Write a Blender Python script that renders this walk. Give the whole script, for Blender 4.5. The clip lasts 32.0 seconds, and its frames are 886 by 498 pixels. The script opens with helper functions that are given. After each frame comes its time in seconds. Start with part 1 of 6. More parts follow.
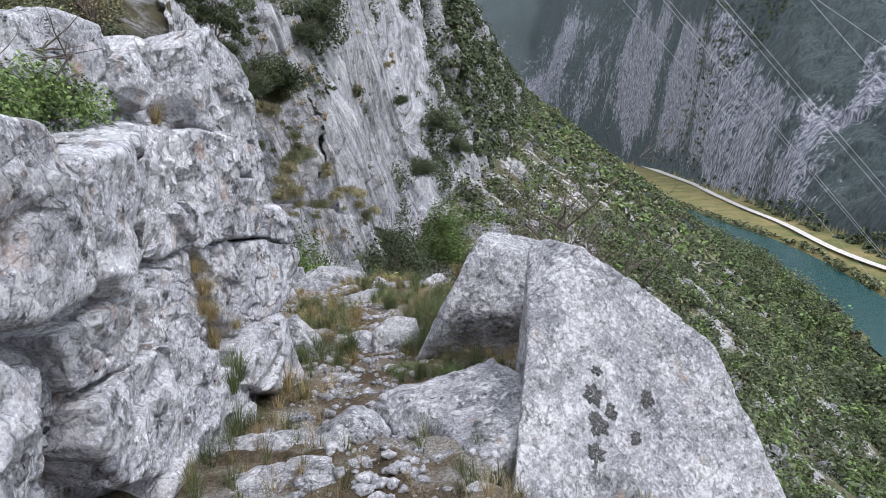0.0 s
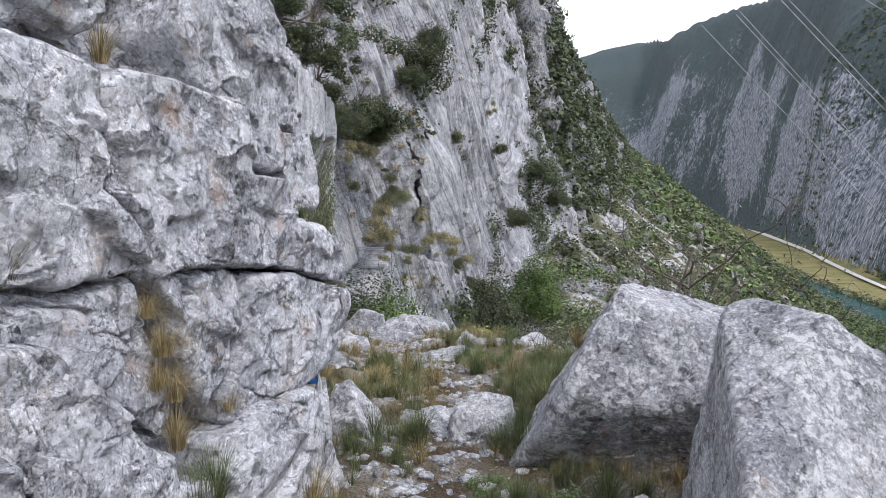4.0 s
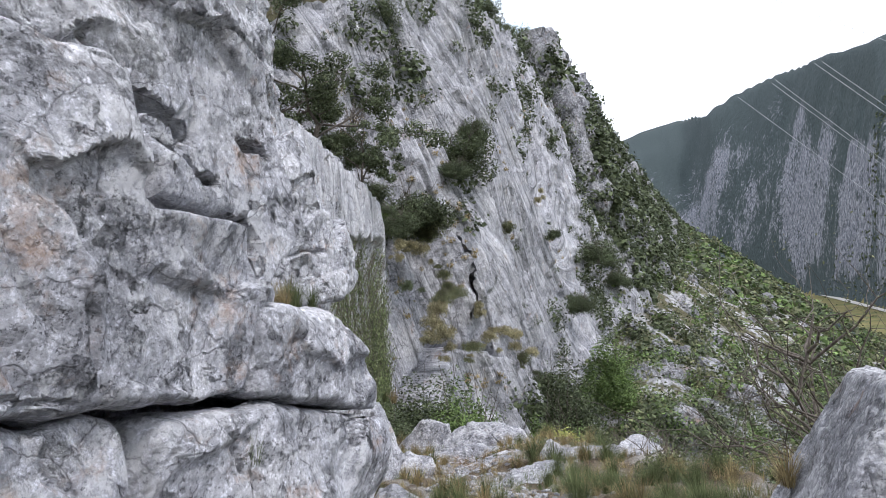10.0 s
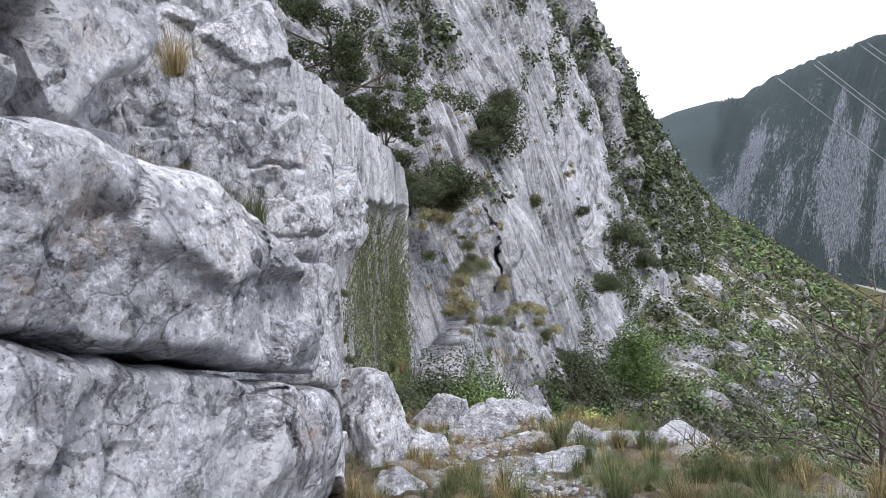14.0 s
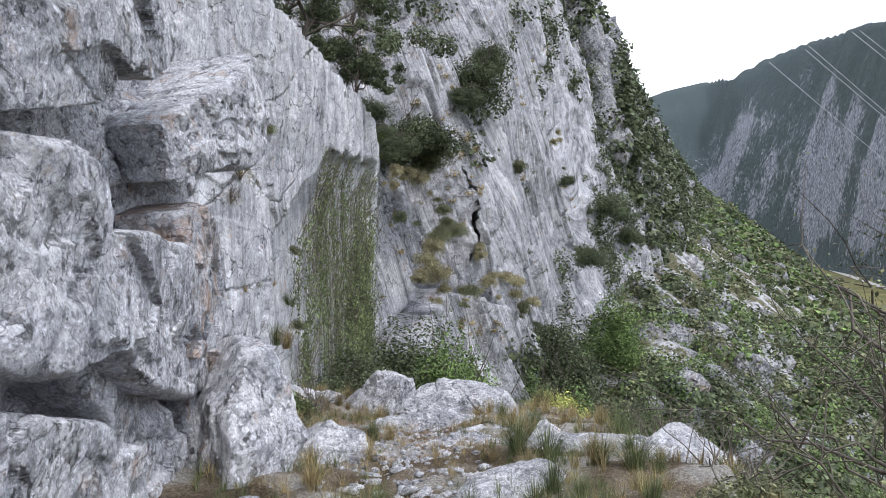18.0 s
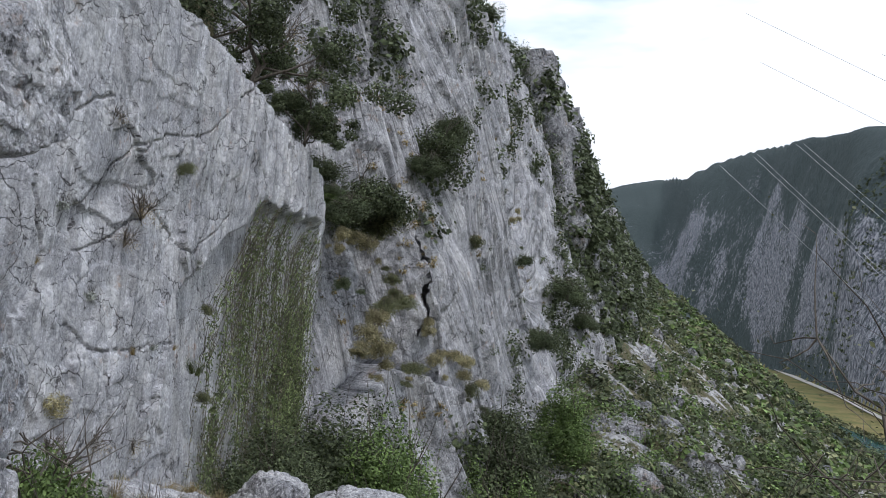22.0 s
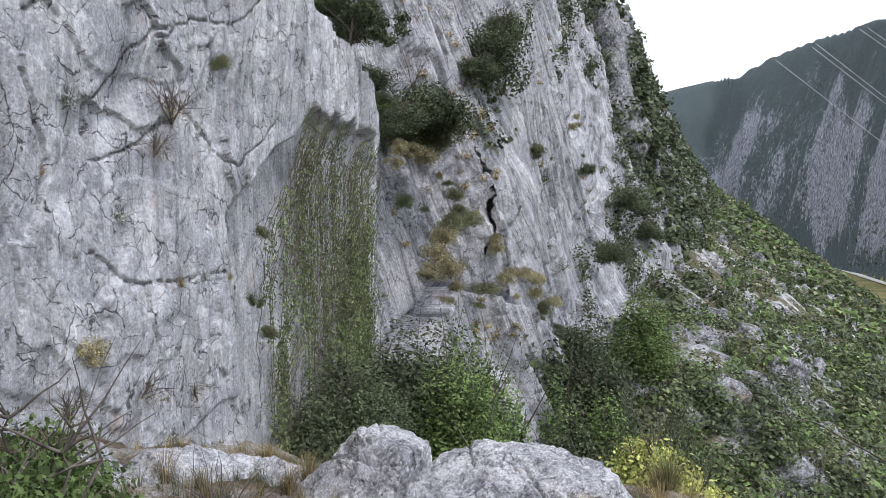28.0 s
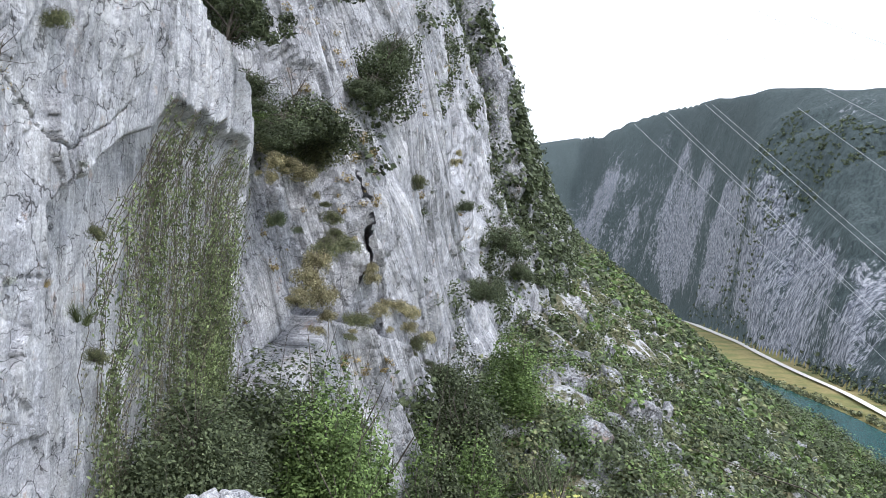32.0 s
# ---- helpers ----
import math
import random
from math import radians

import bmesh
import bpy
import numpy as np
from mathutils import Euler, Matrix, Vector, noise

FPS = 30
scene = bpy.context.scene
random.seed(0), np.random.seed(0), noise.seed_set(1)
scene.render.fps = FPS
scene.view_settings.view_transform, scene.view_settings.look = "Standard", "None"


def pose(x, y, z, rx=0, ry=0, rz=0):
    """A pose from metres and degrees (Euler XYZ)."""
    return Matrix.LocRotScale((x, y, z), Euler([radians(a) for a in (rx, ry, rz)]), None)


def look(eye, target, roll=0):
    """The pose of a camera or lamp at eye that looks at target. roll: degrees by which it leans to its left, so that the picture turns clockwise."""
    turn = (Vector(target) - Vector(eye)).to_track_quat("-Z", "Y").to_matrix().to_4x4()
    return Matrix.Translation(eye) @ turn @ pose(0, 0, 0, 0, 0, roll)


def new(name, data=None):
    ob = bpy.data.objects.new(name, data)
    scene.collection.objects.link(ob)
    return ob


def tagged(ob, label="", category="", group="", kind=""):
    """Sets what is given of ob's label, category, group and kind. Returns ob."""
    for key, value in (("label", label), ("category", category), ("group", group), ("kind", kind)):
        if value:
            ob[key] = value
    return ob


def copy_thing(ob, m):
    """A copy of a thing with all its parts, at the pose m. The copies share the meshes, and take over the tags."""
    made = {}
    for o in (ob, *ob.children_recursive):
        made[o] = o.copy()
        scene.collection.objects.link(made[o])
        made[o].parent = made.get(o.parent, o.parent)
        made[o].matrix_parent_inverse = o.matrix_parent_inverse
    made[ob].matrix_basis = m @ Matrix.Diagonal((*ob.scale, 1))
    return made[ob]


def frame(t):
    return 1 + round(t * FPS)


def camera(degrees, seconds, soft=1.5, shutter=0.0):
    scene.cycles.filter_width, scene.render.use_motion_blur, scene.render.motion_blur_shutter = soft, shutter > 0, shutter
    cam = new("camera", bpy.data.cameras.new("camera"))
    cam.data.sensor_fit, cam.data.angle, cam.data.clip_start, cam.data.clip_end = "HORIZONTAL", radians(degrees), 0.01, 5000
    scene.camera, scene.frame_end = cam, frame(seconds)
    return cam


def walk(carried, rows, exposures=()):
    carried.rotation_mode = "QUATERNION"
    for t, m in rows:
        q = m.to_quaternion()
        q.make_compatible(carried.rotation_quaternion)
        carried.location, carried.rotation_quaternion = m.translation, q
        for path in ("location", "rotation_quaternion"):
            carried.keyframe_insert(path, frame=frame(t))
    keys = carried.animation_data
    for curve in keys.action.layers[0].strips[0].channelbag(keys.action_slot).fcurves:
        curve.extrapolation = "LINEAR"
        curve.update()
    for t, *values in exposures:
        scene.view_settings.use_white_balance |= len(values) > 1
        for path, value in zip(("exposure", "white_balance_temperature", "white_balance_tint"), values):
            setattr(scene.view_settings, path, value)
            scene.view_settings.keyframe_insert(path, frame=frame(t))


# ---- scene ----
cam = camera(67.0, 32.0, soft=0.6)
PATH = [
    (0, (0.064, 0.012, 0.01), (0.966, 4.851, -0.783), -1.7),
    (0.5, (0.12, 0.159, 0.006), (1.045, 5.002, -0.735), -1.5),
    (1, (0.093, 0.472, -0.129), (0.993, 5.340, -0.724), -0.0),
    (1.5, (0.2, 0.77, -0.21), (0.929, 5.681, -0.688), 1.2),
    (2, (0.339, 1.061, -0.235), (0.819, 6.028, -0.546), 1.2),
    (2.5, (0.357, 1.434, -0.27), (0.623, 6.424, -0.451), 1.2),
    (4.5, (0.295, 2.588, -0.387), (0.545, 7.56, -0.849), 0.4),
    (5, (0.335, 2.76, -0.398), (0.617, 7.73, -0.868), -0.4),
    (5.5, (0.402, 2.899, -0.429), (0.534, 7.876, -0.898), -0.7),
    (6, (0.415, 3.017, -0.42), (0.438, 7.994, -0.898), 1.5),
    (6.5, (0.465, 3.144, -0.447), (0.294, 8.119, -0.921), 2.4),
    (7, (0.569, 3.297, -0.499), (0.108, 8.256, -0.947), 1.6),
    (7.5, (0.597, 3.469, -0.531), (-0.123, 8.399, -0.954), 0.5),
    (8, (0.491, 3.653, -0.549), (-0.381, 8.561, -0.934), -0.1),
    (8.5, (0.413, 3.859, -0.56), (-0.615, 8.748, -0.738), -1.4),
    (9, (0.39, 4.114, -0.556), (-0.591, 9.008, -0.263), -3.2),
    (9.5, (0.339, 4.321, -0.546), (-0.305, 9.264, -0.156), -4.1),
    (10, (0.238, 4.463, -0.57), (0.087, 9.45, -0.241), -4.8),
    (10.5, (0.231, 4.573, -0.594), (0.412, 9.565, -0.386), -4.9),
    (11, (0.237, 4.641, -0.618), (0.626, 9.626, -0.605), -4.3),
    (11.5, (0.202, 4.774, -0.64), (0.781, 9.737, -0.834), -3.1),
    (12, (0.18, 4.929, -0.633), (0.869, 9.868, -0.99), -1.8),
    (12.5, (0.183, 5.154, -0.632), (0.852, 10.087, -1.1), -1.5),
    (13, (0.186, 5.371, -0.667), (0.832, 10.32, -0.975), -1.3),
    (13.5, (0.184, 5.657, -0.788), (0.211, 10.65, -0.524), -2.4),
    (14, (0.238, 5.83, -0.816), (-0.116, 10.815, -0.658), -2.8),
    (14.5, (0.259, 5.942, -0.823), (-0.113, 10.928, -0.787), -1.5),
    (16.5, (0.605, 7.434, -1.093), (0.202, 12.417, -1.151), -1.3),
    (17, (0.571, 7.796, -1.174), (0.2, 12.781, -1.317), -2.4),
    (17.5, (0.611, 8.292, -1.201), (0.285, 13.278, -1.407), -1.9),
    (18, (0.677, 8.738, -1.194), (0.44, 13.732, -1.262), -0.4),
    (18.5, (0.731, 9.18, -1.308), (0.651, 14.141, -0.687), 0.9),
    (19, (0.775, 9.508, -1.303), (0.879, 14.402, -0.284), 1.5),
    (19.5, (0.839, 9.821, -1.269), (1.154, 14.722, -0.328), 1.3),
    (20, (0.897, 10.091, -1.218), (1.36, 15.01, -0.449), 1.3),
    (20.5, (0.961, 10.33, -1.248), (1.466, 15.25, -0.516), 1.6),
    (21, (1.072, 10.611, -1.269), (1.521, 15.544, -0.585), 1.8),
    (21.5, (1.156, 10.987, -1.308), (1.466, 15.942, -0.712), 2.4),
    (22, (1.095, 11.351, -1.322), (1.162, 16.325, -0.815), 3.4),
    (22.5, (1.035, 11.76, -1.431), (0.687, 16.731, -1.014), 4.3),
    (23, (1.017, 12.142, -1.419), (0.097, 17.048, -1.123), 5.6),
    (23.5, (0.923, 12.335, -1.395), (-0.463, 17.136, -1.237), 7.0),
    (24, (0.806, 12.55, -1.4), (-0.77, 17.294, -1.373), 7.7),
    (24.5, (0.671, 12.845, -1.433), (-0.933, 17.58, -1.5), 7.7),
    (26.5, (0.312, 13.947, -1.758), (-0.654, 18.851, -1.631), 2.2),
    (27, (0.151, 14.244, -1.789), (-0.578, 19.19, -1.71), 1.2),
    (27.5, (0.089, 14.41, -1.798), (-0.417, 19.385, -1.789), 0.2),
    (28, (0.058, 14.494, -1.787), (-0.218, 19.486, -1.846), -0.7),
    (28.5, (-0.101, 14.599, -1.806), (-0.073, 19.597, -1.94), -1.1),
    (29, (-0.135, 14.705, -1.803), (0.146, 19.692, -2.018), -1.9),
    (29.5, (-0.145, 14.831, -1.805), (0.368, 19.796, -2.082), -2.5),
    (30, (-0.197, 14.972, -1.811), (0.553, 19.905, -2.141), -2.9),
    (30.5, (-0.196, 15.109, -1.859), (0.811, 19.997, -2.164), -2.7),
    (31, (-0.114, 15.407, -1.955), (1.189, 20.233, -2.058), -1.1),
    (31.5, (-0.145, 15.85, -2.025), (1.337, 20.624, -1.91), 0.6),
    (32, (-0.162, 16.386, -2.124), (0.508, 21.336, -1.902), 2.6),
]
EXPOSURES = [(0, 0.0, 6150, 15), (9, 0.0, 6150, 15), (13, 0.15, 6150, 15), (18.4, 0.1, 6100, 14), (19.3, -0.85, 6100, 11), (20.3, -0.8, 6100, 12), (21.5, -0.6, 6100, 12), (23.2, -0.35, 6200, 15), (24.4, -0.08, 6200, 17), (28, 0.0, 6150, 15), (30, 0.38, 6050, 12), (31, 0.5, 6050, 12), (32, 0.3, 6050, 12)]
walk(cam, [(t, look(eye, target, roll)) for t, eye, target, roll in PATH], EXPOSURES)

# ---- light: a bright, thinly clouded sky ----
SUN_AZ, SUN_EL = radians(150), radians(48)
world = bpy.data.worlds.new("sky")
scene.world = world
world.use_nodes = True
wt = world.node_tree
wt.nodes.clear()
w_out = wt.nodes.new("ShaderNodeOutputWorld")
w_bg = wt.nodes.new("ShaderNodeBackground")
w_sky = wt.nodes.new("ShaderNodeTexSky")
w_sky.sky_type, w_sky.sun_disc = "NISHITA", False
w_sky.sun_elevation, w_sky.sun_rotation = SUN_EL, SUN_AZ
w_sky.altitude, w_sky.air_density, w_sky.dust_density = 200, 1.0, 2.0
w_co = wt.nodes.new("ShaderNodeTexCoord")
w_map = wt.nodes.new("ShaderNodeMapping")
w_map.inputs["Scale"].default_value = (1.6, 1.6, 7.0)
w_noise = wt.nodes.new("ShaderNodeTexNoise")
w_noise.inputs["Scale"].default_value = 1.7
w_noise.inputs["Detail"].default_value = 5
w_ramp = wt.nodes.new("ShaderNodeValToRGB")
w_ramp.color_ramp.elements[0].position, w_ramp.color_ramp.elements[1].position = 0.30, 0.46
w_mix = wt.nodes.new("ShaderNodeMix")
w_mix.data_type = "RGBA"
w_mix.inputs["B"].default_value = (12.6, 13.0, 13.4, 1)
wt.links.new(w_co.outputs["Generated"], w_map.inputs["Vector"])
wt.links.new(w_map.outputs["Vector"], w_noise.inputs["Vector"])
wt.links.new(w_noise.outputs["Fac"], w_ramp.inputs["Fac"])
wt.links.new(w_ramp.outputs["Color"], w_mix.inputs["Factor"])
w_thin = wt.nodes.new("ShaderNodeMix")
w_thin.data_type = "RGBA"
w_thin.inputs["Factor"].default_value = 0.82
w_thin.inputs["B"].default_value = (8.5, 10.8, 12.8, 1)
wt.links.new(w_sky.outputs["Color"], w_thin.inputs["A"])
wt.links.new(w_thin.outputs["Result"], w_mix.inputs["A"])
wt.links.new(w_mix.outputs["Result"], w_bg.inputs["Color"])
wt.links.new(w_bg.outputs["Background"], w_out.inputs["Surface"])
w_bg.inputs["Strength"].default_value = 0.13

sun = new("sun", bpy.data.lights.new("sun", "SUN"))
sun.data.energy, sun.data.angle, sun.data.color = 1.9, radians(12), (1.0, 0.96, 0.9)
sun.matrix_world = look((math.sin(SUN_AZ) * 50, math.cos(SUN_AZ) * 50, math.tan(SUN_EL) * 50), (0, 0, 0))
scene.view_settings.exposure = 0.0


# ---- noise and mesh tools ----
def _hash(ix, iy, iz, seed):
    h = (ix * 374761393 + iy * 668265263 + iz * 2147483647 + seed * 974711) & 0xFFFFFFFF
    h = ((h ^ (h >> 13)) * 1274126177) & 0xFFFFFFFF
    return ((h ^ (h >> 16)) & 0xFFFF) / 65535.0


def vnoise(x, y, z, seed=0):
    """Smooth value noise, about -1 to 1."""
    x, y, z = np.broadcast_arrays(np.asarray(x, float), np.asarray(y, float), np.asarray(z, float))
    fx, fy, fz = np.floor(x), np.floor(y), np.floor(z)
    ix, iy, iz = fx.astype(np.int64), fy.astype(np.int64), fz.astype(np.int64)
    u, v, w = x - fx, y - fy, z - fz
    u, v, w = u * u * (3 - 2 * u), v * v * (3 - 2 * v), w * w * (3 - 2 * w)
    out = 0
    for a in (0, 1):
        for b in (0, 1):
            for c in (0, 1):
                out = out + _hash(ix + a, iy + b, iz + c, seed) * (u if a else 1 - u) * (v if b else 1 - v) * (w if c else 1 - w)
    return out * 2 - 1


def fbm(x, y, z, octaves=4, seed=0, gain=0.5):
    total, amp = 0, 1.0
    for k in range(octaves):
        total = total + amp * vnoise(x * 2**k, y * 2**k, z * 2**k, seed + 17 * k)
        amp *= gain
    return total


def ridged(x, y, z, octaves=4, seed=0):
    total, amp = 0, 1.0
    for k in range(octaves):
        total = total + amp * (1 - np.abs(vnoise(x * 2**k, y * 2**k, z * 2**k, seed + 31 * k)) * 2)
        amp *= 0.5
    return total


def smooth(a, b, x):
    t = np.clip((x - a) / (b - a), 0, 1)
    return t * t * (3 - 2 * t)


def mesh_of(name, verts, faces, material, smooth_shade=True, crisp=0):
    me = bpy.data.meshes.new(name)
    verts = np.asarray(verts, np.float32).reshape(-1, 3)
    faces = np.asarray(faces, np.int32)
    n, k = faces.shape
    me.vertices.add(len(verts))
    me.vertices.foreach_set("co", verts.ravel())
    me.loops.add(n * k)
    me.loops.foreach_set("vertex_index", faces.ravel())
    me.polygons.add(n)
    me.polygons.foreach_set("loop_start", np.arange(0, n * k, k, dtype=np.int32))
    if smooth_shade:
        me.polygons.foreach_set("use_smooth", np.ones(n, bool))
    me.update(calc_edges=True)
    me.materials.append(material)
    if crisp:
        me.set_sharp_from_angle(angle=radians(crisp))
    return me


def grid_faces(nu, nv, wrap=False):
    """Quads of a grid of nu rows by nv columns."""
    cols = nv if wrap else nv - 1
    i, j = np.meshgrid(np.arange(nu - 1), np.arange(cols), indexing="ij")
    a = i * nv + j
    b = i * nv + (j + 1) % nv
    return np.stack([a, b, b + nv, a + nv], -1).reshape(-1, 4)


def part(name, me, parent, label=""):
    ob = new(name, me)
    ob.parent = parent
    return tagged(ob, label)


# ---- materials ----
def nodes_of(name, rough=0.9):
    m = bpy.data.materials.new(name)
    m.use_nodes = True
    t = m.node_tree
    b = t.nodes["Principled BSDF"]
    b.inputs["Roughness"].default_value = rough
    b.inputs["Specular IOR Level"].default_value = 0.2
    return m, t, b


def tex(t, scale, detail=4, rough=0.55, stretch=None, coord="Object", kind="noise", offset=0.0):
    co = t.nodes.new("ShaderNodeNewGeometry") if coord == "World" else t.nodes.new("ShaderNodeTexCoord")
    mp = t.nodes.new("ShaderNodeMapping")
    mp.inputs["Location"].default_value = (offset, offset * 0.7, offset * 1.3)
    if stretch:
        mp.inputs["Scale"].default_value = stretch
    t.links.new(co.outputs["Position" if coord == "World" else coord], mp.inputs["Vector"])
    if kind == "noise":
        n = t.nodes.new("ShaderNodeTexNoise")
        n.inputs["Detail"].default_value = detail
        n.inputs["Roughness"].default_value = rough
        n.inputs["Scale"].default_value = scale
        t.links.new(mp.outputs["Vector"], n.inputs["Vector"])
        return n.outputs["Fac"]
    n = t.nodes.new("ShaderNodeTexVoronoi")
    n.inputs["Scale"].default_value = scale
    if kind == "cracks":
        n.feature = "DISTANCE_TO_EDGE"
    t.links.new(mp.outputs["Vector"], n.inputs["Vector"])
    return n.outputs["Distance"]


def ramp(t, source, *stops):
    r = t.nodes.new("ShaderNodeValToRGB")
    while len(r.color_ramp.elements) < len(stops):
        r.color_ramp.elements.new(0.5)
    for e, (at, c) in zip(r.color_ramp.elements, stops):
        e.position = at
        e.color = (*c, 1) if len(c) == 3 else c
    t.links.new(source, r.inputs["Fac"])
    return r.outputs["Color"]


def mixed(t, a, b, fac, mode="MIX"):
    n = t.nodes.new("ShaderNodeMix")
    n.data_type, n.blend_type = "RGBA", mode
    for sock, v in ((n.inputs["A"], a), (n.inputs["B"], b)):
        if isinstance(v, tuple):
            sock.default_value = (*v, 1)
        else:
            t.links.new(v, sock)
    if isinstance(fac, float):
        n.inputs["Factor"].default_value = fac
    else:
        t.links.new(fac, n.inputs["Factor"])
    return n.outputs["Result"]


def bump(t, b, height, strength=0.5, distance=0.02, before=None):
    n = t.nodes.new("ShaderNodeBump")
    n.inputs["Strength"].default_value = strength
    n.inputs["Distance"].default_value = distance
    t.links.new(height, n.inputs["Height"])
    if before is not None:
        t.links.new(before, n.inputs["Normal"])
    t.links.new(n.outputs["Normal"], b.inputs["Normal"])
    return n.outputs["Normal"]


W3 = lambda v: (v, v, v)


def warped(t, coord, size, amount, stretch=(1, 1, 1)):
    """Coordinates pushed about by a noise, so that lines drawn on them wander."""
    co = t.nodes.new("ShaderNodeNewGeometry") if coord == "World" else t.nodes.new("ShaderNodeTexCoord")
    base = co.outputs["Position" if coord == "World" else coord]
    n = t.nodes.new("ShaderNodeTexNoise")
    n.inputs["Scale"].default_value, n.inputs["Detail"].default_value = size, 5
    t.links.new(base, n.inputs["Vector"])
    k = t.nodes.new("ShaderNodeVectorMath")
    k.operation = "MULTIPLY_ADD"
    k.inputs[1].default_value = (amount, amount, amount)
    t.links.new(n.outputs["Color"], k.inputs[0])
    t.links.new(base, k.inputs[2])
    mp = t.nodes.new("ShaderNodeMapping")
    mp.inputs["Scale"].default_value = stretch
    t.links.new(k.outputs["Vector"], mp.inputs["Vector"])
    return mp.outputs["Vector"]


def cells(t, vec, scale, feature="DISTANCE_TO_EDGE", metric="EUCLIDEAN"):
    n = t.nodes.new("ShaderNodeTexVoronoi")
    n.feature = feature
    if feature == "F1":
        n.distance = metric
    n.inputs["Scale"].default_value = scale
    t.links.new(vec, n.inputs["Vector"])
    return n.outputs["Distance"]


def facets(t, vec, scale):
    """Broken plates: each cell tilts its own way. Gives the plate's tone and its height."""
    n = t.nodes.new("ShaderNodeTexVoronoi")
    n.inputs["Scale"].default_value = scale
    t.links.new(vec, n.inputs["Vector"])
    off = t.nodes.new("ShaderNodeVectorMath")
    off.operation = "SUBTRACT"
    t.links.new(vec, off.inputs[0])
    t.links.new(n.outputs["Position"], off.inputs[1])
    way = t.nodes.new("ShaderNodeVectorMath")
    way.operation = "SUBTRACT"
    t.links.new(n.outputs["Color"], way.inputs[0])
    way.inputs[1].default_value = (0.5, 0.5, 0.5)
    dot = t.nodes.new("ShaderNodeVectorMath")
    dot.operation = "DOT_PRODUCT"
    t.links.new(off.outputs["Vector"], dot.inputs[0])
    t.links.new(way.outputs["Vector"], dot.inputs[1])
    return n.outputs["Color"], dot.outputs["Value"]


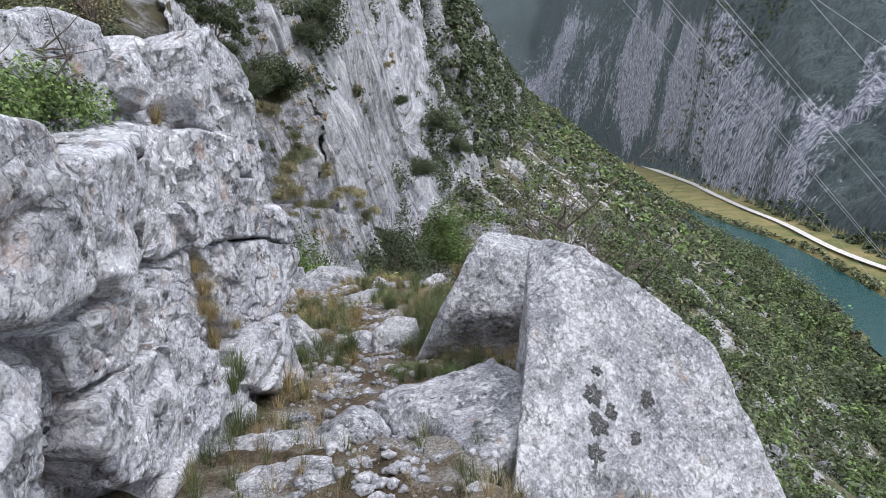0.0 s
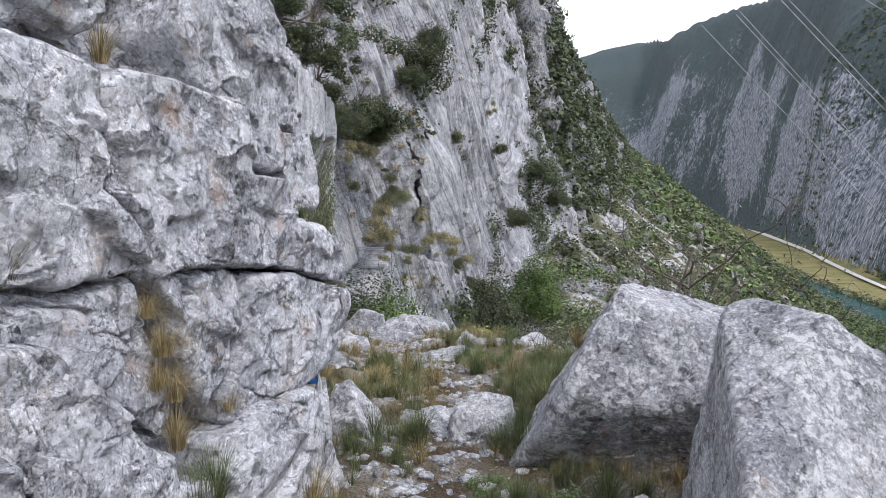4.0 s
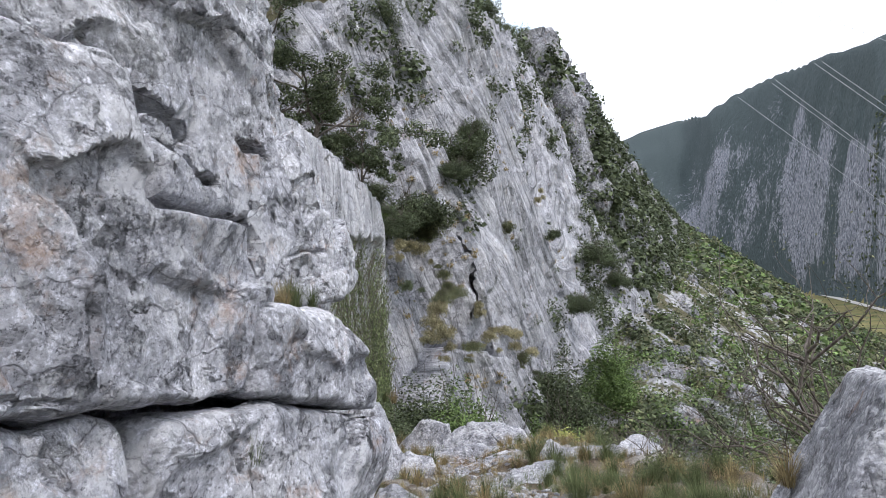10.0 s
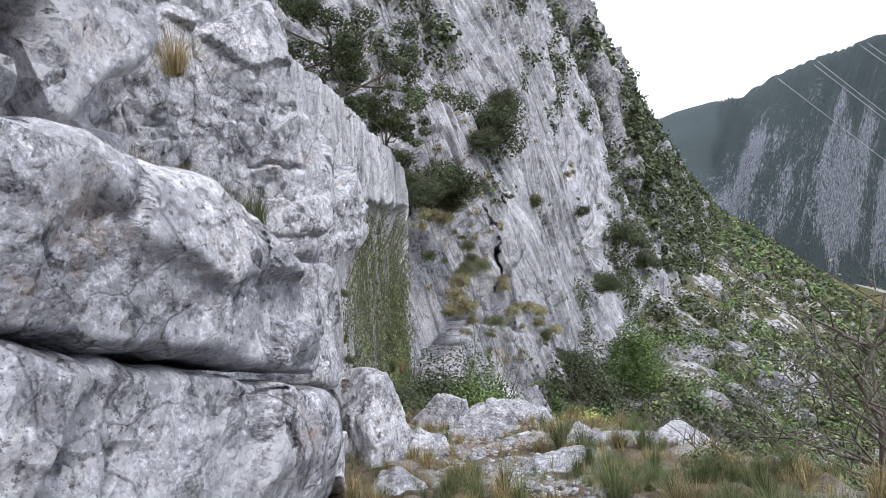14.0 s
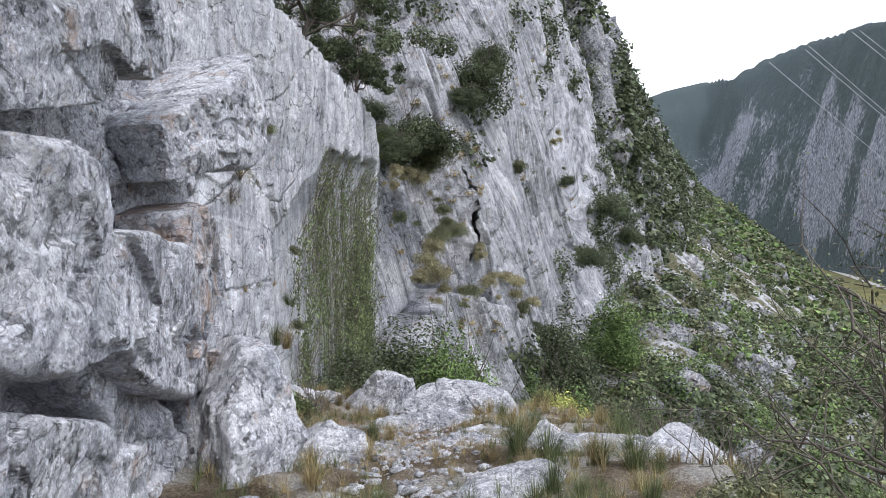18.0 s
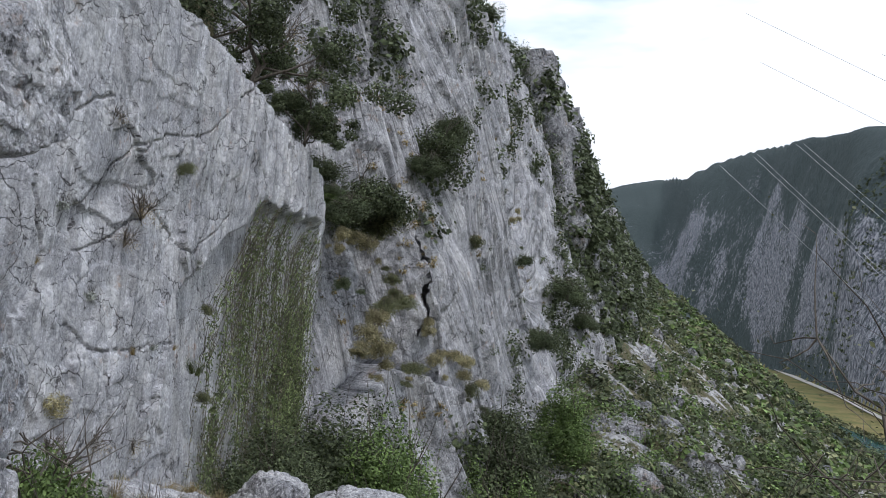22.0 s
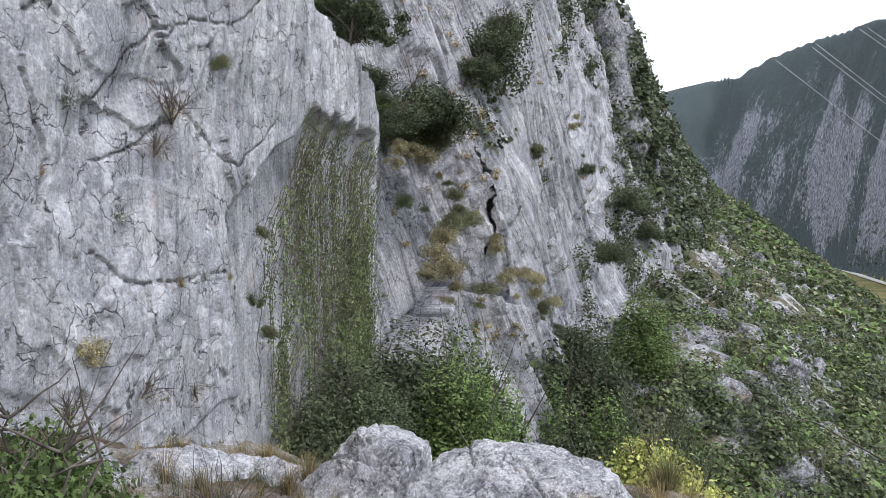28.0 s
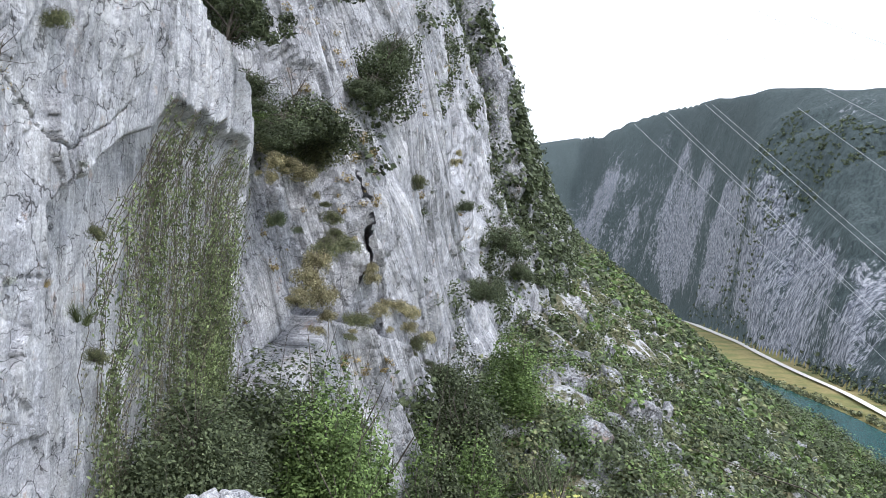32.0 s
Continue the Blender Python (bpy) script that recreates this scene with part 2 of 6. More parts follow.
def limestone(name, grain=1.0, warm=0.0, streak=0.0, light=1.0, coord="World", lichen=0.5, mottle=0.9, cracks=0.8, even=0.0, worn=0.7, broken=1.0):
    """Grey karst limestone: broken into small tilted plates, flecked with pale and black lichen, pitted, cracked, with rusty patches and drip streaks. grain: size of the mottling in metres."""
    m, t, b = nodes_of(name, 0.92)
    big = tex(t, 0.7 / grain, 6, 0.62, coord=coord)
    fine = tex(t, 17 / grain, 7, 0.78, coord=coord, offset=3)
    wv = warped(t, coord, 2.2 / grain, 0.42 * grain)
    tone, tilt = facets(t, wv, 2.3 / grain)
    tone2, tilt2 = facets(t, wv, 7.5 / grain)
    lo, hi = (0.31 + 0.08 * even) * light, (0.50 - 0.06 * even) * light
    col = ramp(t, big, (0.36, (lo, lo * 1.01, lo * 1.09)), (0.5, (0.40 * light, 0.402 * light, 0.43 * light)), (0.64, (hi, hi * 0.995, hi * 1.03)))
    col = mixed(t, col, ramp(t, tone, (0.1, W3(0.72)), (0.5, W3(1.0)), (0.9, W3(1.22))), mottle * 0.7, "MULTIPLY")
    col = mixed(t, col, ramp(t, tone2, (0.1, W3(0.68)), (0.5, W3(1.0)), (0.9, W3(1.28))), mottle * 0.65, "MULTIPLY")
    col = mixed(t, col, ramp(t, fine, (0.34, W3(0.25)), (0.43, W3(0.85)), (0.53, W3(1.03)), (0.62, W3(1.75))), 0.45 + 0.55 * mottle, "MULTIPLY")
    patch = tex(t, 1.1 / grain, 4, 0.6, coord=coord, offset=17)
    spots = tex(t, 8 / grain, 9, 0.8, coord=coord, offset=7)
    pale = ramp(t, mixed(t, spots, patch, 0.3), (0.515, W3(0)), (0.545, W3(lichen)))
    col = mixed(t, col, (0.75, 0.752, 0.765), pale)
    pits = tex(t, 24 / grain, 5, 0.75, coord=coord, offset=13)
    pitted = ramp(t, mixed(t, pits, patch, 0.3), (0.4, W3(0.75)), (0.425, W3(0)))
    col = mixed(t, col, (0.09, 0.09, 0.1), pitted)
    dark = tex(t, 9 / grain, 8, 0.8, coord=coord, offset=31)
    black = ramp(t, mixed(t, dark, tex(t, 1.4 / grain, 3, coord=coord, offset=29), 0.5), (0.59, W3(0)), (0.61, W3(0.75)))
    col = mixed(t, col, (0.06, 0.06, 0.065), black)
    rust = tex(t, 1.3 / grain, 8, 0.75, coord=coord, offset=21)
    rusty = ramp(t, rust, (0.6 - warm * 0.08, W3(0)), (0.68, W3(0.5 + warm * 0.3)))
    col = mixed(t, col, (0.44, 0.28, 0.18), rusty)
    relief = big
    if streak:
        at = t.nodes.new("ShaderNodeAttribute")
        at.attribute_name = "along"
        mp = t.nodes.new("ShaderNodeMapping")
        mp.inputs["Scale"].default_value = (1.0, 0.05, 1.0)
        t.links.new(at.outputs["Vector"], mp.inputs["Vector"])
        drip = t.nodes.new("ShaderNodeTexNoise")
        drip.inputs["Scale"].default_value, drip.inputs["Detail"].default_value, drip.inputs["Roughness"].default_value = 1.3, 9, 0.75
        drip.inputs["Distortion"].default_value = 0.25
        t.links.new(mp.outputs["Vector"], drip.inputs["Vector"])
        drips = ramp(t, drip.outputs["Fac"], (0.34, W3(0.42)), (0.46, W3(0.95)), (0.6, W3(1.4)))
        col = mixed(t, col, drips, streak, "MULTIPLY")
        mp2 = t.nodes.new("ShaderNodeMapping")
        mp2.inputs["Scale"].default_value = (1.0, 0.03, 1.0)
        t.links.new(at.outputs["Vector"], mp2.inputs["Vector"])
        thin = t.nodes.new("ShaderNodeTexNoise")
        thin.inputs["Scale"].default_value, thin.inputs["Detail"].default_value, thin.inputs["Roughness"].default_value = 5.0 / math.sqrt(grain), 6, 0.7
        t.links.new(mp2.outputs["Vector"], thin.inputs["Vector"])
        col = mixed(t, col, ramp(t, thin.outputs["Fac"], (0.36, W3(0.35)), (0.44, W3(0.9)), (0.56, W3(1.05)), (0.64, W3(1.55))), streak * 0.75, "MULTIPLY")
        relief = mixed(t, drip.outputs["Fac"], thin.outputs["Fac"], 0.35)
    wide = warped(t, coord, 1.2 / grain, 1.1 * grain, (1, 1, 0.7))
    edge = cells(t, wide, 0.75 / grain)
    edge2 = cells(t, warped(t, coord, 2.6 / grain, 0.3 * grain, (0.6, 0.6, 1.0)), 2.1 / grain)
    gone = ramp(t, tex(t, 0.9 / grain, 4, coord=coord, offset=41), (0.47, W3(0)), (0.51, W3(1)))
    gone2 = ramp(t, tex(t, 1.3 / grain, 4, coord=coord, offset=47), (0.48, W3(0)), (0.52, W3(1)))
    line = mixed(t, W3(0), ramp(t, edge, (0.003, W3(1)), (0.012, W3(0))), gone)
    line2 = mixed(t, W3(0), ramp(t, edge2, (0.003, W3(1)), (0.013, W3(0))), gone2)
    line = mixed(t, line, line2, 1.0, "ADD")
    col = mixed(t, col, mixed(t, W3(1), (0.16, 0.15, 0.15), line), cracks, "MULTIPLY")
    t.links.new(col, b.inputs["Base Color"])
    n0 = bump(t, b, tilt, broken, 1.5)
    n0 = bump(t, b, tilt2, broken, 1.2, n0)
    n1 = bump(t, b, mixed(t, W3(1), W3(0), line), cracks, 0.02 * grain, n0)
    n2 = bump(t, b, relief, worn, 0.1 * grain, n1)
    n3 = bump(t, b, fine, 0.8, 0.035 * grain, n2)
    bump(t, b, pits, 0.5, 0.04 * grain, n3)
    return m


ROCK = limestone("near_limestone", 0.45, 0.45, light=1.32, lichen=0.65, cracks=0.5, mottle=0.9)
ROCK_PALE = limestone("pale_limestone", 0.4, 0.0, light=0.92, mottle=0.8, lichen=0.7, worn=1.0, broken=0.8, cracks=0.45)
PILLAR = limestone("pillar_limestone", 0.9, 0.0, 0.6, 1.08, lichen=0.6, mottle=0.32, cracks=0.9, even=0.75, worn=0.4, broken=0.25)
CLIFF = limestone("cliff_limestone", 1.8, 0.0, 0.9, 0.96, lichen=0.22, mottle=0.35, cracks=0.7, even=0.5, broken=0.5)
CRAG = limestone("crag_limestone", 3.0, 0.3, 0.4, 0.72, lichen=0.45)


def soil(name):
    m, t, b = nodes_of(name, 0.95)
    a = tex(t, 1.2, 6, coord="World")
    f = tex(t, 45, 8, 0.8, coord="World")
    col = ramp(t, a, (0.4, (0.1, 0.075, 0.048)), (0.5, (0.19, 0.155, 0.115)), (0.58, (0.33, 0.31, 0.28)))
    col = mixed(t, col, ramp(t, f, (0.36, W3(0.3)), (0.5, W3(0.95)), (0.62, W3(2.0))), 0.95, "MULTIPLY")
    t.links.new(col, b.inputs["Base Color"])
    bump(t, b, f, 1.0, 0.04)
    return m


SOIL = soil("path_soil")


def hill_mat(name):
    m, t, b = nodes_of(name, 0.95)
    a = tex(t, 0.2, 7, 0.7, coord="World")
    f = tex(t, 1.3, 10, 0.82, coord="World", offset=4)
    rock = ramp(t, f, (0.38, (0.16, 0.16, 0.165)), (0.58, (0.56, 0.56, 0.57)))
    earth = ramp(t, f, (0.36, (0.06, 0.06, 0.03)), (0.62, (0.2, 0.18, 0.11)))
    col = mixed(t, earth, rock, ramp(t, a, (0.47, W3(0)), (0.52, W3(1))))
    t.links.new(col, b.inputs["Base Color"])
    bump(t, b, f, 0.9, 0.5)
    return m


HILL = hill_mat("hillside")


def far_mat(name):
    """Mountain slopes: pale limestone crags low down, dark scrub above. Dark patches for the shaded gaps among the
    crags and a bluish haze are mixed into the colours.
    """
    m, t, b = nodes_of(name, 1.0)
    geo = t.nodes.new("ShaderNodeNewGeometry")
    sn = t.nodes.new("ShaderNodeSeparateXYZ")
    t.links.new(geo.outputs["Normal"], sn.inputs["Vector"])
    n1 = tex(t, 0.011, 6, 0.6, coord="World")
    n2 = tex(t, 0.055, 10, 0.8, coord="World", offset=9, stretch=(1, 1, 0.55))
    n3 = tex(t, 0.24, 8, 0.8, coord="World", offset=5, stretch=(1, 1, 0.4))

    def plus(x, k, y):
        n = t.nodes.new("ShaderNodeMath")
        n.operation = "MULTIPLY_ADD"
        n.inputs[1].default_value = k
        t.links.new(x, n.inputs[0])
        if isinstance(y, float):
            n.inputs[2].default_value = y
        else:
            t.links.new(y, n.inputs[2])
        return n.outputs["Value"]

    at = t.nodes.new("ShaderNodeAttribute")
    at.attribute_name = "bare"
    # dark colour among the crags stands in for shade in their gaps
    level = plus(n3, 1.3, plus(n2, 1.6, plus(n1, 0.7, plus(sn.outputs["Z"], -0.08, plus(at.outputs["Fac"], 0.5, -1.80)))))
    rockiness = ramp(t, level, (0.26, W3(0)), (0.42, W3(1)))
    # rock and scrub colours both carry a painted bluish haze
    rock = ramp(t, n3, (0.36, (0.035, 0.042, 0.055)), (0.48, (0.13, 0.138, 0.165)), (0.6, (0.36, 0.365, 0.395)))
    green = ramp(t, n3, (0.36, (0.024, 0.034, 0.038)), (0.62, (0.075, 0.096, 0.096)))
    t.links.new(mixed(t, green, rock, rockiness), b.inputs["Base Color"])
    bump(t, b, n3, 0.7, 2.0)
    return m


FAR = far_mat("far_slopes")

# ---- the lie of the land ----
LINE_Y = [-400, -10, 4, 10, 17, 22, 28, 36, 43.5, 50, 54, 60, 71, 87, 140, 230, 323, 500]
LINE_X = [-60, -4, -3.6, -3.4, -5.5, -7, -6.6, -6, -9, -10, -8, -5, -0.5, 5.5, 20.5, 49, 81, 131]
TOP_Z = [60, 6, 5, 5, 5, 5, 5, 5, 3, 21, 24, 27, 29, 31, 43, 48, 26, -20]


BARE = {}


def ground_z(x, y):
    """Height of the hillside, the valley floor and the mountains across the river."""
    d0 = (x - 2) * 0.94 - (y - 60) * 0.35
    s = np.clip((x - 2) * 0.35 + (y - 60) * 0.94, -70, 2000)
    hill = -8 + 0.1 * np.minimum(s, 350) - 0.75 * np.maximum(s - 350, 0) - 0.8 * np.maximum(d0, 0)
    hill = hill + 2.2 * fbm(x / 28, y / 28, 0, 4, 3) + 0.5 * fbm(x / 4, y / 4, 0, 3, 5) + 0.9 * ridged(x / 9, y / 9, 0, 3, 8)
    hill = hill - (7.0 + 3.5 * smooth(14, 34, s)) * np.exp(-((d0 / 7) ** 2)) * (1 - smooth(34, 66, s)) * smooth(-14, 0, s)
    hill = hill - 7.0 * np.exp(-(((x - 0) / 9) ** 2 + ((y - 51) / 9) ** 2)) + 2.5 * np.exp(-(((x + 2) / 8) ** 2 + ((y - 35) / 10) ** 2))
    floor = -69 + 0.4 * fbm(x / 40, y / 40, 0, 2, 4)
    z = np.maximum(hill, floor)
    # the river bed
    rx = np.interp(y, [-200, 150, 205, 345, 550, 900, 1500], [55, 171, 203, 268, 321, 426, 596])
    z = np.where((np.abs(x - rx) < 22) & (z < -50), np.minimum(z, -72.5 + 0.09 * np.maximum(np.abs(x - rx) - 10, 0) ** 1.4), z)
    # mountains across the river
    r, az = np.hypot(x, y - 16), np.degrees(np.arctan2(x, y - 16))
    foot = np.interp(az, [10, 19, 24, 26.7, 32.6, 39, 46, 60, 80, 120], [2300, 2250, 1900, 1650, 890, 575, 420, 330, 300, 300])
    el = np.interp(az, [8, 14, 15.5, 18.5, 20.5, 21, 23.2, 26, 29.3, 32, 33.5, 36, 38.6, 41.5, 43.5, 45.7, 47, 48.6, 53, 70, 120], [10, 11.4, 11.9, 12.4, 12.5, 12.7, 13.7, 14.5, 15.0, 15.4, 15.8, 15.7, 15.1, 14.8, 14.6, 13.5, 12.6, 11.7, 10.5, 9.5, 8])
    crest = foot + np.interp(az, [19, 21, 24, 46, 80], [900, 500, 560, 700, 800])
    p = np.clip((r - foot) / (crest - foot), 0, 1.6)
    top = np.tan(np.radians(el - 0.15)) * crest + 68
    up_, down_ = 0.55 * p**0.8 + 0.45 * p, 1 - 0.35 * (p - 1)
    rise = -0.035 * np.log(np.exp(-up_ / 0.035) + np.exp(-down_ / 0.035)) + 0.024
    rise = np.where(p < 0.25, up_, rise)
    crag = smooth(0.02, 0.1, p) * (1 - smooth(np.interp(az, [20, 30, 38], [0.5, 0.5, 0.68]), np.interp(az, [20, 30, 38], [0.68, 0.66, 0.86]), p))
    arc = np.radians(az) * 800
    rough = 40 * fbm(x / 230, y / 230, 0, 5, 11, 0.55) * smooth(0, 0.3, p) * (1 - 0.85 * smooth(0.6, 0.95, p))
    wander = 40 * fbm(x / 160, y / 160, 0, 3, 13)
    fins = ridged((arc + wander) / 75, (r + 3 * wander) / 330, 0, 5, 12) - 0.9
    block = smooth(-0.25, 0.25, fbm(x / 170, y / 170, 0, 3, 15))
    rough = rough + crag * (2.5 + 5 * block) * fins + crag * 18 * np.round(2.2 * fbm(x / 95, y / 95, 0, 4, 16)) / 2.2
    up = np.degrees(np.arctan2(top * rise - 69, r)) + 1.6 * fbm(x / 120, y / 120, 0, 4, 17)
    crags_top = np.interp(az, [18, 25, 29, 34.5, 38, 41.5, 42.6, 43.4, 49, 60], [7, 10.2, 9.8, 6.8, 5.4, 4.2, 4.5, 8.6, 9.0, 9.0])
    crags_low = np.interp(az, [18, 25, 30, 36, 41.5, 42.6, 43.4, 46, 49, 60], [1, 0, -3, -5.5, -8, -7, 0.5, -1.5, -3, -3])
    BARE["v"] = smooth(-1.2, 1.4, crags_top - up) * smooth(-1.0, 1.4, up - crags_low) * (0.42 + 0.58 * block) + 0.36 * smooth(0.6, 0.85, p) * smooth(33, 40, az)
    mount = -69 + top * rise + rough * np.where(p < 1, 1, 0.4)
    return np.where(p > 0, np.maximum(z, mount), z)


def land_z(x, y):
    """The same with the high ground behind the cliff's brow."""
    z = ground_z(x, y)
    back = np.interp(y, LINE_Y, LINE_X) - x
    top = np.interp(y, LINE_Y, TOP_Z) + np.interp(y, [20, 46, 60], [1.1, 1.1, 0.62]) * np.clip(back - 4, 0, np.interp(y, [20, 46, 60], [26, 26, 220])) + 2 * fbm(x / 15, y / 15, 0, 4, 6)
    brow = smooth(0.5, 4, back)
    return np.where((back > 0.5) & (y < 360), z + (top - z) * brow, z)


def land():
    az = np.radians(np.r_[np.linspace(-180, -30, 40)[:-1], np.linspace(-30, 62, 380)[:-1], np.linspace(62, 180, 40)[:-1]])
    rad = np.r_[0.0, np.geomspace(3, 300, 170)[:-1], np.geomspace(300, 2000, 270)[:-1], np.geomspace(2000, 4200, 30)]
    a, r = np.meshgrid(az, rad)
    x, y = r * np.sin(a), 16 + r * np.cos(a)
    z = land_z(x, y)
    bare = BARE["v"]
    near = (np.abs(x) < 9) & (y < 24) & (y > -30)
    z = np.where(near, np.minimum(z, -9.0), z)
    v = np.stack([x, y, z], -1)
    f = grid_faces(len(rad), len(az), True)[:, ::-1]
    c = v.reshape(-1, 3)[f].mean(1)
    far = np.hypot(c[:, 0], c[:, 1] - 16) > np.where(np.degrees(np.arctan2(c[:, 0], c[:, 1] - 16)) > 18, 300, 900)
    flat = (c[:, 2] < -66)
    me = mesh_of("ground", v, f, HILL)
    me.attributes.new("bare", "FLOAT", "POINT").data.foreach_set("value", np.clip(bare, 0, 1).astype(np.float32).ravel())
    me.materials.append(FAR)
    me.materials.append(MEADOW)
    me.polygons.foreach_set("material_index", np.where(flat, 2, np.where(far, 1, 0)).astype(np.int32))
    return tagged(new("ground", me), "limestone hillside with scrub falling to a green river valley", "ground", kind="structure")


def meadow():
    m, t, b = nodes_of("meadow", 0.95)
    a = tex(t, 0.03, 6, 0.6, coord="World")
    f = tex(t, 0.4, 5, 0.6, coord="World")
    col = ramp(t, a, (0.35, (0.1, 0.12, 0.04)), (0.55, (0.2, 0.17, 0.07)), (0.7, (0.26, 0.21, 0.1)))
    col = mixed(t, col, ramp(t, f, (0.3, W3(0.7)), (0.7, W3(1.2))), 1.0, "MULTIPLY")
    t.links.new(col, b.inputs["Base Color"])
    return m


MEADOW = meadow()
land()


def ribbon(name, ys, xs, width, z, material, label, category):
    """A level strip along a line: the river, the valley road."""
    y = np.linspace(ys[0], ys[-1], 160)
    x = np.interp(y, ys, xs)
    x = np.convolve(np.pad(x, 6, mode="edge"), np.ones(13) / 13, "valid")
    w = np.interp(y, ys, width)
    v = np.stack([np.stack([x - w, y, np.full_like(y, z)], -1), np.stack([x + w, y, np.full_like(y, z)], -1)], 1)
    return tagged(new(name, mesh_of(name, v, grid_faces(160, 2), material)), label, category, kind="structure")


def water():
    m, t, b = nodes_of("river_water", 0.22)
    b.inputs["Base Color"].default_value = (0.012, 0.062, 0.06, 1)
    b.inputs["Specular IOR Level"].default_value = 0.5
    n = tex(t, 0.35, 3, coord="World")
    bump(t, b, n, 0.15, 0.3)
    return m


ribbon("river", [-200, 150, 205, 345, 550, 900, 1500], [55, 171, 203, 268, 321, 426, 596], [15] * 7, -70.0, water(), "calm teal river winding through the gorge", "river")
road_m, road_t, road_b = nodes_of("road_gravel", 0.95)
t_r = tex(road_t, 0.5, 5, coord="World")
road_t.links.new(ramp(road_t, t_r, (0.3, (0.42, 0.4, 0.36)), (0.7, (0.62, 0.6, 0.56))), road_b.inputs["Base Color"])
ribbon("road", [-100, 278, 331, 427, 525, 740, 790, 1520], [190, 270, 287, 337, 372, 463, 489, 770], [2.5, 2.5, 2.6, 2.8, 3, 4, 4.5, 9], -67.5, road_m, "pale gravel road along the far river bank", "road")


# ---- the great cliff: ruled faces between a foot line and a brow line ----
def ruled(name, foot, brow, step, rise, relief, material, label, lean=None, extra=(), hole=None):
    """A rock face: rows run along the foot and brow lines, columns climb from one to the other."""
    foot, brow = np.array(foot, float), np.array(brow, float)
    u0 = np.r_[0, np.cumsum(np.linalg.norm(np.diff(foot, axis=0), axis=1))]
    nu = int(u0[-1] / step) + 2
    u = np.sort(np.r_[np.linspace(0, u0[-1], nu), extra])
    nu = len(u)
    line = lambda pts: np.stack([np.interp(u, u0, pts[:, k]) for k in range(3)], -1)
    a, b = line(foot), line(brow)
    nv = int(np.linalg.norm(b - a, axis=1).max() / rise) + 2
    w = np.linspace(0, 1, nv)[:, None, None]
    p = a[None] * (1 - w) + b[None] * w
    du = np.gradient(p, axis=1)
    dv = np.gradient(p, axis=0)
    n = np.cross(du, dv)
    n /= np.linalg.norm(n, axis=-1, keepdims=True) + 1e-9
    uu = np.broadcast_to(u[None], p.shape[:2])
    if lean:
        uu = uu + lean(p[..., 1], p[..., 2])
    off = relief(uu, p[..., 2], np.broadcast_to(w[..., 0], p.shape[:2]), p[..., 1])
    faces = grid_faces(nv, nu)
    if hole:
        mid = p.reshape(-1, 3)[faces].mean(1)
        faces = faces[~hole(mid[:, 1], mid[:, 2])]
    p = p + n * off[..., None]
    me = mesh_of(name, p, faces, material)
    up = np.broadcast_to(np.linspace(0, 1, nv)[:, None] * np.linalg.norm(b - a, axis=1).max(), p.shape[:2])
    me.attributes.new("along", "FLOAT_VECTOR", "POINT").data.foreach_set("vector", np.stack([uu, up, 0 * uu], -1).astype(np.float32).ravel())
    ob = tagged(new(name, me), label, "cliff", kind="structure")
    FACES[name] = (p, n)
    return ob


FACES = {}


def flutes(u, z, w, y):
    """Slabs with rounded water-worn flutes, ledges and cracks."""
    up = w * 36
    big = 0.8 * fbm(u / 9, up / 18, 0, 3, 21)
    flute = 0.2 * ridged(u / 2.2, up / 30, 0, 3, 22) + 0.07 * vnoise(u / 0.55, up / 12, 0, 23)
    steps = 0.45 * np.round(1.3 * fbm(u / 7, up / 10, 0, 3, 24)) / 1.3
    fine = 0.05 * fbm(u / 0.8, up / 1.4, 0, 3, 25)
    return big + flute + steps + fine


JOINTS = [[(21.6, 2.6), (21.65, 1.59), (21.84, 0.9), (22.09, 0.19), (22.36, -0.56), (22.82, -1.59), (23.1, -2.6)],
          [(24.74, -1.91), (25.11, -2.21), (25.49, -2.48), (27.3, -2.5), (29.3, -2.4)],
          [(25.87, -2.49), (26.04, -3.32), (26.43, -4.26)],
          [(27.1, 1.2), (28.31, 0.66), (29.76, -0.02), (30.16, -0.55), (29.4, -1.17)],
          [(33.67, 6.3), (31.15, 4.3), (29.77, 3.26), (27.96, 2.83), (26.76, 2.1)],
          [(29.76, -0.02), (31.2, 0.6), (32.82, 1.65)],
          [(26.97, 2.4), (25.93, 1.63), (24.81, 0.41), (24.8, -0.5), (25.88, -0.14), (27.13, 0.64)],
          [(23.4, 1.5), (24.0, 2.2), (25.4, 3.0)],
          [(23.2, 0.6), (23.7, -0.6), (23.6, -1.4)]]


def joint_depth(y, z, width):
    """How near a point of the pillar lies to one of its open joints, 0 to 1."""
    y = y + 0.06 * vnoise(y / 0.35, z / 0.35, 0, 36)
    z = z + 0.06 * vnoise(y / 0.35, z / 0.35, 9, 37)
    best = np.full(y.shape, 99.0)
    for line in JOINTS:
        for (ya, za), (yb, zb) in zip(line[:-1], line[1:]):
            k = np.clip(((y - ya) * (yb - ya) + (z - za) * (zb - za)) / ((yb - ya) ** 2 + (zb - za) ** 2), 0, 1)
            best = np.minimum(best, np.hypot(0.2 * (y - ya - k * (yb - ya)), z - za - k * (zb - za)))
    return np.exp(-((best / width) ** 4))


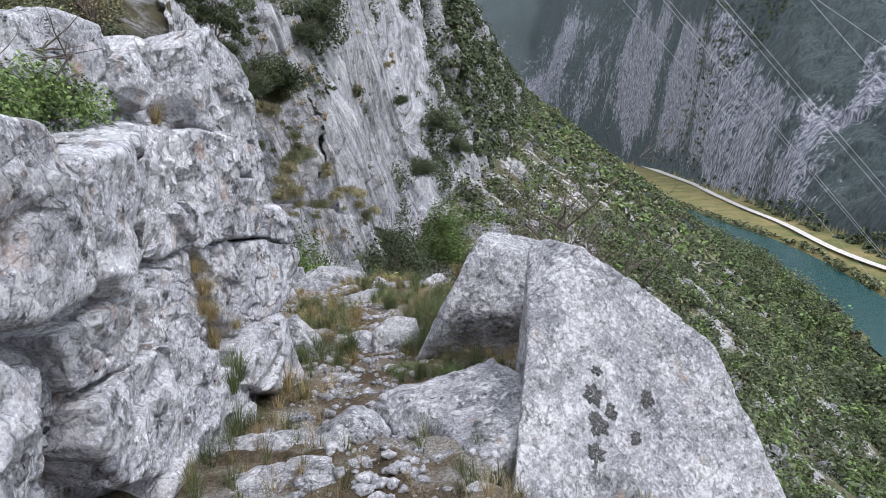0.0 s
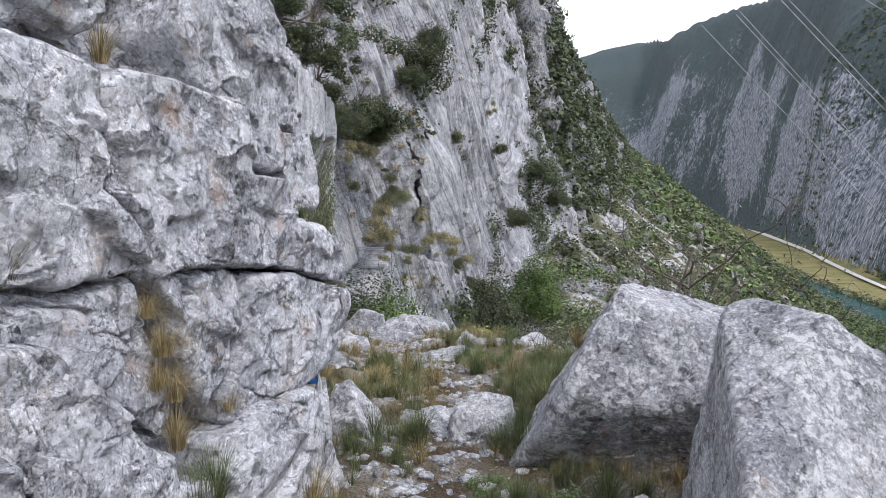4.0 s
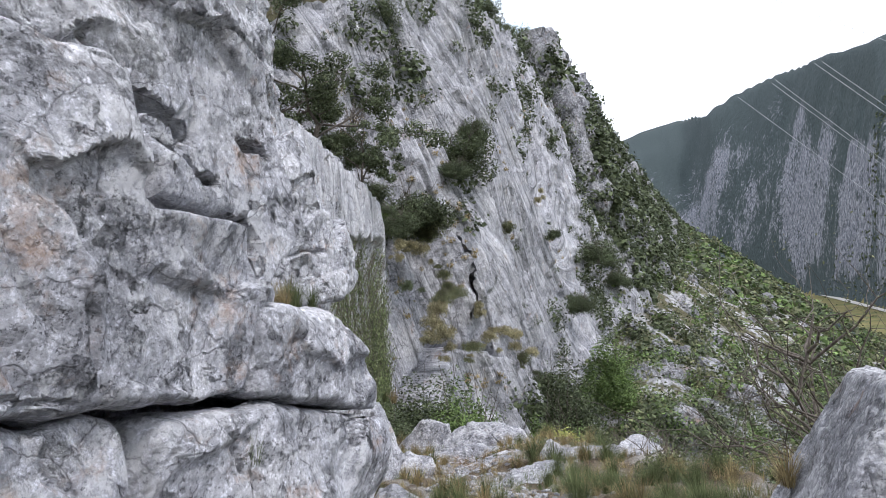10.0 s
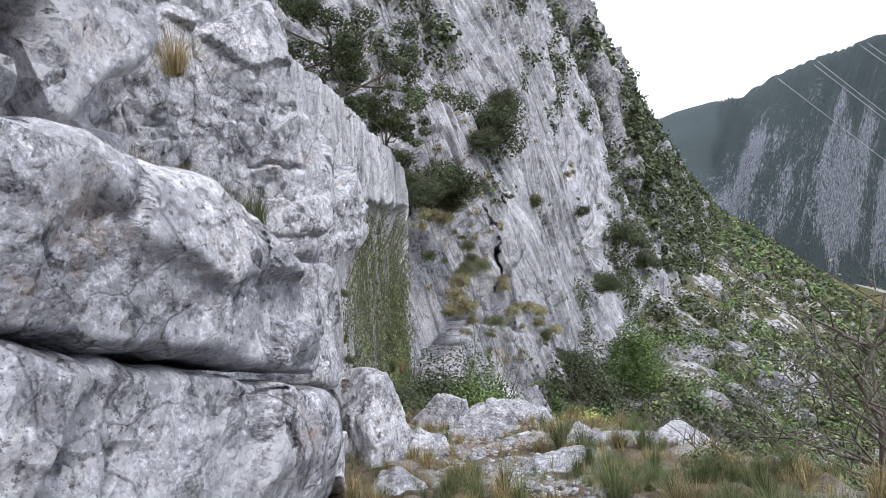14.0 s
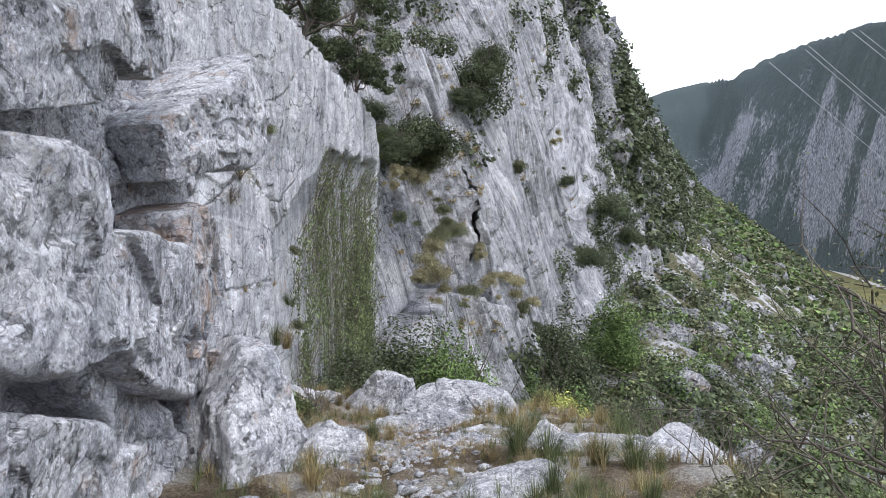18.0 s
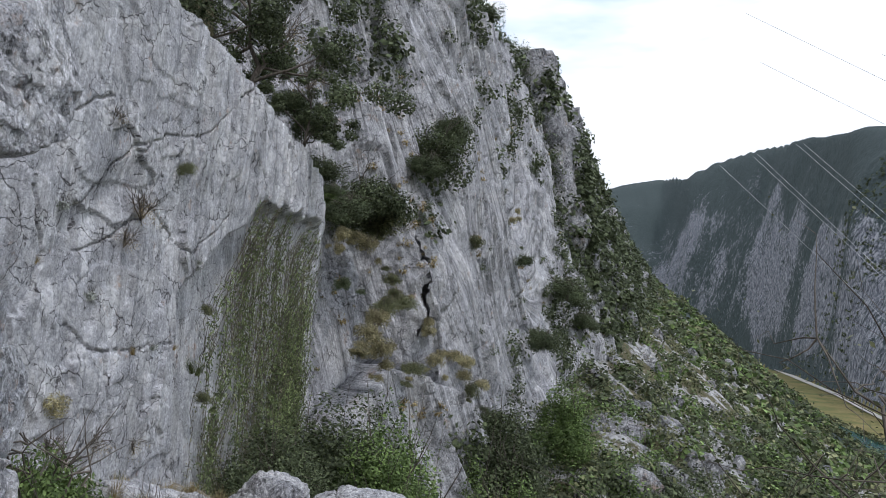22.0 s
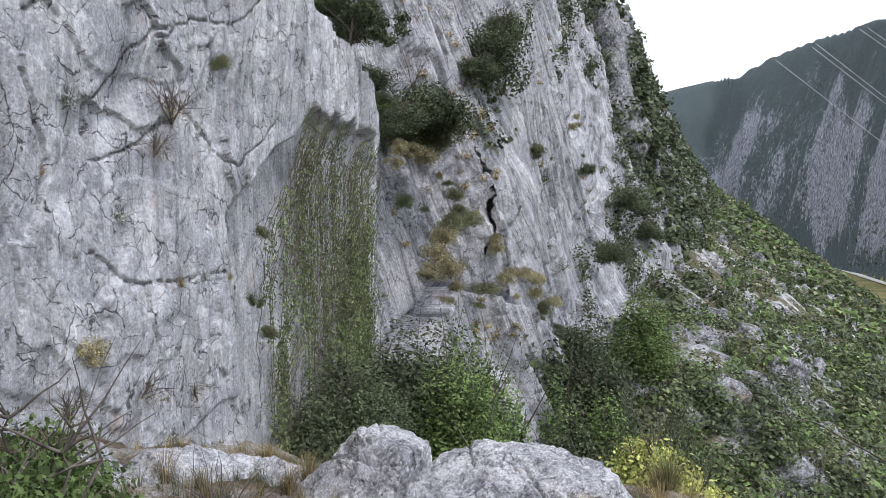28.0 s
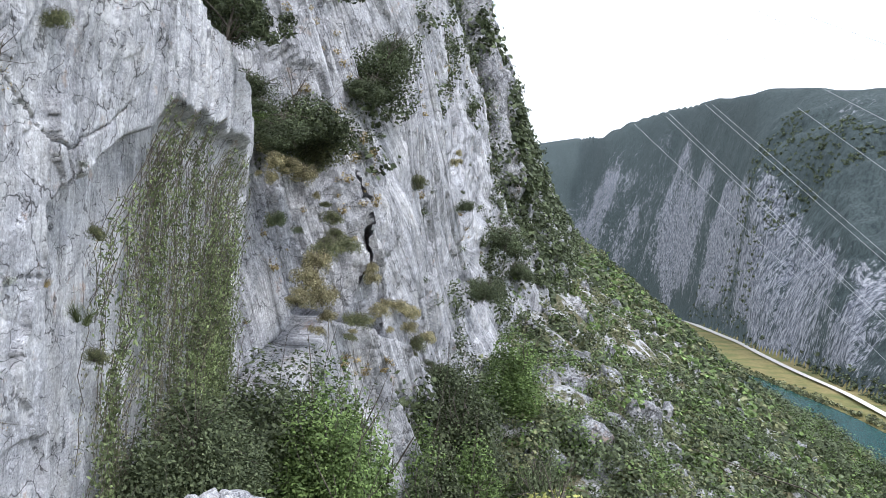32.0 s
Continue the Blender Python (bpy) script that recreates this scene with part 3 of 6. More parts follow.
def slabs(y, z, seed, many, lean, step):
    """Angular plates that tilt their own way, over the near part of the pillar."""
    g = np.random.default_rng(seed)
    sy, sz = g.uniform(19, 33, many), g.uniform(-8, 8, many)
    ty, tz, up = g.normal(size=many) * lean, g.normal(size=many) * lean, g.normal(size=many) * step
    wy = y + 0.35 * fbm(y / 1.2, z / 1.2, 0, 3, seed)
    wz = z + 0.35 * fbm(y / 1.2, z / 1.2, 7, 3, seed)
    best, out = np.full(y.shape, 1e9), np.zeros(y.shape)
    for k in range(many):
        d = ((wy - sy[k]) / 1.0) ** 2 + ((wz - sz[k]) / 1.5) ** 2
        hit = d < best
        out = np.where(hit, up[k] + ty[k] * (y - sy[k]) + tz[k] * (z - sz[k]), out)
        best = np.where(hit, d, best)
    return out


def pillar(u, z, w, y):
    """The smooth pillar: drip flutes above, a shallow arch behind the hanging plants, a level seam and a few joints."""
    arch = np.interp(y, [29.2, 30.2, 31.2, 32.4, 34.2, 35.2, 38.9, 42.6, 43.4], [-0.9, -0.4, 0.1, 0.7, 1.6, 2.7, 2.7, 2.7, 1.5]) + 0.25 * vnoise(y / 0.7, 0, 0, 5)
    corner = np.interp(z, [-5.6, -5.0, -2.5, -1.17, -0.55, 0.0], [29.7, 29.45, 29.4, 29.4, 30.1, 30.3]) + 0.12 * vnoise(z / 0.5, 3, 0, 7)
    inside = smooth(0, 0.4, arch - z) * smooth(0, 0.3, y - corner) * (1 - smooth(43, 44, y))
    plain = 0.14 * flutes(u, z, w, y) + 0.17 * ridged(u / 0.6, z / 14, 0, 2, 26) * smooth(1.5, 3.0, z) * smooth(27, 29.5, y)
    plates = 0.05 * np.round(1.4 * fbm(u / 2.2, z / 3.0, 0, 3, 27)) / 1.4 * (1 - smooth(31, 32, y))
    slab = 2.2 * fbm(u / 1.7, (z + 0.6 * u) / 2.6, 0, 3, 29)
    joint = 0.13 * (np.round(slab) + 0.2 * (slab - np.round(slab))) / 2.2 * (1 - smooth(30.5, 32, y))
    pit = 0.012 * fbm(u / 0.28, z / 0.3, 0, 3, 30) + 0.012 * ridged(u / 0.9, z / 1.1, 0, 2, 34)
    return plain - 0.7 * inside + plates - 0.18 * joint_depth(y, z, 0.013) - 0.3 * np.exp(-(((y - 25.9 - 0.75 * (z - 0.9)) / 0.75) ** 2) - ((z - 0.9) / 0.75) ** 2) + 0.25 * joint + pit * (1 - inside) + slabs(y, z, 5, 60, 0.03, 0.03) * (1 - smooth(29.5, 31, y)) * (1 - 0.6 * smooth(1.5, 3.5, z))


def great_face(u, z, w, y):
    """The tall face right of the pillar: a slab standing proud at its foot behind a dark gap, broken ledges left of the crack."""
    lip = np.interp(y, [47, 49.5, 51.1, 53, 54.6, 57.7, 61.4, 64, 67], [-8, -6.6, -5.8, -4.4, -4.7, -6.1, -8.2, -10.5, -14])
    lip = lip + 0.2 * vnoise(y / 0.9, 0, 0, 14)
    gap = -0.8 * np.exp(-((z - lip - 0.25) / 0.22) ** 2) * smooth(46, 48, y) * (1 - smooth(62, 65, y))
    proud = (1.6 + 0.5 * np.exp(-(((y - 53) / 1.6) ** 2))) * smooth(0, 0.3, lip - z)
    ledges = 0.35 * np.round(2 * fbm(u / 2.5, z / 2.2, 0, 3, 28)) / 2 * smooth(-4, -1, z) * (1 - smooth(5, 9, z)) * (1 - smooth(58, 61, y))
    rough = smooth(91, 99, y)
    cut = u / 7.5 + 0.35 * fbm(u / 12, z / 9, 0, 3, 35)
    overlap = 0.9 * (cut - np.floor(cut) - 0.5) * smooth(50, 56, y) * (1 - rough)
    return flutes(u, z, w, y) * (1 - 0.5 * rough) + rough * 0.55 * crags(u, z, w, y) + proud + gap + ledges + overlap


def fissure(y, z):
    """Where the dark crack opens through the face."""
    wide = 0.12 * smooth(-3.2, -1.5, z) * (1 - smooth(4.5, 7.5, z)) + 0.05 * vnoise(z / 0.5, 0, 0, 6)
    side = np.abs(y - 56.4 - 0.02 * z - 0.2 * vnoise(z / 1.3, 0, 0, 9) - 0.12 * vnoise(z / 0.4, 0, 0, 10))
    return (side < wide) & (z > -3.2) & (z < 7.4)


def crags(u, z, w, y):
    return 1.9 * fbm(u / 16, z / 14, 0, 4, 31) + 1.1 * ridged(u / 5, z / 9, 0, 4, 32) + 0.5 * fbm(u / 2, z / 2, 0, 3, 33)


ruled("cliff_pillar", [(-6.6, 20, -6), (-6.2, 22, -6), (-5.7, 28, -8), (-5.45, 32, -9), (-5.2, 36, -10), (-4.67, 40, -10.5), (-4.35, 42.3, -11), (-4.2, 43.6, -11), (-4.45, 45.0, -11), (-6.0, 46.5, -11)],
      [(-6.9, 20, 6.3), (-6.4, 22, 6.25), (-5.8, 28, 6.25), (-5.45, 32, 6.15), (-5.1, 36, 5.75), (-4.65, 40, 5.4), (-4.45, 42.0, 5.0), (-4.4, 43.1, 4.3), (-4.7, 44.3, 2.8), (-6.4, 46, 2.5)],
      0.05, 0.05, pillar, PILLAR, "smooth grey limestone pillar with drip streaks")
ruled("cliff_face", [(-16, 44, -16), (-6.5, 45.5, -17), (-3.6, 46.2, -18), (0.6, 53, -19), (4.8, 61.5, -19), (14.6, 87, -19), (31.5, 122, -8), (28.5, 127, -8)],
      [(-22, 52, 20), (-12, 51, 20), (-9, 52, 21), (-4, 58, 25), (1.7, 66, 30), (5.2, 86, 32), (13.2, 119, 43), (9, 124, 43)],
      0.22, 0.22, great_face, CLIFF, "tall fluted limestone cliff with ledges and a dark crack", lambda y, z: 0.85 * smooth(44, 60, y) * (1 - smooth(84, 104, y)) * (z + 18), np.arange(19.2, 23.4, 0.05), fissure)
ruled("cliff_far", [(21.5, 117, -9), (29.5, 119, -7), (31.5, 122, -6), (44, 155, -3), (69.5, 226, 4), (89, 277, 8), (112, 325, 6), (137, 334, -4)],
      [(6, 114, 40), (15, 116, 42), (16.6, 119, 43), (26.6, 151, 47), (49, 223, 49), (68.5, 274, 45), (98, 322, 26), (131, 332, 2)],
      0.8, 0.7, crags, CRAG, "broken limestone crags on the far shoulder")


# ---- the ledge that the path runs along ----
EDGE_Y = [-12, 0, 3, 6, 8, 12, 16, 19, 21.5, 23, 24.5, 30]
EDGE_X = [2.4, 2.2, 2.1, 2.4, 2.8, 3.4, 3.0, 2.6, 2.0, 0.6, -2.0, -9]


def ledge_z(x, y):
    z = np.interp(y, [-14, 0, 3, 6, 9, 15, 20, 24], [-0.8, -1.62, -2.1, -2.45, -2.75, -3.5, -4.25, -4.9])
    z = z + 0.10 * fbm(x / 0.9, y / 0.9, 0, 4, 41) + 0.05 * ridged(x / 0.35, y / 0.35, 0, 2, 42)
    z = z + 0.10 * np.maximum(-x - 0.6, 0) + 0.06 * np.maximum(x - 1.2, 0)
    z = z - 0.6 * smooth(1.0, 1.7, x) * smooth(1.5, 3, y) * (1 - smooth(5.5, 6.5, y))
    over = np.maximum(x - np.interp(y, EDGE_Y, EDGE_X) - 0.35 * fbm(y / 2.0, x / 3, 0, 3, 43), 0)
    over2 = np.maximum(y - 23.2 - 0.5 * fbm(x / 2, 0, 0, 3, 44), 0)
    return z - 2.6 * np.minimum(over, 9) ** 1.12 - 2.2 * np.minimum(over2, 6) ** 1.1


def ledge():
    x = np.r_[np.linspace(-6, 4.2, 150), np.linspace(4.3, 13, 24)]
    y = np.r_[np.linspace(-14, -2, 40)[:-1], np.linspace(-2, 24.6, 380), np.linspace(24.8, 30, 16)]
    xx, yy = np.meshgrid(x, y)
    v = np.stack([xx, yy, ledge_z(xx, yy)], -1)
    return tagged(new("path", mesh_of("path", v, grid_faces(len(y), len(x)), SOIL)), "stony earth path along a mountain ledge", "path", kind="structure")


ledge()


# ---- rocks ----
_SPHERE = {}


def sphere(level):
    if level not in _SPHERE:
        bm = bmesh.new()
        bmesh.ops.create_icosphere(bm, subdivisions=level, radius=1)
        _SPHERE[level] = (np.array([v.co for v in bm.verts]), np.array([[v.index for v in f.verts] for f in bm.faces]))
        bm.free()
    return _SPHERE[level]


def rock_mesh(name, size, seed, material, level=5, planes=9, cuts=(), grit=0.05, sharp=14, box=0.0):
    """A limestone block: a solid cut by flat joints, with worn edges and a pitted surface. cuts: extra joint planes (nx, ny, nz, distance), in the block's own half sizes."""
    u, f = sphere(level)
    rng = np.random.default_rng(seed)
    n = rng.normal(size=(planes, 3))
    n /= np.linalg.norm(n, axis=1, keepdims=True)
    d = rng.uniform(0.72, 1.0, planes)
    if box:
        n = np.r_[n, np.eye(3), -np.eye(3)]
        d = np.r_[d, np.full(6, box)]
    for c in cuts:
        c = np.array(c, float)
        n = np.r_[n, c[None, :3] / np.linalg.norm(c[:3])]
        d = np.r_[d, c[3]]
    reach = np.maximum(u @ n.T, 1e-3) / d
    r = (reach**sharp).sum(1) ** (-1 / sharp)
    p = u * np.minimum(r, 1.5)[:, None] * np.array(size)
    o = rng.uniform(-50, 50, 3)
    q = p + o
    un = u / np.array(size)
    un /= np.linalg.norm(un, axis=1, keepdims=True)
    s = float(np.mean(size))
    lump = 0.5 * fbm(q[:, 0] / (0.8 * s), q[:, 1] / (0.8 * s), q[:, 2] / (0.8 * s), 3, seed)
    pit = ridged(q[:, 0] / 0.22, q[:, 1] / 0.22, q[:, 2] / 0.35, 3, seed + 3) - 0.9
    chip = np.round(2.4 * fbm(q[:, 0] / (0.5 * s), q[:, 1] / (0.5 * s), q[:, 2] / (0.4 * s), 3, seed + 5)) / 2.4
    split = -np.exp(-(vnoise(q[:, 0] / (0.9 * s), q[:, 1] / (0.9 * s), q[:, 2] / (0.9 * s), seed + 8) / 0.03) ** 2)
    p = p + un * (grit * s * lump + grit * 0.6 * min(s, 0.7) * pit + grit * s * (0.8 * chip + 0.9 * split))[:, None]
    return mesh_of(name, p, f, material, True, 32)


def rock(name, at, size, seed, label, turn=(0, 0, 0), material=None, joints=(), **kw):
    """A rock thing. joints: flat breaks, each an outward direction and a point of it in the world."""
    extra = []
    for way, spot in joints:
        way = np.array(way, float) / np.linalg.norm(way)
        u = way * np.array(size)
        extra.append((*u, float(way @ (np.array(spot) - np.array(at)) / np.linalg.norm(u))))
    if extra:
        kw["cuts"] = extra
    ob = new(name, rock_mesh(name, size, seed, material or ROCK, **kw))
    ob.matrix_world = pose(*at, *turn)
    return tagged(ob, label, "rock")



from mathutils.bvhtree import BVHTree

# ---- the broken wall of blocks beside the path ----
RUST = limestone("rust_stained_limestone", 0.5, 2.0, light=1.15)


def wall_block(corners, label, out=0.1, seed=0, rust=False, thick=0.55, slots=()):
    """One jointed block: its outline on the wall, a worn bulging face and flanks that run back into the wall."""
    p = np.array(corners, float)
    c = p.mean(0)
    n = np.zeros(3)
    for k in range(len(p)):
        n += np.cross(p[k] - c, p[(k + 1) % len(p)] - c)
    n /= np.linalg.norm(n)
    turned = n[0] < 0
    n = -n if turned else n
    for _ in range(1):
        q = np.roll(p, -1, axis=0)
        p = np.stack([0.93 * p + 0.07 * q, 0.07 * p + 0.93 * q], 1).reshape(-1, 3)
    loop = np.r_[p, p[:1]]
    run = np.r_[0, np.cumsum(np.linalg.norm(np.diff(loop, axis=0), axis=1))]
    m = int(np.clip(run[-1] / 0.024, 80, 280))
    s = np.linspace(0, run[-1], m, endpoint=False)
    rim = np.stack([np.interp(s, run, loop[:, k]) for k in range(3)], -1)
    size = math.sqrt(np.linalg.norm(rim - c, axis=1).mean())
    wob = 0.022 * fbm(rim[:, 0] / 0.12, rim[:, 1] / 0.12, rim[:, 2] / 0.12, 3, seed)
    away = (rim - c) / np.linalg.norm(rim - c, axis=1, keepdims=True)
    rim = rim + away * (wob + 0.004)[:, None]
    span = np.linalg.norm(rim - c, axis=1)
    rows = []
    inner = np.r_[np.linspace(0, 0.9, 46), 0.92, 0.94, 0.955, 0.97, 0.98, 0.99, 1.0]
    rng = np.random.default_rng(seed + 100)
    ex = np.cross(n, [0, 0, 1.0])
    ex /= np.linalg.norm(ex)
    ez = np.cross(ex, n)
    reach = span.mean()
    many = int(np.clip(16 * reach * reach * 3, 10, 34))
    spot = rng.uniform(-1.15, 1.15, (many, 2)) * np.array([np.ptp((rim - c) @ ex), np.ptp((rim - c) @ ez)]) / 2
    rise = rng.normal(size=many) * 0.02
    lean = rng.normal(size=(many, 2)) * np.array([0.11, 0.15])
    breaks = []
    for _ in range(int(np.clip(9 * reach, 4, 11))):
        way = rng.choice([0.1, 1.35, 1.7, 0.5]) + rng.normal() * 0.15
        breaks.append((rng.uniform(-0.8, 0.8, 2) * reach, np.array([math.cos(way), math.sin(way)]), rng.uniform(0.15, 0.6) * reach, rng.uniform(0.02, 0.05)))
    for f in inner:
        q = c + (rim - c) * f
        d = (1 - f) * span
        a2 = np.stack([(q - c) @ ex, (q - c) @ ez], -1)
        wq = a2 + 0.05 * np.stack([fbm(q[:, 1] / 0.3, q[:, 2] / 0.3, 0, 4, seed), fbm(q[:, 1] / 0.3, q[:, 2] / 0.3, 5, 4, seed)], -1)
        near = ((wq[:, None, 0] - spot[None, :, 0]) / 1.15) ** 2 + ((wq[:, None, 1] - spot[None, :, 1]) / 0.85) ** 2
        share = np.exp(-(near - near.min(1, keepdims=True)) / 0.0035)
        each = rise[None] + ((wq[:, None] - spot[None]) * lean[None]).sum(2)
        plate = (share * each).sum(1) / share.sum(1)
        lift = out * (1 - np.exp(-d / 0.012)) * (1 - 0.14 * (np.linalg.norm(a2, axis=1) / reach) ** 2)
        coarse = fbm(q[:, 0] / 0.5, q[:, 1] / 0.5, q[:, 2] / 0.5, 3, seed + 5)
        pits = ridged(q[:, 0] / 0.12, q[:, 1] / 0.12, q[:, 2] / 0.18, 4, seed + 7) - 0.9
        relief = np.clip(plate, -0.045, 0.045) + 0.01 * coarse + 0.009 * pits
        for mid, way, long, deep in breaks:
            along, aside = (wq - mid) @ way, (wq - mid) @ np.array([-way[1], way[0]]) + 0.03 * vnoise(q[:, 1] / 0.13, q[:, 2] / 0.13, 3, seed)
            relief = relief - deep * np.exp(-(aside / 0.011) ** 2) * smooth(1.0, 0.75, np.abs(along) / long) - 0.25 * deep * smooth(0, 0.01, aside) * smooth(0.2, 0.05, aside) * smooth(1.0, 0.75, np.abs(along) / long)
        for sy, sz, ly, lz, deep in slots:
            wz = q[:, 2] - sz - 0.03 * vnoise(q[:, 1] / 0.1, sz, 0, seed) - 0.012 * vnoise(q[:, 1] / 0.03, sz, 0, seed) + 0.1 * (q[:, 1] - sy)
            relief = relief - deep * np.clip(1.4 - np.abs(wz / lz) ** 2 - np.abs((q[:, 1] - sy) / ly) ** 4, 0, 1)
        rows.append(q + n * (lift + relief * (0.35 + 0.65 * (1 - np.exp(-d / 0.03))))[:, None])
    for back, grow in ((0.03, 1.0), (0.1, 0.985), (0.25, 0.97), (thick, 0.93), (thick + 0.02, 0.0)):
        q = c + (rim - c) * grow - n * back
        rough = 0.025 * fbm(q[:, 0] / 0.2, q[:, 1] / 0.2, q[:, 2] / 0.2, 3, seed + 11)
        rows.append(q + away * rough[:, None] * (grow > 0))
    f = grid_faces(len(rows), m, True)
    if not turned:
        f = f[:, ::-1]
    ob = new("rock_block", mesh_of("rock_block", np.array(rows), f[:, ::-1], RUST if rust else ROCK, True, 30))
    return tagged(ob, label, "rock", "blocks of the wall")


wall_block([(-1.04, 5.26, 0.11), (-0.96, 5.50, 0.17), (-0.83, 5.88, 0.16), (-0.71, 6.22, 0.12), (-0.69, 6.28, -0.26), (-0.54, 6.72, -0.29), (-0.53, 6.78, -0.52), (-0.56, 6.69, -0.77), (-0.57, 6.66, -0.84), (-0.70, 6.26, -0.81), (-0.86, 5.81, -0.76), (-0.96, 5.50, -0.77), (-0.98, 5.44, -0.62), (-1.05, 5.23, -0.35)], "massive grey limestone block with a fine horizontal seam", out=0.12, seed=1)
wall_block([(-0.90, 5.92, 0.86), (-0.77, 6.28, 1.04), (-0.66, 6.61, 0.89), (-0.57, 6.88, 0.62), (-0.51, 7.06, 0.43), (-0.49, 7.12, 0.13), (-0.45, 7.23, -0.07), (-0.46, 7.20, -0.33), (-0.54, 6.98, -0.51), (-0.58, 6.86, -0.27), (-0.72, 6.43, -0.24), (-0.73, 6.42, 0.09), (-0.86, 6.02, 0.19), (-0.90, 5.90, 0.43)], "tall grey limestone block with layered hollows", out=0.05, seed=2, slots=[(6.47, 0.06, 0.2, 0.03, 0.2), (6.63, -0.075, 0.16, 0.022, 0.2), (6.47, -0.27, 0.21, 0.03, 0.22), (6.83, -0.3, 0.14, 0.06, 0.25), (7.0, 0.05, 0.1, 0.02, 0.12)])
wall_block([(-0.55, 6.70, -0.56), (-0.49, 6.88, -0.56), (-0.39, 7.19, -0.59), (-0.27, 7.53, -0.84), (-0.26, 7.57, -1.07), (-0.35, 7.30, -1.01), (-0.44, 7.04, -0.95), (-0.56, 6.68, -0.86)], "small cracked limestone block in the wall", out=0.1, seed=3)
wall_block([(-0.96, 5.52, -0.78), (-0.93, 5.62, -0.76), (-0.72, 6.24, -0.82), (-0.73, 6.20, -1.12), (-0.76, 6.13, -1.37), (-0.83, 5.92, -1.53), (-0.87, 5.80, -1.30), (-0.92, 5.64, -0.93)], "grey limestone block of the broken wall beside the path", out=0.08, seed=4)
wall_block([(-0.69, 6.30, -0.84), (-0.52, 6.80, -0.89), (-0.25, 7.59, -1.12), (-0.24, 7.61, -1.41), (-0.43, 7.07, -1.68), (-0.61, 6.54, -1.67), (-0.76, 6.10, -1.69), (-0.76, 6.09, -1.51), (-0.71, 6.22, -1.25)], "grey limestone block of the broken wall beside the path", out=0.1, seed=5)
wall_block([(-1.23, 4.71, -0.71), (-1.11, 5.06, -0.81), (-1.04, 5.27, -0.79), (-0.98, 5.44, -0.77), (-0.95, 5.53, -0.99), (-0.90, 5.68, -1.45), (-0.94, 5.57, -1.56), (-1.03, 5.29, -1.29), (-1.23, 4.69, -0.95)], "leaning limestone slab beside the path", out=0.06, seed=6)
wall_block([(-0.73, 5.88, -1.69), (-0.58, 6.31, -1.64), (-0.40, 6.85, -1.66), (-0.36, 6.97, -1.94), (-0.29, 7.19, -2.43), (-0.30, 7.16, -2.71), (-0.73, 5.87, -2.06)], "wedge of limestone at the foot of the wall", out=0.12, seed=7)
wall_block([(-1.16, 4.60, -0.89), (-1.08, 4.86, -0.93), (-0.97, 5.17, -1.26), (-0.91, 5.35, -1.52), (-0.90, 5.37, -1.79), (-1.17, 4.57, -1.37)], "grey limestone block of the broken wall beside the path", out=0.12, seed=8)
wall_block([(-1.27, 4.57, 0.16), (-1.12, 5.03, 0.19), (-1.05, 5.24, 0.12), (-1.05, 5.24, -0.36), (-0.985, 5.43, -0.62), (-0.965, 5.49, -0.75), (-1.05, 5.25, -0.75), (-1.14, 4.98, -0.75), (-1.29, 4.52, -0.65)], "lichen-spotted limestone block beside the path", out=0.13, seed=9)
wall_block([(-1.25, 2.44, 0.17), (-1.17, 2.84, 0.16), (-1.13, 3.04, 0.15), (-1.10, 3.20, -0.01), (-1.07, 3.34, -0.20), (-1.08, 3.28, -0.63), (-1.17, 2.84, -0.68), (-1.28, 2.31, -0.55)], "white lichen-covered limestone block beside the path", out=0.15, seed=10)
wall_block([(-1.18, 3.31, -0.84), (-1.12, 3.68, -0.79), (-1.06, 4.13, -0.69), (-1.04, 4.23, -0.88), (-1.02, 4.36, -1.09), (-1.07, 4.06, -1.21), (-1.16, 3.42, -1.16)], "smooth purple-grey limestone face under the wall", out=0.05, seed=41)
wall_block([(-1.07, 4.02, -1.21), (-1.0, 4.54, -1.24), (-0.98, 4.65, -1.61), (-0.98, 4.63, -2.01), (-1.02, 4.39, -2.1), (-1.11, 3.78, -1.84), (-1.15, 3.48, -1.5), (-1.15, 3.46, -1.24)], "dark purple-grey limestone block beside the path", out=0.08, seed=42)
wall_block([(-0.98, 4.68, -1.31), (-0.87, 5.43, -1.54), (-0.84, 5.52, -1.75), (-0.72, 5.95, -1.9), (-0.66, 6.1, -2.2), (-0.68, 6.05, -2.5), (-0.85, 5.29, -2.4), (-0.95, 4.7, -2.25), (-0.97, 4.71, -1.68)], "dark limestone block at the foot of the wall", out=0.08, seed=43)
wall_block([(-1.25, 2.78, -0.77), (-1.2, 3.13, -0.92), (-1.2, 3.12, -1.2), (-1.23, 2.96, -1.6), (-1.27, 2.66, -1.5)], "limestone block under the white block", out=0.06, seed=44)
wall_block([(-1.04, 4.21, -2.04), (-1.0, 4.51, -1.97), (-0.93, 5.0, -2.2), (-0.93, 5.1, -2.5), (-1.05, 4.17, -2.4)], "small limestone block in the grass at the foot of the wall", out=0.1, seed=45)
wall_block([(-1.17, 3.5, 0.0), (-1.12, 3.86, 0.05), (-1.15, 4.5, 0.15), (-1.2, 4.55, -0.6), (-1.12, 3.84, -0.66), (-1.12, 3.7, -0.74), (-1.15, 3.5, -0.6)], "streaked limestone rib between the blocks", out=0.2, seed=46)
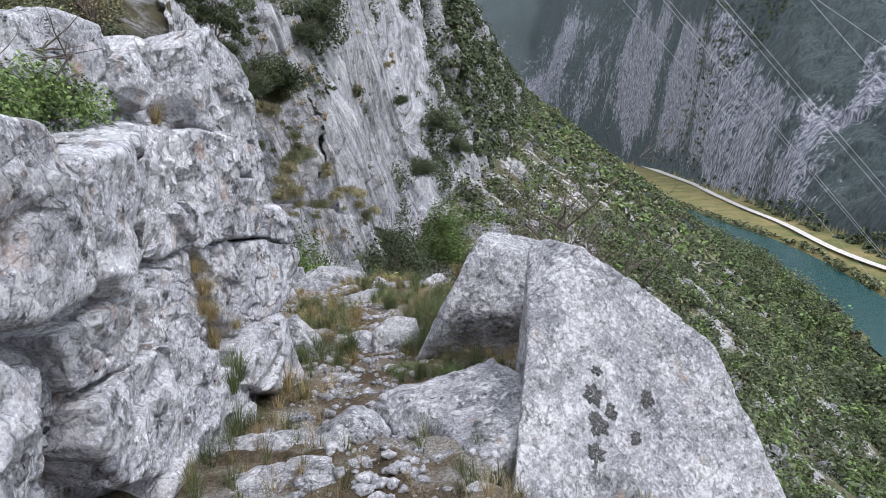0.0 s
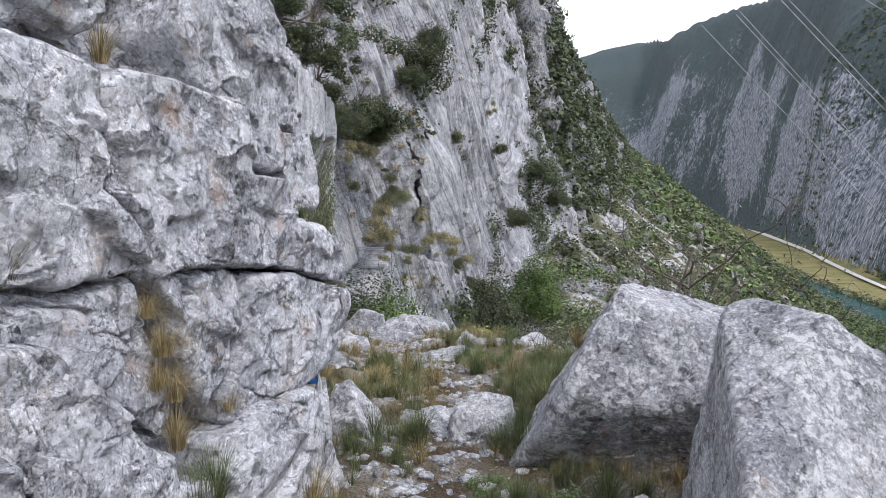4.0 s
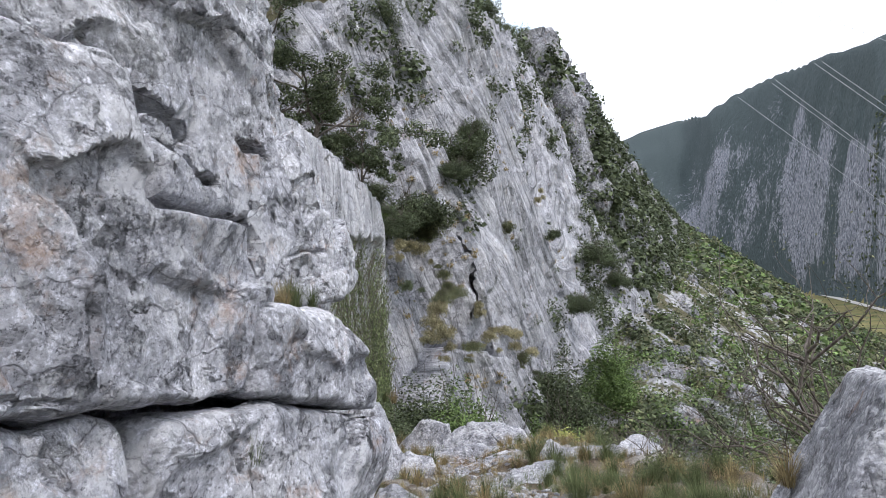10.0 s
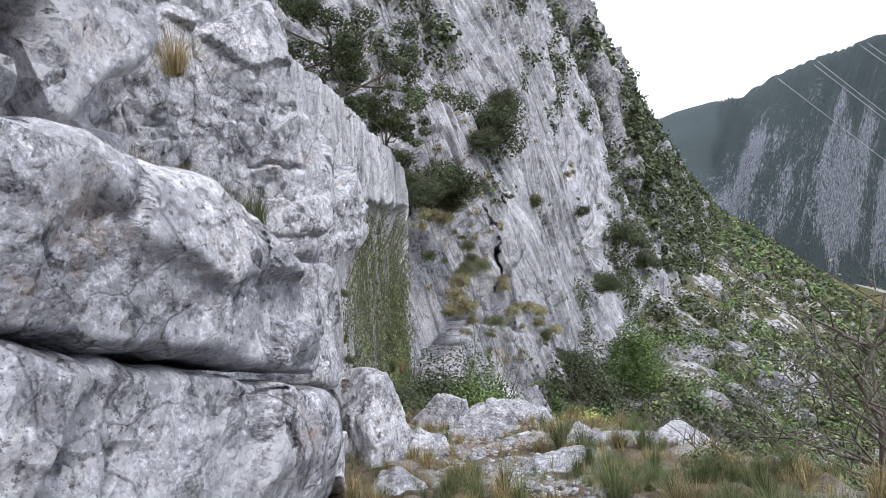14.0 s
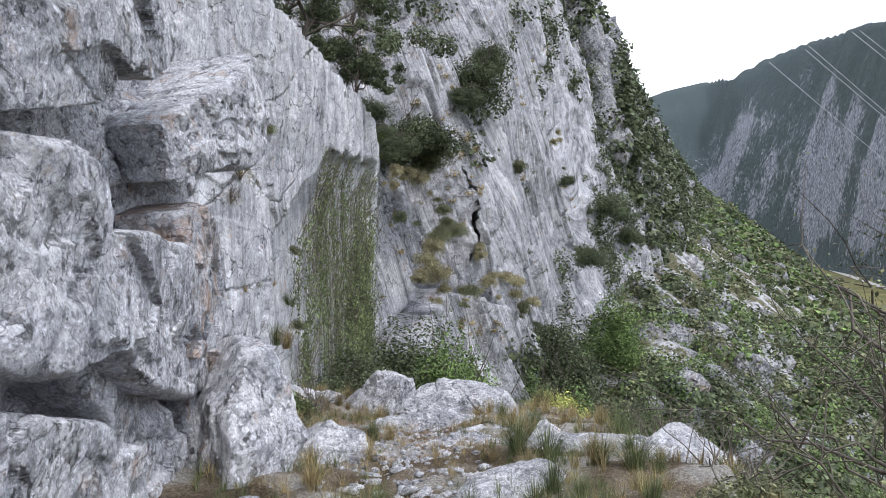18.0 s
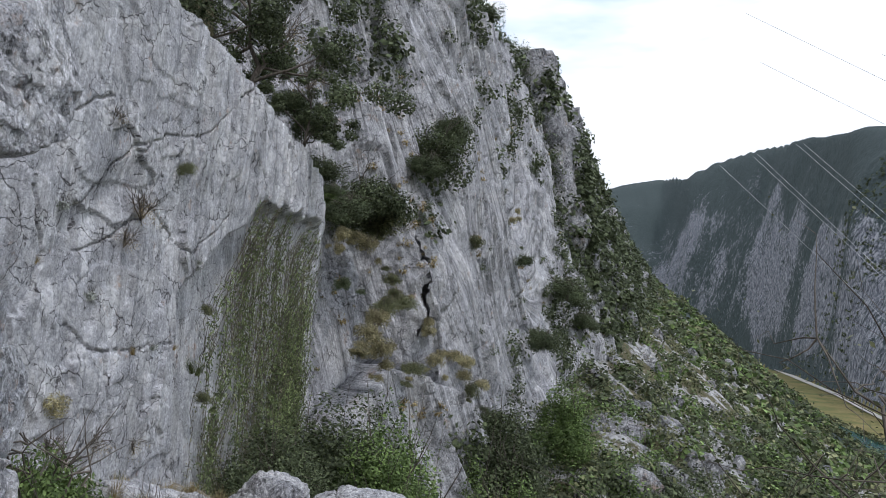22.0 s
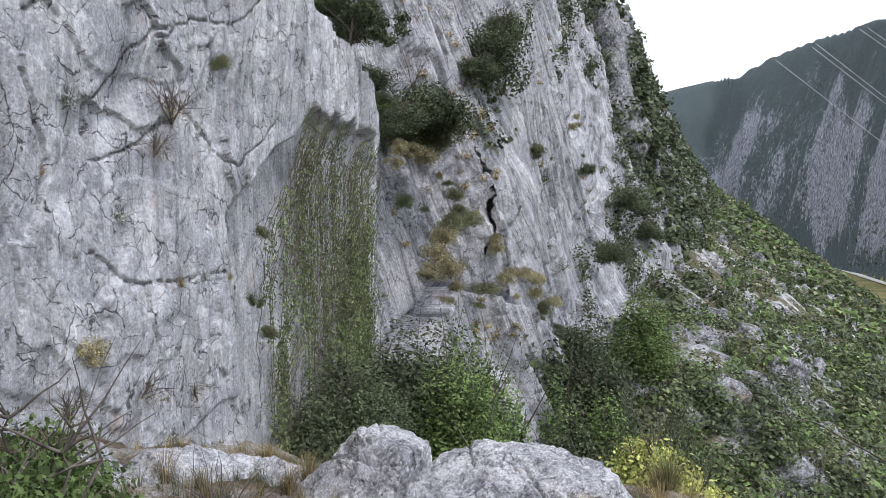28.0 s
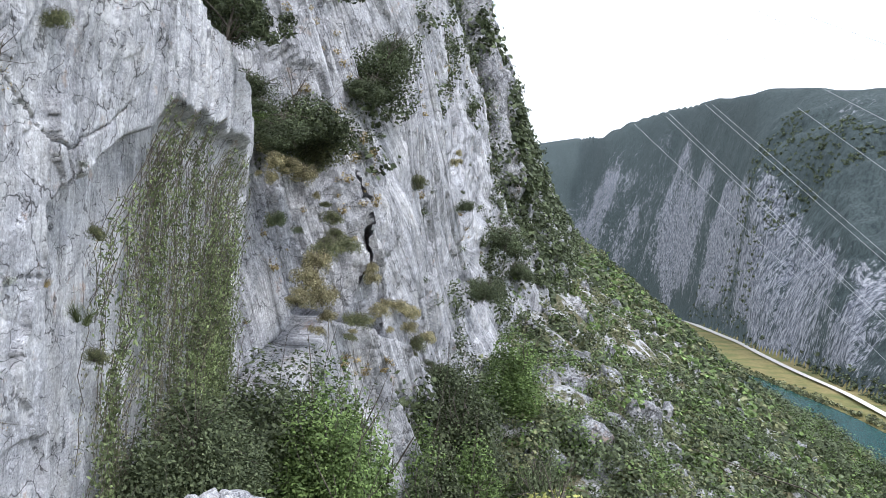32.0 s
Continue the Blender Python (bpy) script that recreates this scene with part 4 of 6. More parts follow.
wall_block([(-1.25, 2.24, -0.60), (-1.18, 2.60, -0.70), (-1.15, 2.74, -0.82), (-1.15, 2.73, -1.05), (-1.18, 2.61, -1.45), (-1.27, 2.14, -1.14)], "limestone block at the foot of the wall", out=0.12, seed=11)
wall_block([(-1.74, 4.22, 0.77), (-1.55, 4.80, 0.92), (-1.43, 5.13, 0.85), (-1.38, 5.30, 0.68), (-1.39, 5.27, 0.32), (-1.50, 4.93, 0.08), (-1.75, 4.20, 0.06)], "rounded limestone block on top of the wall", out=0.15, seed=12)
wall_block([(-1.30, 5.09, 0.62), (-1.20, 5.37, 0.82), (-1.15, 5.54, 0.65), (-1.14, 5.56, 0.37), (-1.20, 5.38, 0.29), (-1.30, 5.09, 0.39)], "small limestone block on top of the wall", out=0.08, seed=13)
wall_block([(-1.43, 8.77, 0.19), (-1.37, 8.88, 0.38), (-1.31, 8.99, 0.58), (-1.24, 9.10, 0.57), (-1.23, 9.13, 0.20), (-1.25, 9.09, -0.16), (-1.31, 8.98, -0.31), (-1.43, 8.76, -0.40), (-1.44, 8.75, -0.16)], "upright limestone column with a rough face", out=0.05, seed=14)
wall_block([(-1.25, 9.17, 0.47), (-1.10, 9.43, 0.68), (-0.98, 9.66, 0.83), (-0.91, 9.79, 0.22), (-0.82, 9.95, 0.11), (-0.77, 10.03, -0.17), (-0.80, 9.98, -0.55), (-1.04, 9.55, -0.58), (-1.11, 9.41, -0.52), (-1.25, 9.16, -0.51), (-1.28, 9.12, -0.10)], "upright limestone slab behind the grassy hollow", out=0.05, seed=15)
wall_block([(-0.68, 7.09, -0.38), (-0.67, 7.24, -0.34), (-0.66, 7.34, -0.40), (-0.66, 7.35, -0.43), (-0.68, 7.08, -0.50)], "thin layered limestone slab", out=0.06, seed=16)
wall_block([(-0.65, 7.04, -0.52), (-0.62, 7.27, -0.46), (-0.62, 7.33, -0.49), (-0.62, 7.30, -0.60), (-0.63, 7.22, -0.66), (-0.65, 7.04, -0.72)], "thin layered limestone block", out=0.08, seed=17)
wall_block([(-1.26, 10.97, -0.72), (-1.31, 11.46, -0.72), (-1.36, 12.04, -0.70), (-1.38, 12.21, -0.80), (-1.38, 12.19, -1.11), (-1.37, 12.07, -1.50), (-1.35, 11.89, -1.82), (-1.32, 11.58, -1.82), (-1.25, 10.95, -1.63)], "rounded limestone block with an overhanging base", out=0.14, seed=20)
wall_block([(-1.57, 12.46, -1.13), (-1.72, 13.22, -1.11), (-2.03, 14.74, -1.25), (-2.38, 16.52, -1.90), (-2.52, 17.22, -2.52), (-2.03, 14.73, -2.65), (-1.76, 13.40, -2.31), (-1.63, 12.73, -1.84), (-1.52, 12.22, -1.86), (-1.54, 12.30, -1.52)], "smooth rounded limestone block beside the path", out=0.16, seed=21)
wall_block([(-1.39, 11.10, -1.80), (-1.44, 11.62, -1.96), (-1.51, 12.34, -2.19), (-1.58, 12.97, -2.66), (-1.59, 13.13, -3.23), (-1.39, 11.09, -2.30)], "limestone block at the foot of the wall", out=0.2, seed=22)
wall_block([(-1.87, 12.71, -1.98), (-1.93, 13.29, -1.95), (-2.00, 13.95, -2.41), (-2.07, 14.67, -3.00), (-2.08, 14.78, -3.74), (-1.98, 13.80, -3.33)], "limestone block at the foot of the wall", out=0.15, seed=23)
wall_block([(-2.10, 14.85, -2.68), (-2.23, 16.11, -2.71), (-2.27, 16.52, -3.44), (-2.32, 16.97, -4.65), (-2.12, 14.96, -3.81)], "limestone block at the foot of the wall", out=0.12, seed=24)
wall_block([(-1.44, 11.19, -0.11), (-2.01, 14.05, 1.02), (-2.04, 14.20, 0.42), (-1.88, 13.40, -0.04), (-1.73, 12.63, -0.17), (-1.69, 12.46, -0.40), (-1.44, 11.18, -0.70)], "overhanging limestone block above a hollow", out=0.34, seed=25)
wall_block([(-1.86, 14.41, -0.94), (-2.07, 15.11, -0.81), (-2.17, 15.44, -0.88), (-2.24, 15.66, -0.97), (-2.39, 16.18, -1.12), (-2.60, 16.87, -1.30), (-2.72, 17.27, -1.58), (-2.72, 17.27, -1.78), (-2.48, 16.47, -1.98), (-2.35, 16.05, -2.12), (-2.17, 15.42, -2.10), (-1.91, 14.57, -2.04)], "rust-stained limestone block with a peeling face", out=0.15, seed=28, rust=True)
wall_block([(-2.15, 15.70, -2.13), (-2.25, 16.05, -2.09), (-2.31, 16.25, -2.27), (-2.30, 16.20, -2.39), (-2.19, 15.83, -2.31)], "small pinkish limestone block in a crack", out=0.05, seed=29, rust=True)
wall_block([(-1.85, 14.54, -2.08), (-2.09, 15.34, -2.16), (-2.22, 15.77, -2.26), (-2.12, 15.42, -2.39), (-1.86, 14.56, -2.23)], "rust-stained limestone wedge in a crack", out=0.05, seed=30, rust=True)
wall_block([(-2.24, 16.35, -2.54), (-2.49, 17.20, -2.71), (-2.64, 17.70, -3.16), (-2.58, 17.50, -3.62), (-2.43, 17.00, -3.72), (-2.32, 16.63, -3.56)], "rounded limestone block at the foot of the wall", out=0.12, seed=31)
wall_block([(-1.88, 15.17, -2.26), (-2.17, 16.15, -2.36), (-2.24, 16.37, -2.60), (-2.31, 16.60, -3.54), (-2.11, 15.94, -3.26), (-1.90, 15.24, -2.41)], "cracked limestone block at the foot of the wall", out=0.08, seed=32)
wall_block([(-2.47, 16.45, -1.98), (-2.71, 17.25, -1.80), (-2.91, 17.92, -1.83), (-3.07, 18.46, -2.48), (-2.94, 18.04, -2.93), (-2.57, 16.79, -2.62), (-2.42, 16.32, -2.28)], "cracked limestone block in the wall", out=0.08, seed=34)
wall_block([(-2.44, 16.68, -1.29), (-2.63, 17.13, -1.31), (-2.71, 17.3, -1.61), (-2.66, 17.2, -1.87), (-2.47, 16.75, -1.92)], "lichen-spotted limestone block where the wall meets the cliff", out=0.1, seed=51)
wall_block([(-2.58, 16.99, -1.93), (-3.02, 18.03, -1.89), (-3.32, 18.73, -2.17), (-3.51, 19.19, -2.75), (-3.07, 18.16, -2.75), (-2.7, 17.29, -2.61), (-2.57, 16.97, -2.26)], "cracked grey limestone block where the wall meets the cliff", out=0.12, seed=52)
wall_block([(-2.51, 16.83, -2.66), (-2.82, 17.56, -2.82), (-3.0, 17.98, -3.08), (-3.15, 18.35, -3.6), (-2.6, 16.9, -4.0)], "smooth limestone block at the foot of the wall", out=0.14, seed=53)
wall_block([(-2.29, 14.38, -0.15), (-2.06, 16.27, 0.96), (-2.03, 16.49, 0.41), (-2.03, 16.51, 0.06), (-2.05, 16.33, -0.18), (-2.10, 15.89, -0.44), (-2.17, 15.38, -0.46), (-2.22, 14.90, -0.58), (-2.28, 14.45, -0.68)], "great overhanging limestone block", out=0.42, seed=35, thick=1.2)

ruled("wall_of_rock", [(-1.6, 0.6, -2), (-1.4, 2.5, -2.3), (-1.3, 3.8, -2.5), (-1.12, 5.0, -2.6), (-0.78, 6.4, -2.8), (-0.6, 7.25, -2.9), (-1.1, 7.7, -2.9), (-1.35, 8.6, -3), (-1.5, 10.5, -3.2), (-2.1, 12.8, -3.5), (-2.5, 15.0, -3.8), (-2.75, 16.8, -4.2), (-3.2, 18.3, -4.6), (-3.75, 19.3, -4.8), (-5.3, 20.2, -5.4), (-6.3, 22, -6)],
      [(-1.9, 0.6, -0.1), (-1.6, 2.5, 0.0), (-1.5, 3.8, 0.1), (-1.4, 5.0, 0.3), (-1.05, 6.4, 0.6), (-0.82, 7.25, 0.5), (-1.4, 7.7, -0.5), (-1.6, 8.6, 0.9), (-1.9, 10.5, 1.6), (-2.4, 12.8, 3.6), (-2.9, 15.0, 6.5), (-3.4, 16.8, 8.0), (-4.6, 18.3, 8.3), (-5.6, 19.3, 8.0), (-6.6, 20.2, 7.4), (-6.9, 22, 6.3)],
      0.06, 0.06, lambda u, z, w, y: 0.16 * fbm(u / 1.1, z / 0.8, 0, 4, 51) + 0.1 * np.round(2 * fbm(u / 0.9, z / 0.5, 0, 2, 52)) / 2 + 0.03 * ridged(u / 0.25, z / 0.3, 0, 3, 53), ROCK, "broken limestone wall behind the blocks")


def hollow_slope():
    """The rough slope that climbs behind the top of the wall."""
    y = np.linspace(-6, 20, 150)
    back = np.linspace(0, 9, 60)
    yy, bb = np.meshgrid(y, back)
    bx = np.interp(yy, [0.6, 3.8, 6.4, 7.25, 7.7, 8.6, 10.5, 12.8, 15, 16.8, 20], [-2.1, -1.95, -1.15, -0.9, -1.35, -1.5, -1.75, -2.3, -2.8, -3.3, -6.6])
    bz = np.interp(yy, [0.6, 3.8, 6.4, 7.25, 7.7, 8.6, 10.5, 12.8, 15, 16.8, 20], [-0.2, 0.0, 0.4, 0.3, -0.7, 0.8, 1.5, 3.5, 6.3, 7.8, 7.6])
    z = bz - 0.12 + 0.85 * bb + 0.3 * fbm(yy / 1.3, bb / 1.3, 0, 4, 61)
    v = np.stack([bx - bb, yy, z], -1)
    return tagged(new("upper_slope", mesh_of("upper_slope", v, grid_faces(60, 150)[:, ::-1], HILL)), "stony slope above the rock wall", "slope", kind="structure")


hollow_slope()



def crust(parent, spot, way, radius, seed):
    """A ragged patch of black lichen that lies on a rock's face."""
    from_mesh = BVHTree.FromPolygons([v.co for v in parent.data.vertices], [p.vertices for p in parent.data.polygons])
    way = Vector(way).normalized()
    a = way.cross(Vector((0, 0, 1))).normalized()
    b = a.cross(way)
    g = np.random.default_rng(seed)
    v = []
    back = parent.matrix_world.inverted()
    for f in (0.12, 0.5, 0.8, 1.0):
        for k in range(40):
            t = 2 * math.pi * k / 40
            r = radius * f * (1 + 0.42 * float(vnoise(2.2 * math.cos(t) + seed, 2.2 * math.sin(t), 0, seed)) + 0.2 * float(vnoise(7 * math.cos(t), 7 * math.sin(t), seed, 3)))
            start = back @ (Vector(spot) + a * r * math.cos(t) + b * r * math.sin(t) + way * 0.4)
            hit = from_mesh.ray_cast(start, -way)[0]
            v.append((hit if hit else start - way * 0.4) + way * (0.005 if f < 1 else -0.004))
    keep = [q for q in grid_faces(4, 40, True) if q[0] >= 40 or g.random() < 0.8]
    part("lichen", mesh_of("lichen", [tuple(p) for p in v], keep, LICHEN), parent, "black lichen crust")


lichen_m, lichen_t, lichen_b = nodes_of("black_lichen", 0.95)
lichen_n = tex(lichen_t, 90, 5, 0.7, coord="World")
lichen_t.links.new(ramp(lichen_t, lichen_n, (0.46, (0.025, 0.025, 0.025)), (0.62, (0.2, 0.2, 0.2))), lichen_b.inputs["Base Color"])
bump(lichen_t, lichen_b, lichen_n, 0.5, 0.01)
LICHEN = lichen_m

rock("stone", (-1.5, 15.0, -3.0), (0.45, 0.55, 0.85), 37, "limestone block half buried beside the path", (0, 0, 15), planes=8, level=6, sharp=34)
# boulders on the outer edge of the path
spotted = rock("boulder", (2.45, 4.75, -2.3), (1.3, 1.6, 1.6), 11, "pale grey boulder with black lichen patches on the outer edge", (0, 0, 0), ROCK_PALE, planes=0, level=7, sharp=60, grit=0.03,
     joints=[((0.24, -0.8, 0.57), (2.36, 5.2, -1.28)), ((-0.95, 0.3, 0.1), (1.64, 5.0, -1.5)), ((-0.45, -0.3, 0.85), (2.25, 5.5, -0.92)), ((0.62, 0.25, 0.74), (2.3, 5.5, -0.95)), ((0, 0.95, 0.3), (2.3, 5.9, -1.1)), ((0.9, -0.2, 0.3), (3.5, 4.8, -2.2)), ((0, -1, 0.1), (2.2, 3.4, -2.6)), ((0, 0, -1), (2.4, 4.7, -3.6))])
for k, (spot, size) in enumerate([((2.12, 4.5, -1.85), 0.085), ((2.1, 4.36, -2.03), 0.09), ((2.02, 4.22, -2.2), 0.085), ((2.62, 4.55, -1.95), 0.07), ((2.42, 4.3, -2.15), 0.07), ((2.2, 4.62, -1.72), 0.05), ((2.24, 4.4, -1.95), 0.06)]):
    crust(spotted, spot, (0.24, -0.8, 0.57), size, k)
rock("boulder", (2.42, 7.95, -2.1), (1.3, 1.6, 1.2), 12, "pale grey boulder split by a slanting crack", (0, 0, 0), ROCK_PALE, planes=0, level=7, sharp=40, grit=0.035,
     joints=[((-0.85, 0.28, 0.5), (1.92, 7.47, -1.05)), ((0.35, -0.1, 0.93), (1.97, 7.5, -1.05)), ((-0.15, -0.95, 0.25), (2.02, 6.8, -1.6)), ((-0.1, -0.8, -0.6), (2.12, 6.75, -1.85)), ((-0.35, 0.8, 0.5), (2.0, 7.8, -1.07)), ((1, 0, 0.2), (3.42, 7.5, -1.8)), ((-0.9, -0.45, 0.1), (1.27, 7.1, -1.9))])
rock("boulder", (1.22, 5.2, -2.48), (0.72, 0.9, 0.46), 14, "smooth sloping slab between the boulders, stained pink", (6, -8, 15), ROCK_PALE, planes=5, level=6, box=0.88, sharp=40)
rock("stone", (-0.3, 4.15, -2.32), (0.6, 0.5, 0.2), 15, "flat pale limestone slab set in the path", (0, 4, 12), ROCK_PALE, planes=4, level=5, box=0.85, sharp=30)
rock("stone", (0.12, 5.25, -2.42), (0.3, 0.28, 0.2), 16, "white limestone stone half sunk in the path", (0, 0, 30), ROCK_PALE, planes=7, level=5, sharp=30)
# outcrops at the brink
rock("outcrop", (0.5, 20.85, -4.3), (1.08, 0.75, 0.6), 68, "long flat-topped limestone outcrop with dark pits at the brink", (0, 0, 4), ROCK_PALE, planes=7, level=7, grit=0.07, sharp=40,
     joints=[((0.1, -0.1, 1), (0.5, 20.8, -3.84)), ((-0.4, -0.2, 0.8), (0.0, 20.8, -3.9)), ((0.75, -0.3, 0.5), (1.35, 20.7, -4.0)), ((0, -1, 0.15), (0.4, 20.25, -4.2)), ((-0.1, -0.7, 0.7), (0.6, 20.4, -3.95))])
rock("outcrop", (-0.95, 20.95, -4.28), (0.56, 0.6, 0.66), 69, "rounded lichen-spotted limestone outcrop at the brink", (0, 0, 0), ROCK_PALE, planes=8, level=6, grit=0.07, sharp=26)
for k, (x, y, z, a, b, c, turn) in enumerate([(-2.1, 21.4, -4.5, 0.42, 0.5, 0.42, 50), (-2.9, 21.2, -4.45, 0.6, 0.5, 0.48, 15), (-3.6, 20.4, -4.3, 0.5, 0.5, 0.5, 70), (-0.2, 19.6, -4.5, 0.9, 0.6, 0.35, 5), (-1.2, 18.6, -4.25, 0.55, 0.5, 0.3, 40), (0.5, 17.6, -4.0, 0.7, 0.5, 0.25, 80)]):
    rock("outcrop", (x, y, z), (a, b, c), 70 + k, "pale lichen-spotted limestone outcrop at the brink", (0, 0, turn), ROCK_PALE, planes=9, level=6, grit=0.07, sharp=34)
for k, (x, y, z, a, b, c, turn) in enumerate([(2.3, 16.6, -3.85, 0.5, 0.45, 0.45, 0), (1.5, 16.9, -3.95, 0.4, 0.4, 0.5, 30), (3.05, 16.2, -3.85, 0.5, 0.4, 0.42, 60), (-0.26, 8.75, -2.62, 0.3, 0.32, 0.3, 20), (1.08, 8.75, -2.7, 0.28, 0.28, 0.26, 55), (0.56, 9.3, -2.8, 0.42, 0.32, 0.17, 10), (-0.1, 6.1, -2.62, 0.3, 0.3, 0.2, 15), (-0.55, 5.0, -2.45, 0.5, 0.45, 0.17, 35), (-0.45, 8.3, -2.8, 0.35, 0.5, 0.2, 75), (-0.15, 7.5, -2.7, 0.5, 0.42, 0.14, 5), (0.15, 12.5, -3.3, 0.5, 0.4, 0.18, 45), (-0.9, 13.2, -3.3, 0.4, 0.4, 0.2, 25), (-1.0, 16.4, -3.75, 0.5, 0.55, 0.3, 5), (-0.3, 3.0, -2.15, 0.45, 0.5, 0.14, 60), (0.7, 2.4, -2.1, 0.3, 0.3, 0.12, 10), (0.9, 14.8, -3.5, 0.45, 0.35, 0.25, 35)]):
    rock("stone", (x, y, z), (a, b, c), 90 + k, "pale limestone stone half sunk in the path", (0, 0, turn), ROCK_PALE, planes=9, level=5, grit=0.07, sharp=34)

# ---- plants ----
def leaf_mat(name, dark, light, rough=0.6):
    m, t, b = nodes_of(name, rough)
    g = t.nodes.new("ShaderNodeNewGeometry")
    col = ramp(t, g.outputs["Random Per Island"], (0.0, dark), (0.75, light), (1.0, tuple(min(1, c * 1.5) for c in light)))
    col = mixed(t, col, ramp(t, tex(t, 3.2, 3, 0.6, coord="Object"), (0.36, W3(0.5)), (0.5, W3(1.0)), (0.64, W3(1.4))), 0.8, "MULTIPLY")
    col = mixed(t, col, ramp(t, tex(t, 0.3, 3, 0.6, coord="World"), (0.36, W3(0.65)), (0.64, W3(1.3))), 0.8, "MULTIPLY")
    t.links.new(col, b.inputs["Base Color"])
    tr = t.nodes.new("ShaderNodeBsdfTranslucent")
    t.links.new(col, tr.inputs["Color"])
    mx = t.nodes.new("ShaderNodeMixShader")
    mx.inputs["Fac"].default_value = 0.25
    t.links.new(b.outputs["BSDF"], mx.inputs[1])
    t.links.new(tr.outputs["BSDF"], mx.inputs[2])
    t.links.new(mx.outputs["Shader"], t.nodes["Material Output"].inputs["Surface"])
    return m


OAK = leaf_mat("evergreen_leaves", (0.038, 0.05, 0.027), (0.12, 0.145, 0.078))
OLIVE = leaf_mat("olive_scrub_leaves", (0.06, 0.07, 0.038), (0.2, 0.21, 0.11))
STRAW = leaf_mat("straw_scrub_leaves", (0.18, 0.165, 0.09), (0.42, 0.38, 0.23))
BRIGHT = leaf_mat("fresh_leaves", (0.055, 0.088, 0.03), (0.175, 0.25, 0.085))
YELLOW = leaf_mat("yellow_flowering_leaves", (0.18, 0.23, 0.06), (0.5, 0.5, 0.16))
DRYGRASS = leaf_mat("dry_grass_blades", (0.16, 0.12, 0.06), (0.42, 0.34, 0.18), 0.8)
GRASS = leaf_mat("green_grass_blades", (0.05, 0.066, 0.028), (0.16, 0.19, 0.085), 0.7)
SILVER = leaf_mat("silvery_leaves", (0.25, 0.27, 0.24), (0.5, 0.52, 0.48), 0.8)
VINE_DRY = leaf_mat("dry_vine_strands", (0.14, 0.14, 0.09), (0.34, 0.33, 0.22), 0.8)
RUSSET = leaf_mat("russet_grass_blades", (0.14, 0.085, 0.05), (0.38, 0.27, 0.16), 0.8)
IVY = leaf_mat("hanging_vine_leaves", (0.075, 0.1, 0.045), (0.23, 0.28, 0.13))
bark_m, bark_t, bark_b = nodes_of("bark", 0.9)
bark_n = tex(bark_t, 14, 6, coord="World", stretch=(1, 1, 0.25))
bark_t.links.new(ramp(bark_t, bark_n, (0.3, (0.06, 0.05, 0.042)), (0.7, (0.2, 0.175, 0.15))), bark_b.inputs["Base Color"])
bump(bark_t, bark_b, bark_n, 0.5, 0.02)


def leaves(points, size, rng, up=0.35, narrow=0.55, hang=0.0, out=None):
    """Small leaf quads at the given points; out: the way that each one's clump faces there."""
    n = len(points)
    a = rng.normal(size=(n, 3))
    a[:, 2] = a[:, 2] * 0.6 - hang
    nrm = rng.normal(size=(n, 3)) * (1.0 if out is None else 0.5) + np.array([0, 0, up])
    if out is not None:
        nrm = nrm + out
        nrm /= np.linalg.norm(nrm, axis=1, keepdims=True)
        a = a - nrm * (a * nrm).sum(1, keepdims=True)
    a /= np.linalg.norm(a, axis=1, keepdims=True)
    b = np.cross(a, nrm)
    b /= np.linalg.norm(b, axis=1, keepdims=True) + 1e-9
    s = (size * rng.uniform(0.6, 1.4, n))[:, None]
    v = np.stack([points - a * s, points + b * s * narrow, points + a * s, points - b * s * narrow], 1)
    f = np.arange(4 * n).reshape(n, 4)
    return v.reshape(-1, 3), f


def lobes(rng, count, flat=0.8):
    c = rng.normal(size=(count, 3))
    c /= np.linalg.norm(c, axis=1, keepdims=True)
    c *= rng.uniform(0.25, 0.72, (count, 1))
    c[:, 2] = np.abs(c[:, 2]) * flat + 0.15
    return c, rng.uniform(0.17, 0.4, count)


def crown_points(rng, n, count=9, flat=0.8):
    """Points in uneven clumps, about a unit radius, with gaps between the clumps."""
    count = int(count * 3)
    c, r = lobes(rng, count, flat)
    k = rng.integers(0, count, n)
    u = rng.normal(size=(n, 3))
    u /= np.linalg.norm(u, axis=1, keepdims=True)
    return c[k] + u * (r[k] * rng.uniform(0.45, 1.08, n) ** 0.6)[:, None], u


def tube(pts, radii, sides=5):
    """A tapered bent tube: its points and faces."""
    pts, radii = np.array(pts, float), np.array(radii, float)
    d = np.gradient(pts, axis=0)
    d /= np.linalg.norm(d, axis=1, keepdims=True) + 1e-9
    x = np.cross(d, [0.31, 0.95, 0.12])
    x /= np.linalg.norm(x, axis=1, keepdims=True) + 1e-9
    y = np.cross(d, x)
    a = np.linspace(0, 2 * np.pi, sides, endpoint=False)
    v = pts[:, None] + radii[:, None, None] * (np.cos(a)[None, :, None] * x[:, None] + np.sin(a)[None, :, None] * y[:, None])
    return v.reshape(-1, 3), grid_faces(len(pts), sides, True)


def joined(pieces):
    vs, fs, base = [], [], 0
    for v, f in pieces:
        vs.append(v)
        fs.append(np.asarray(f) + base)
        base += len(v)
    return np.concatenate(vs), np.concatenate(fs)


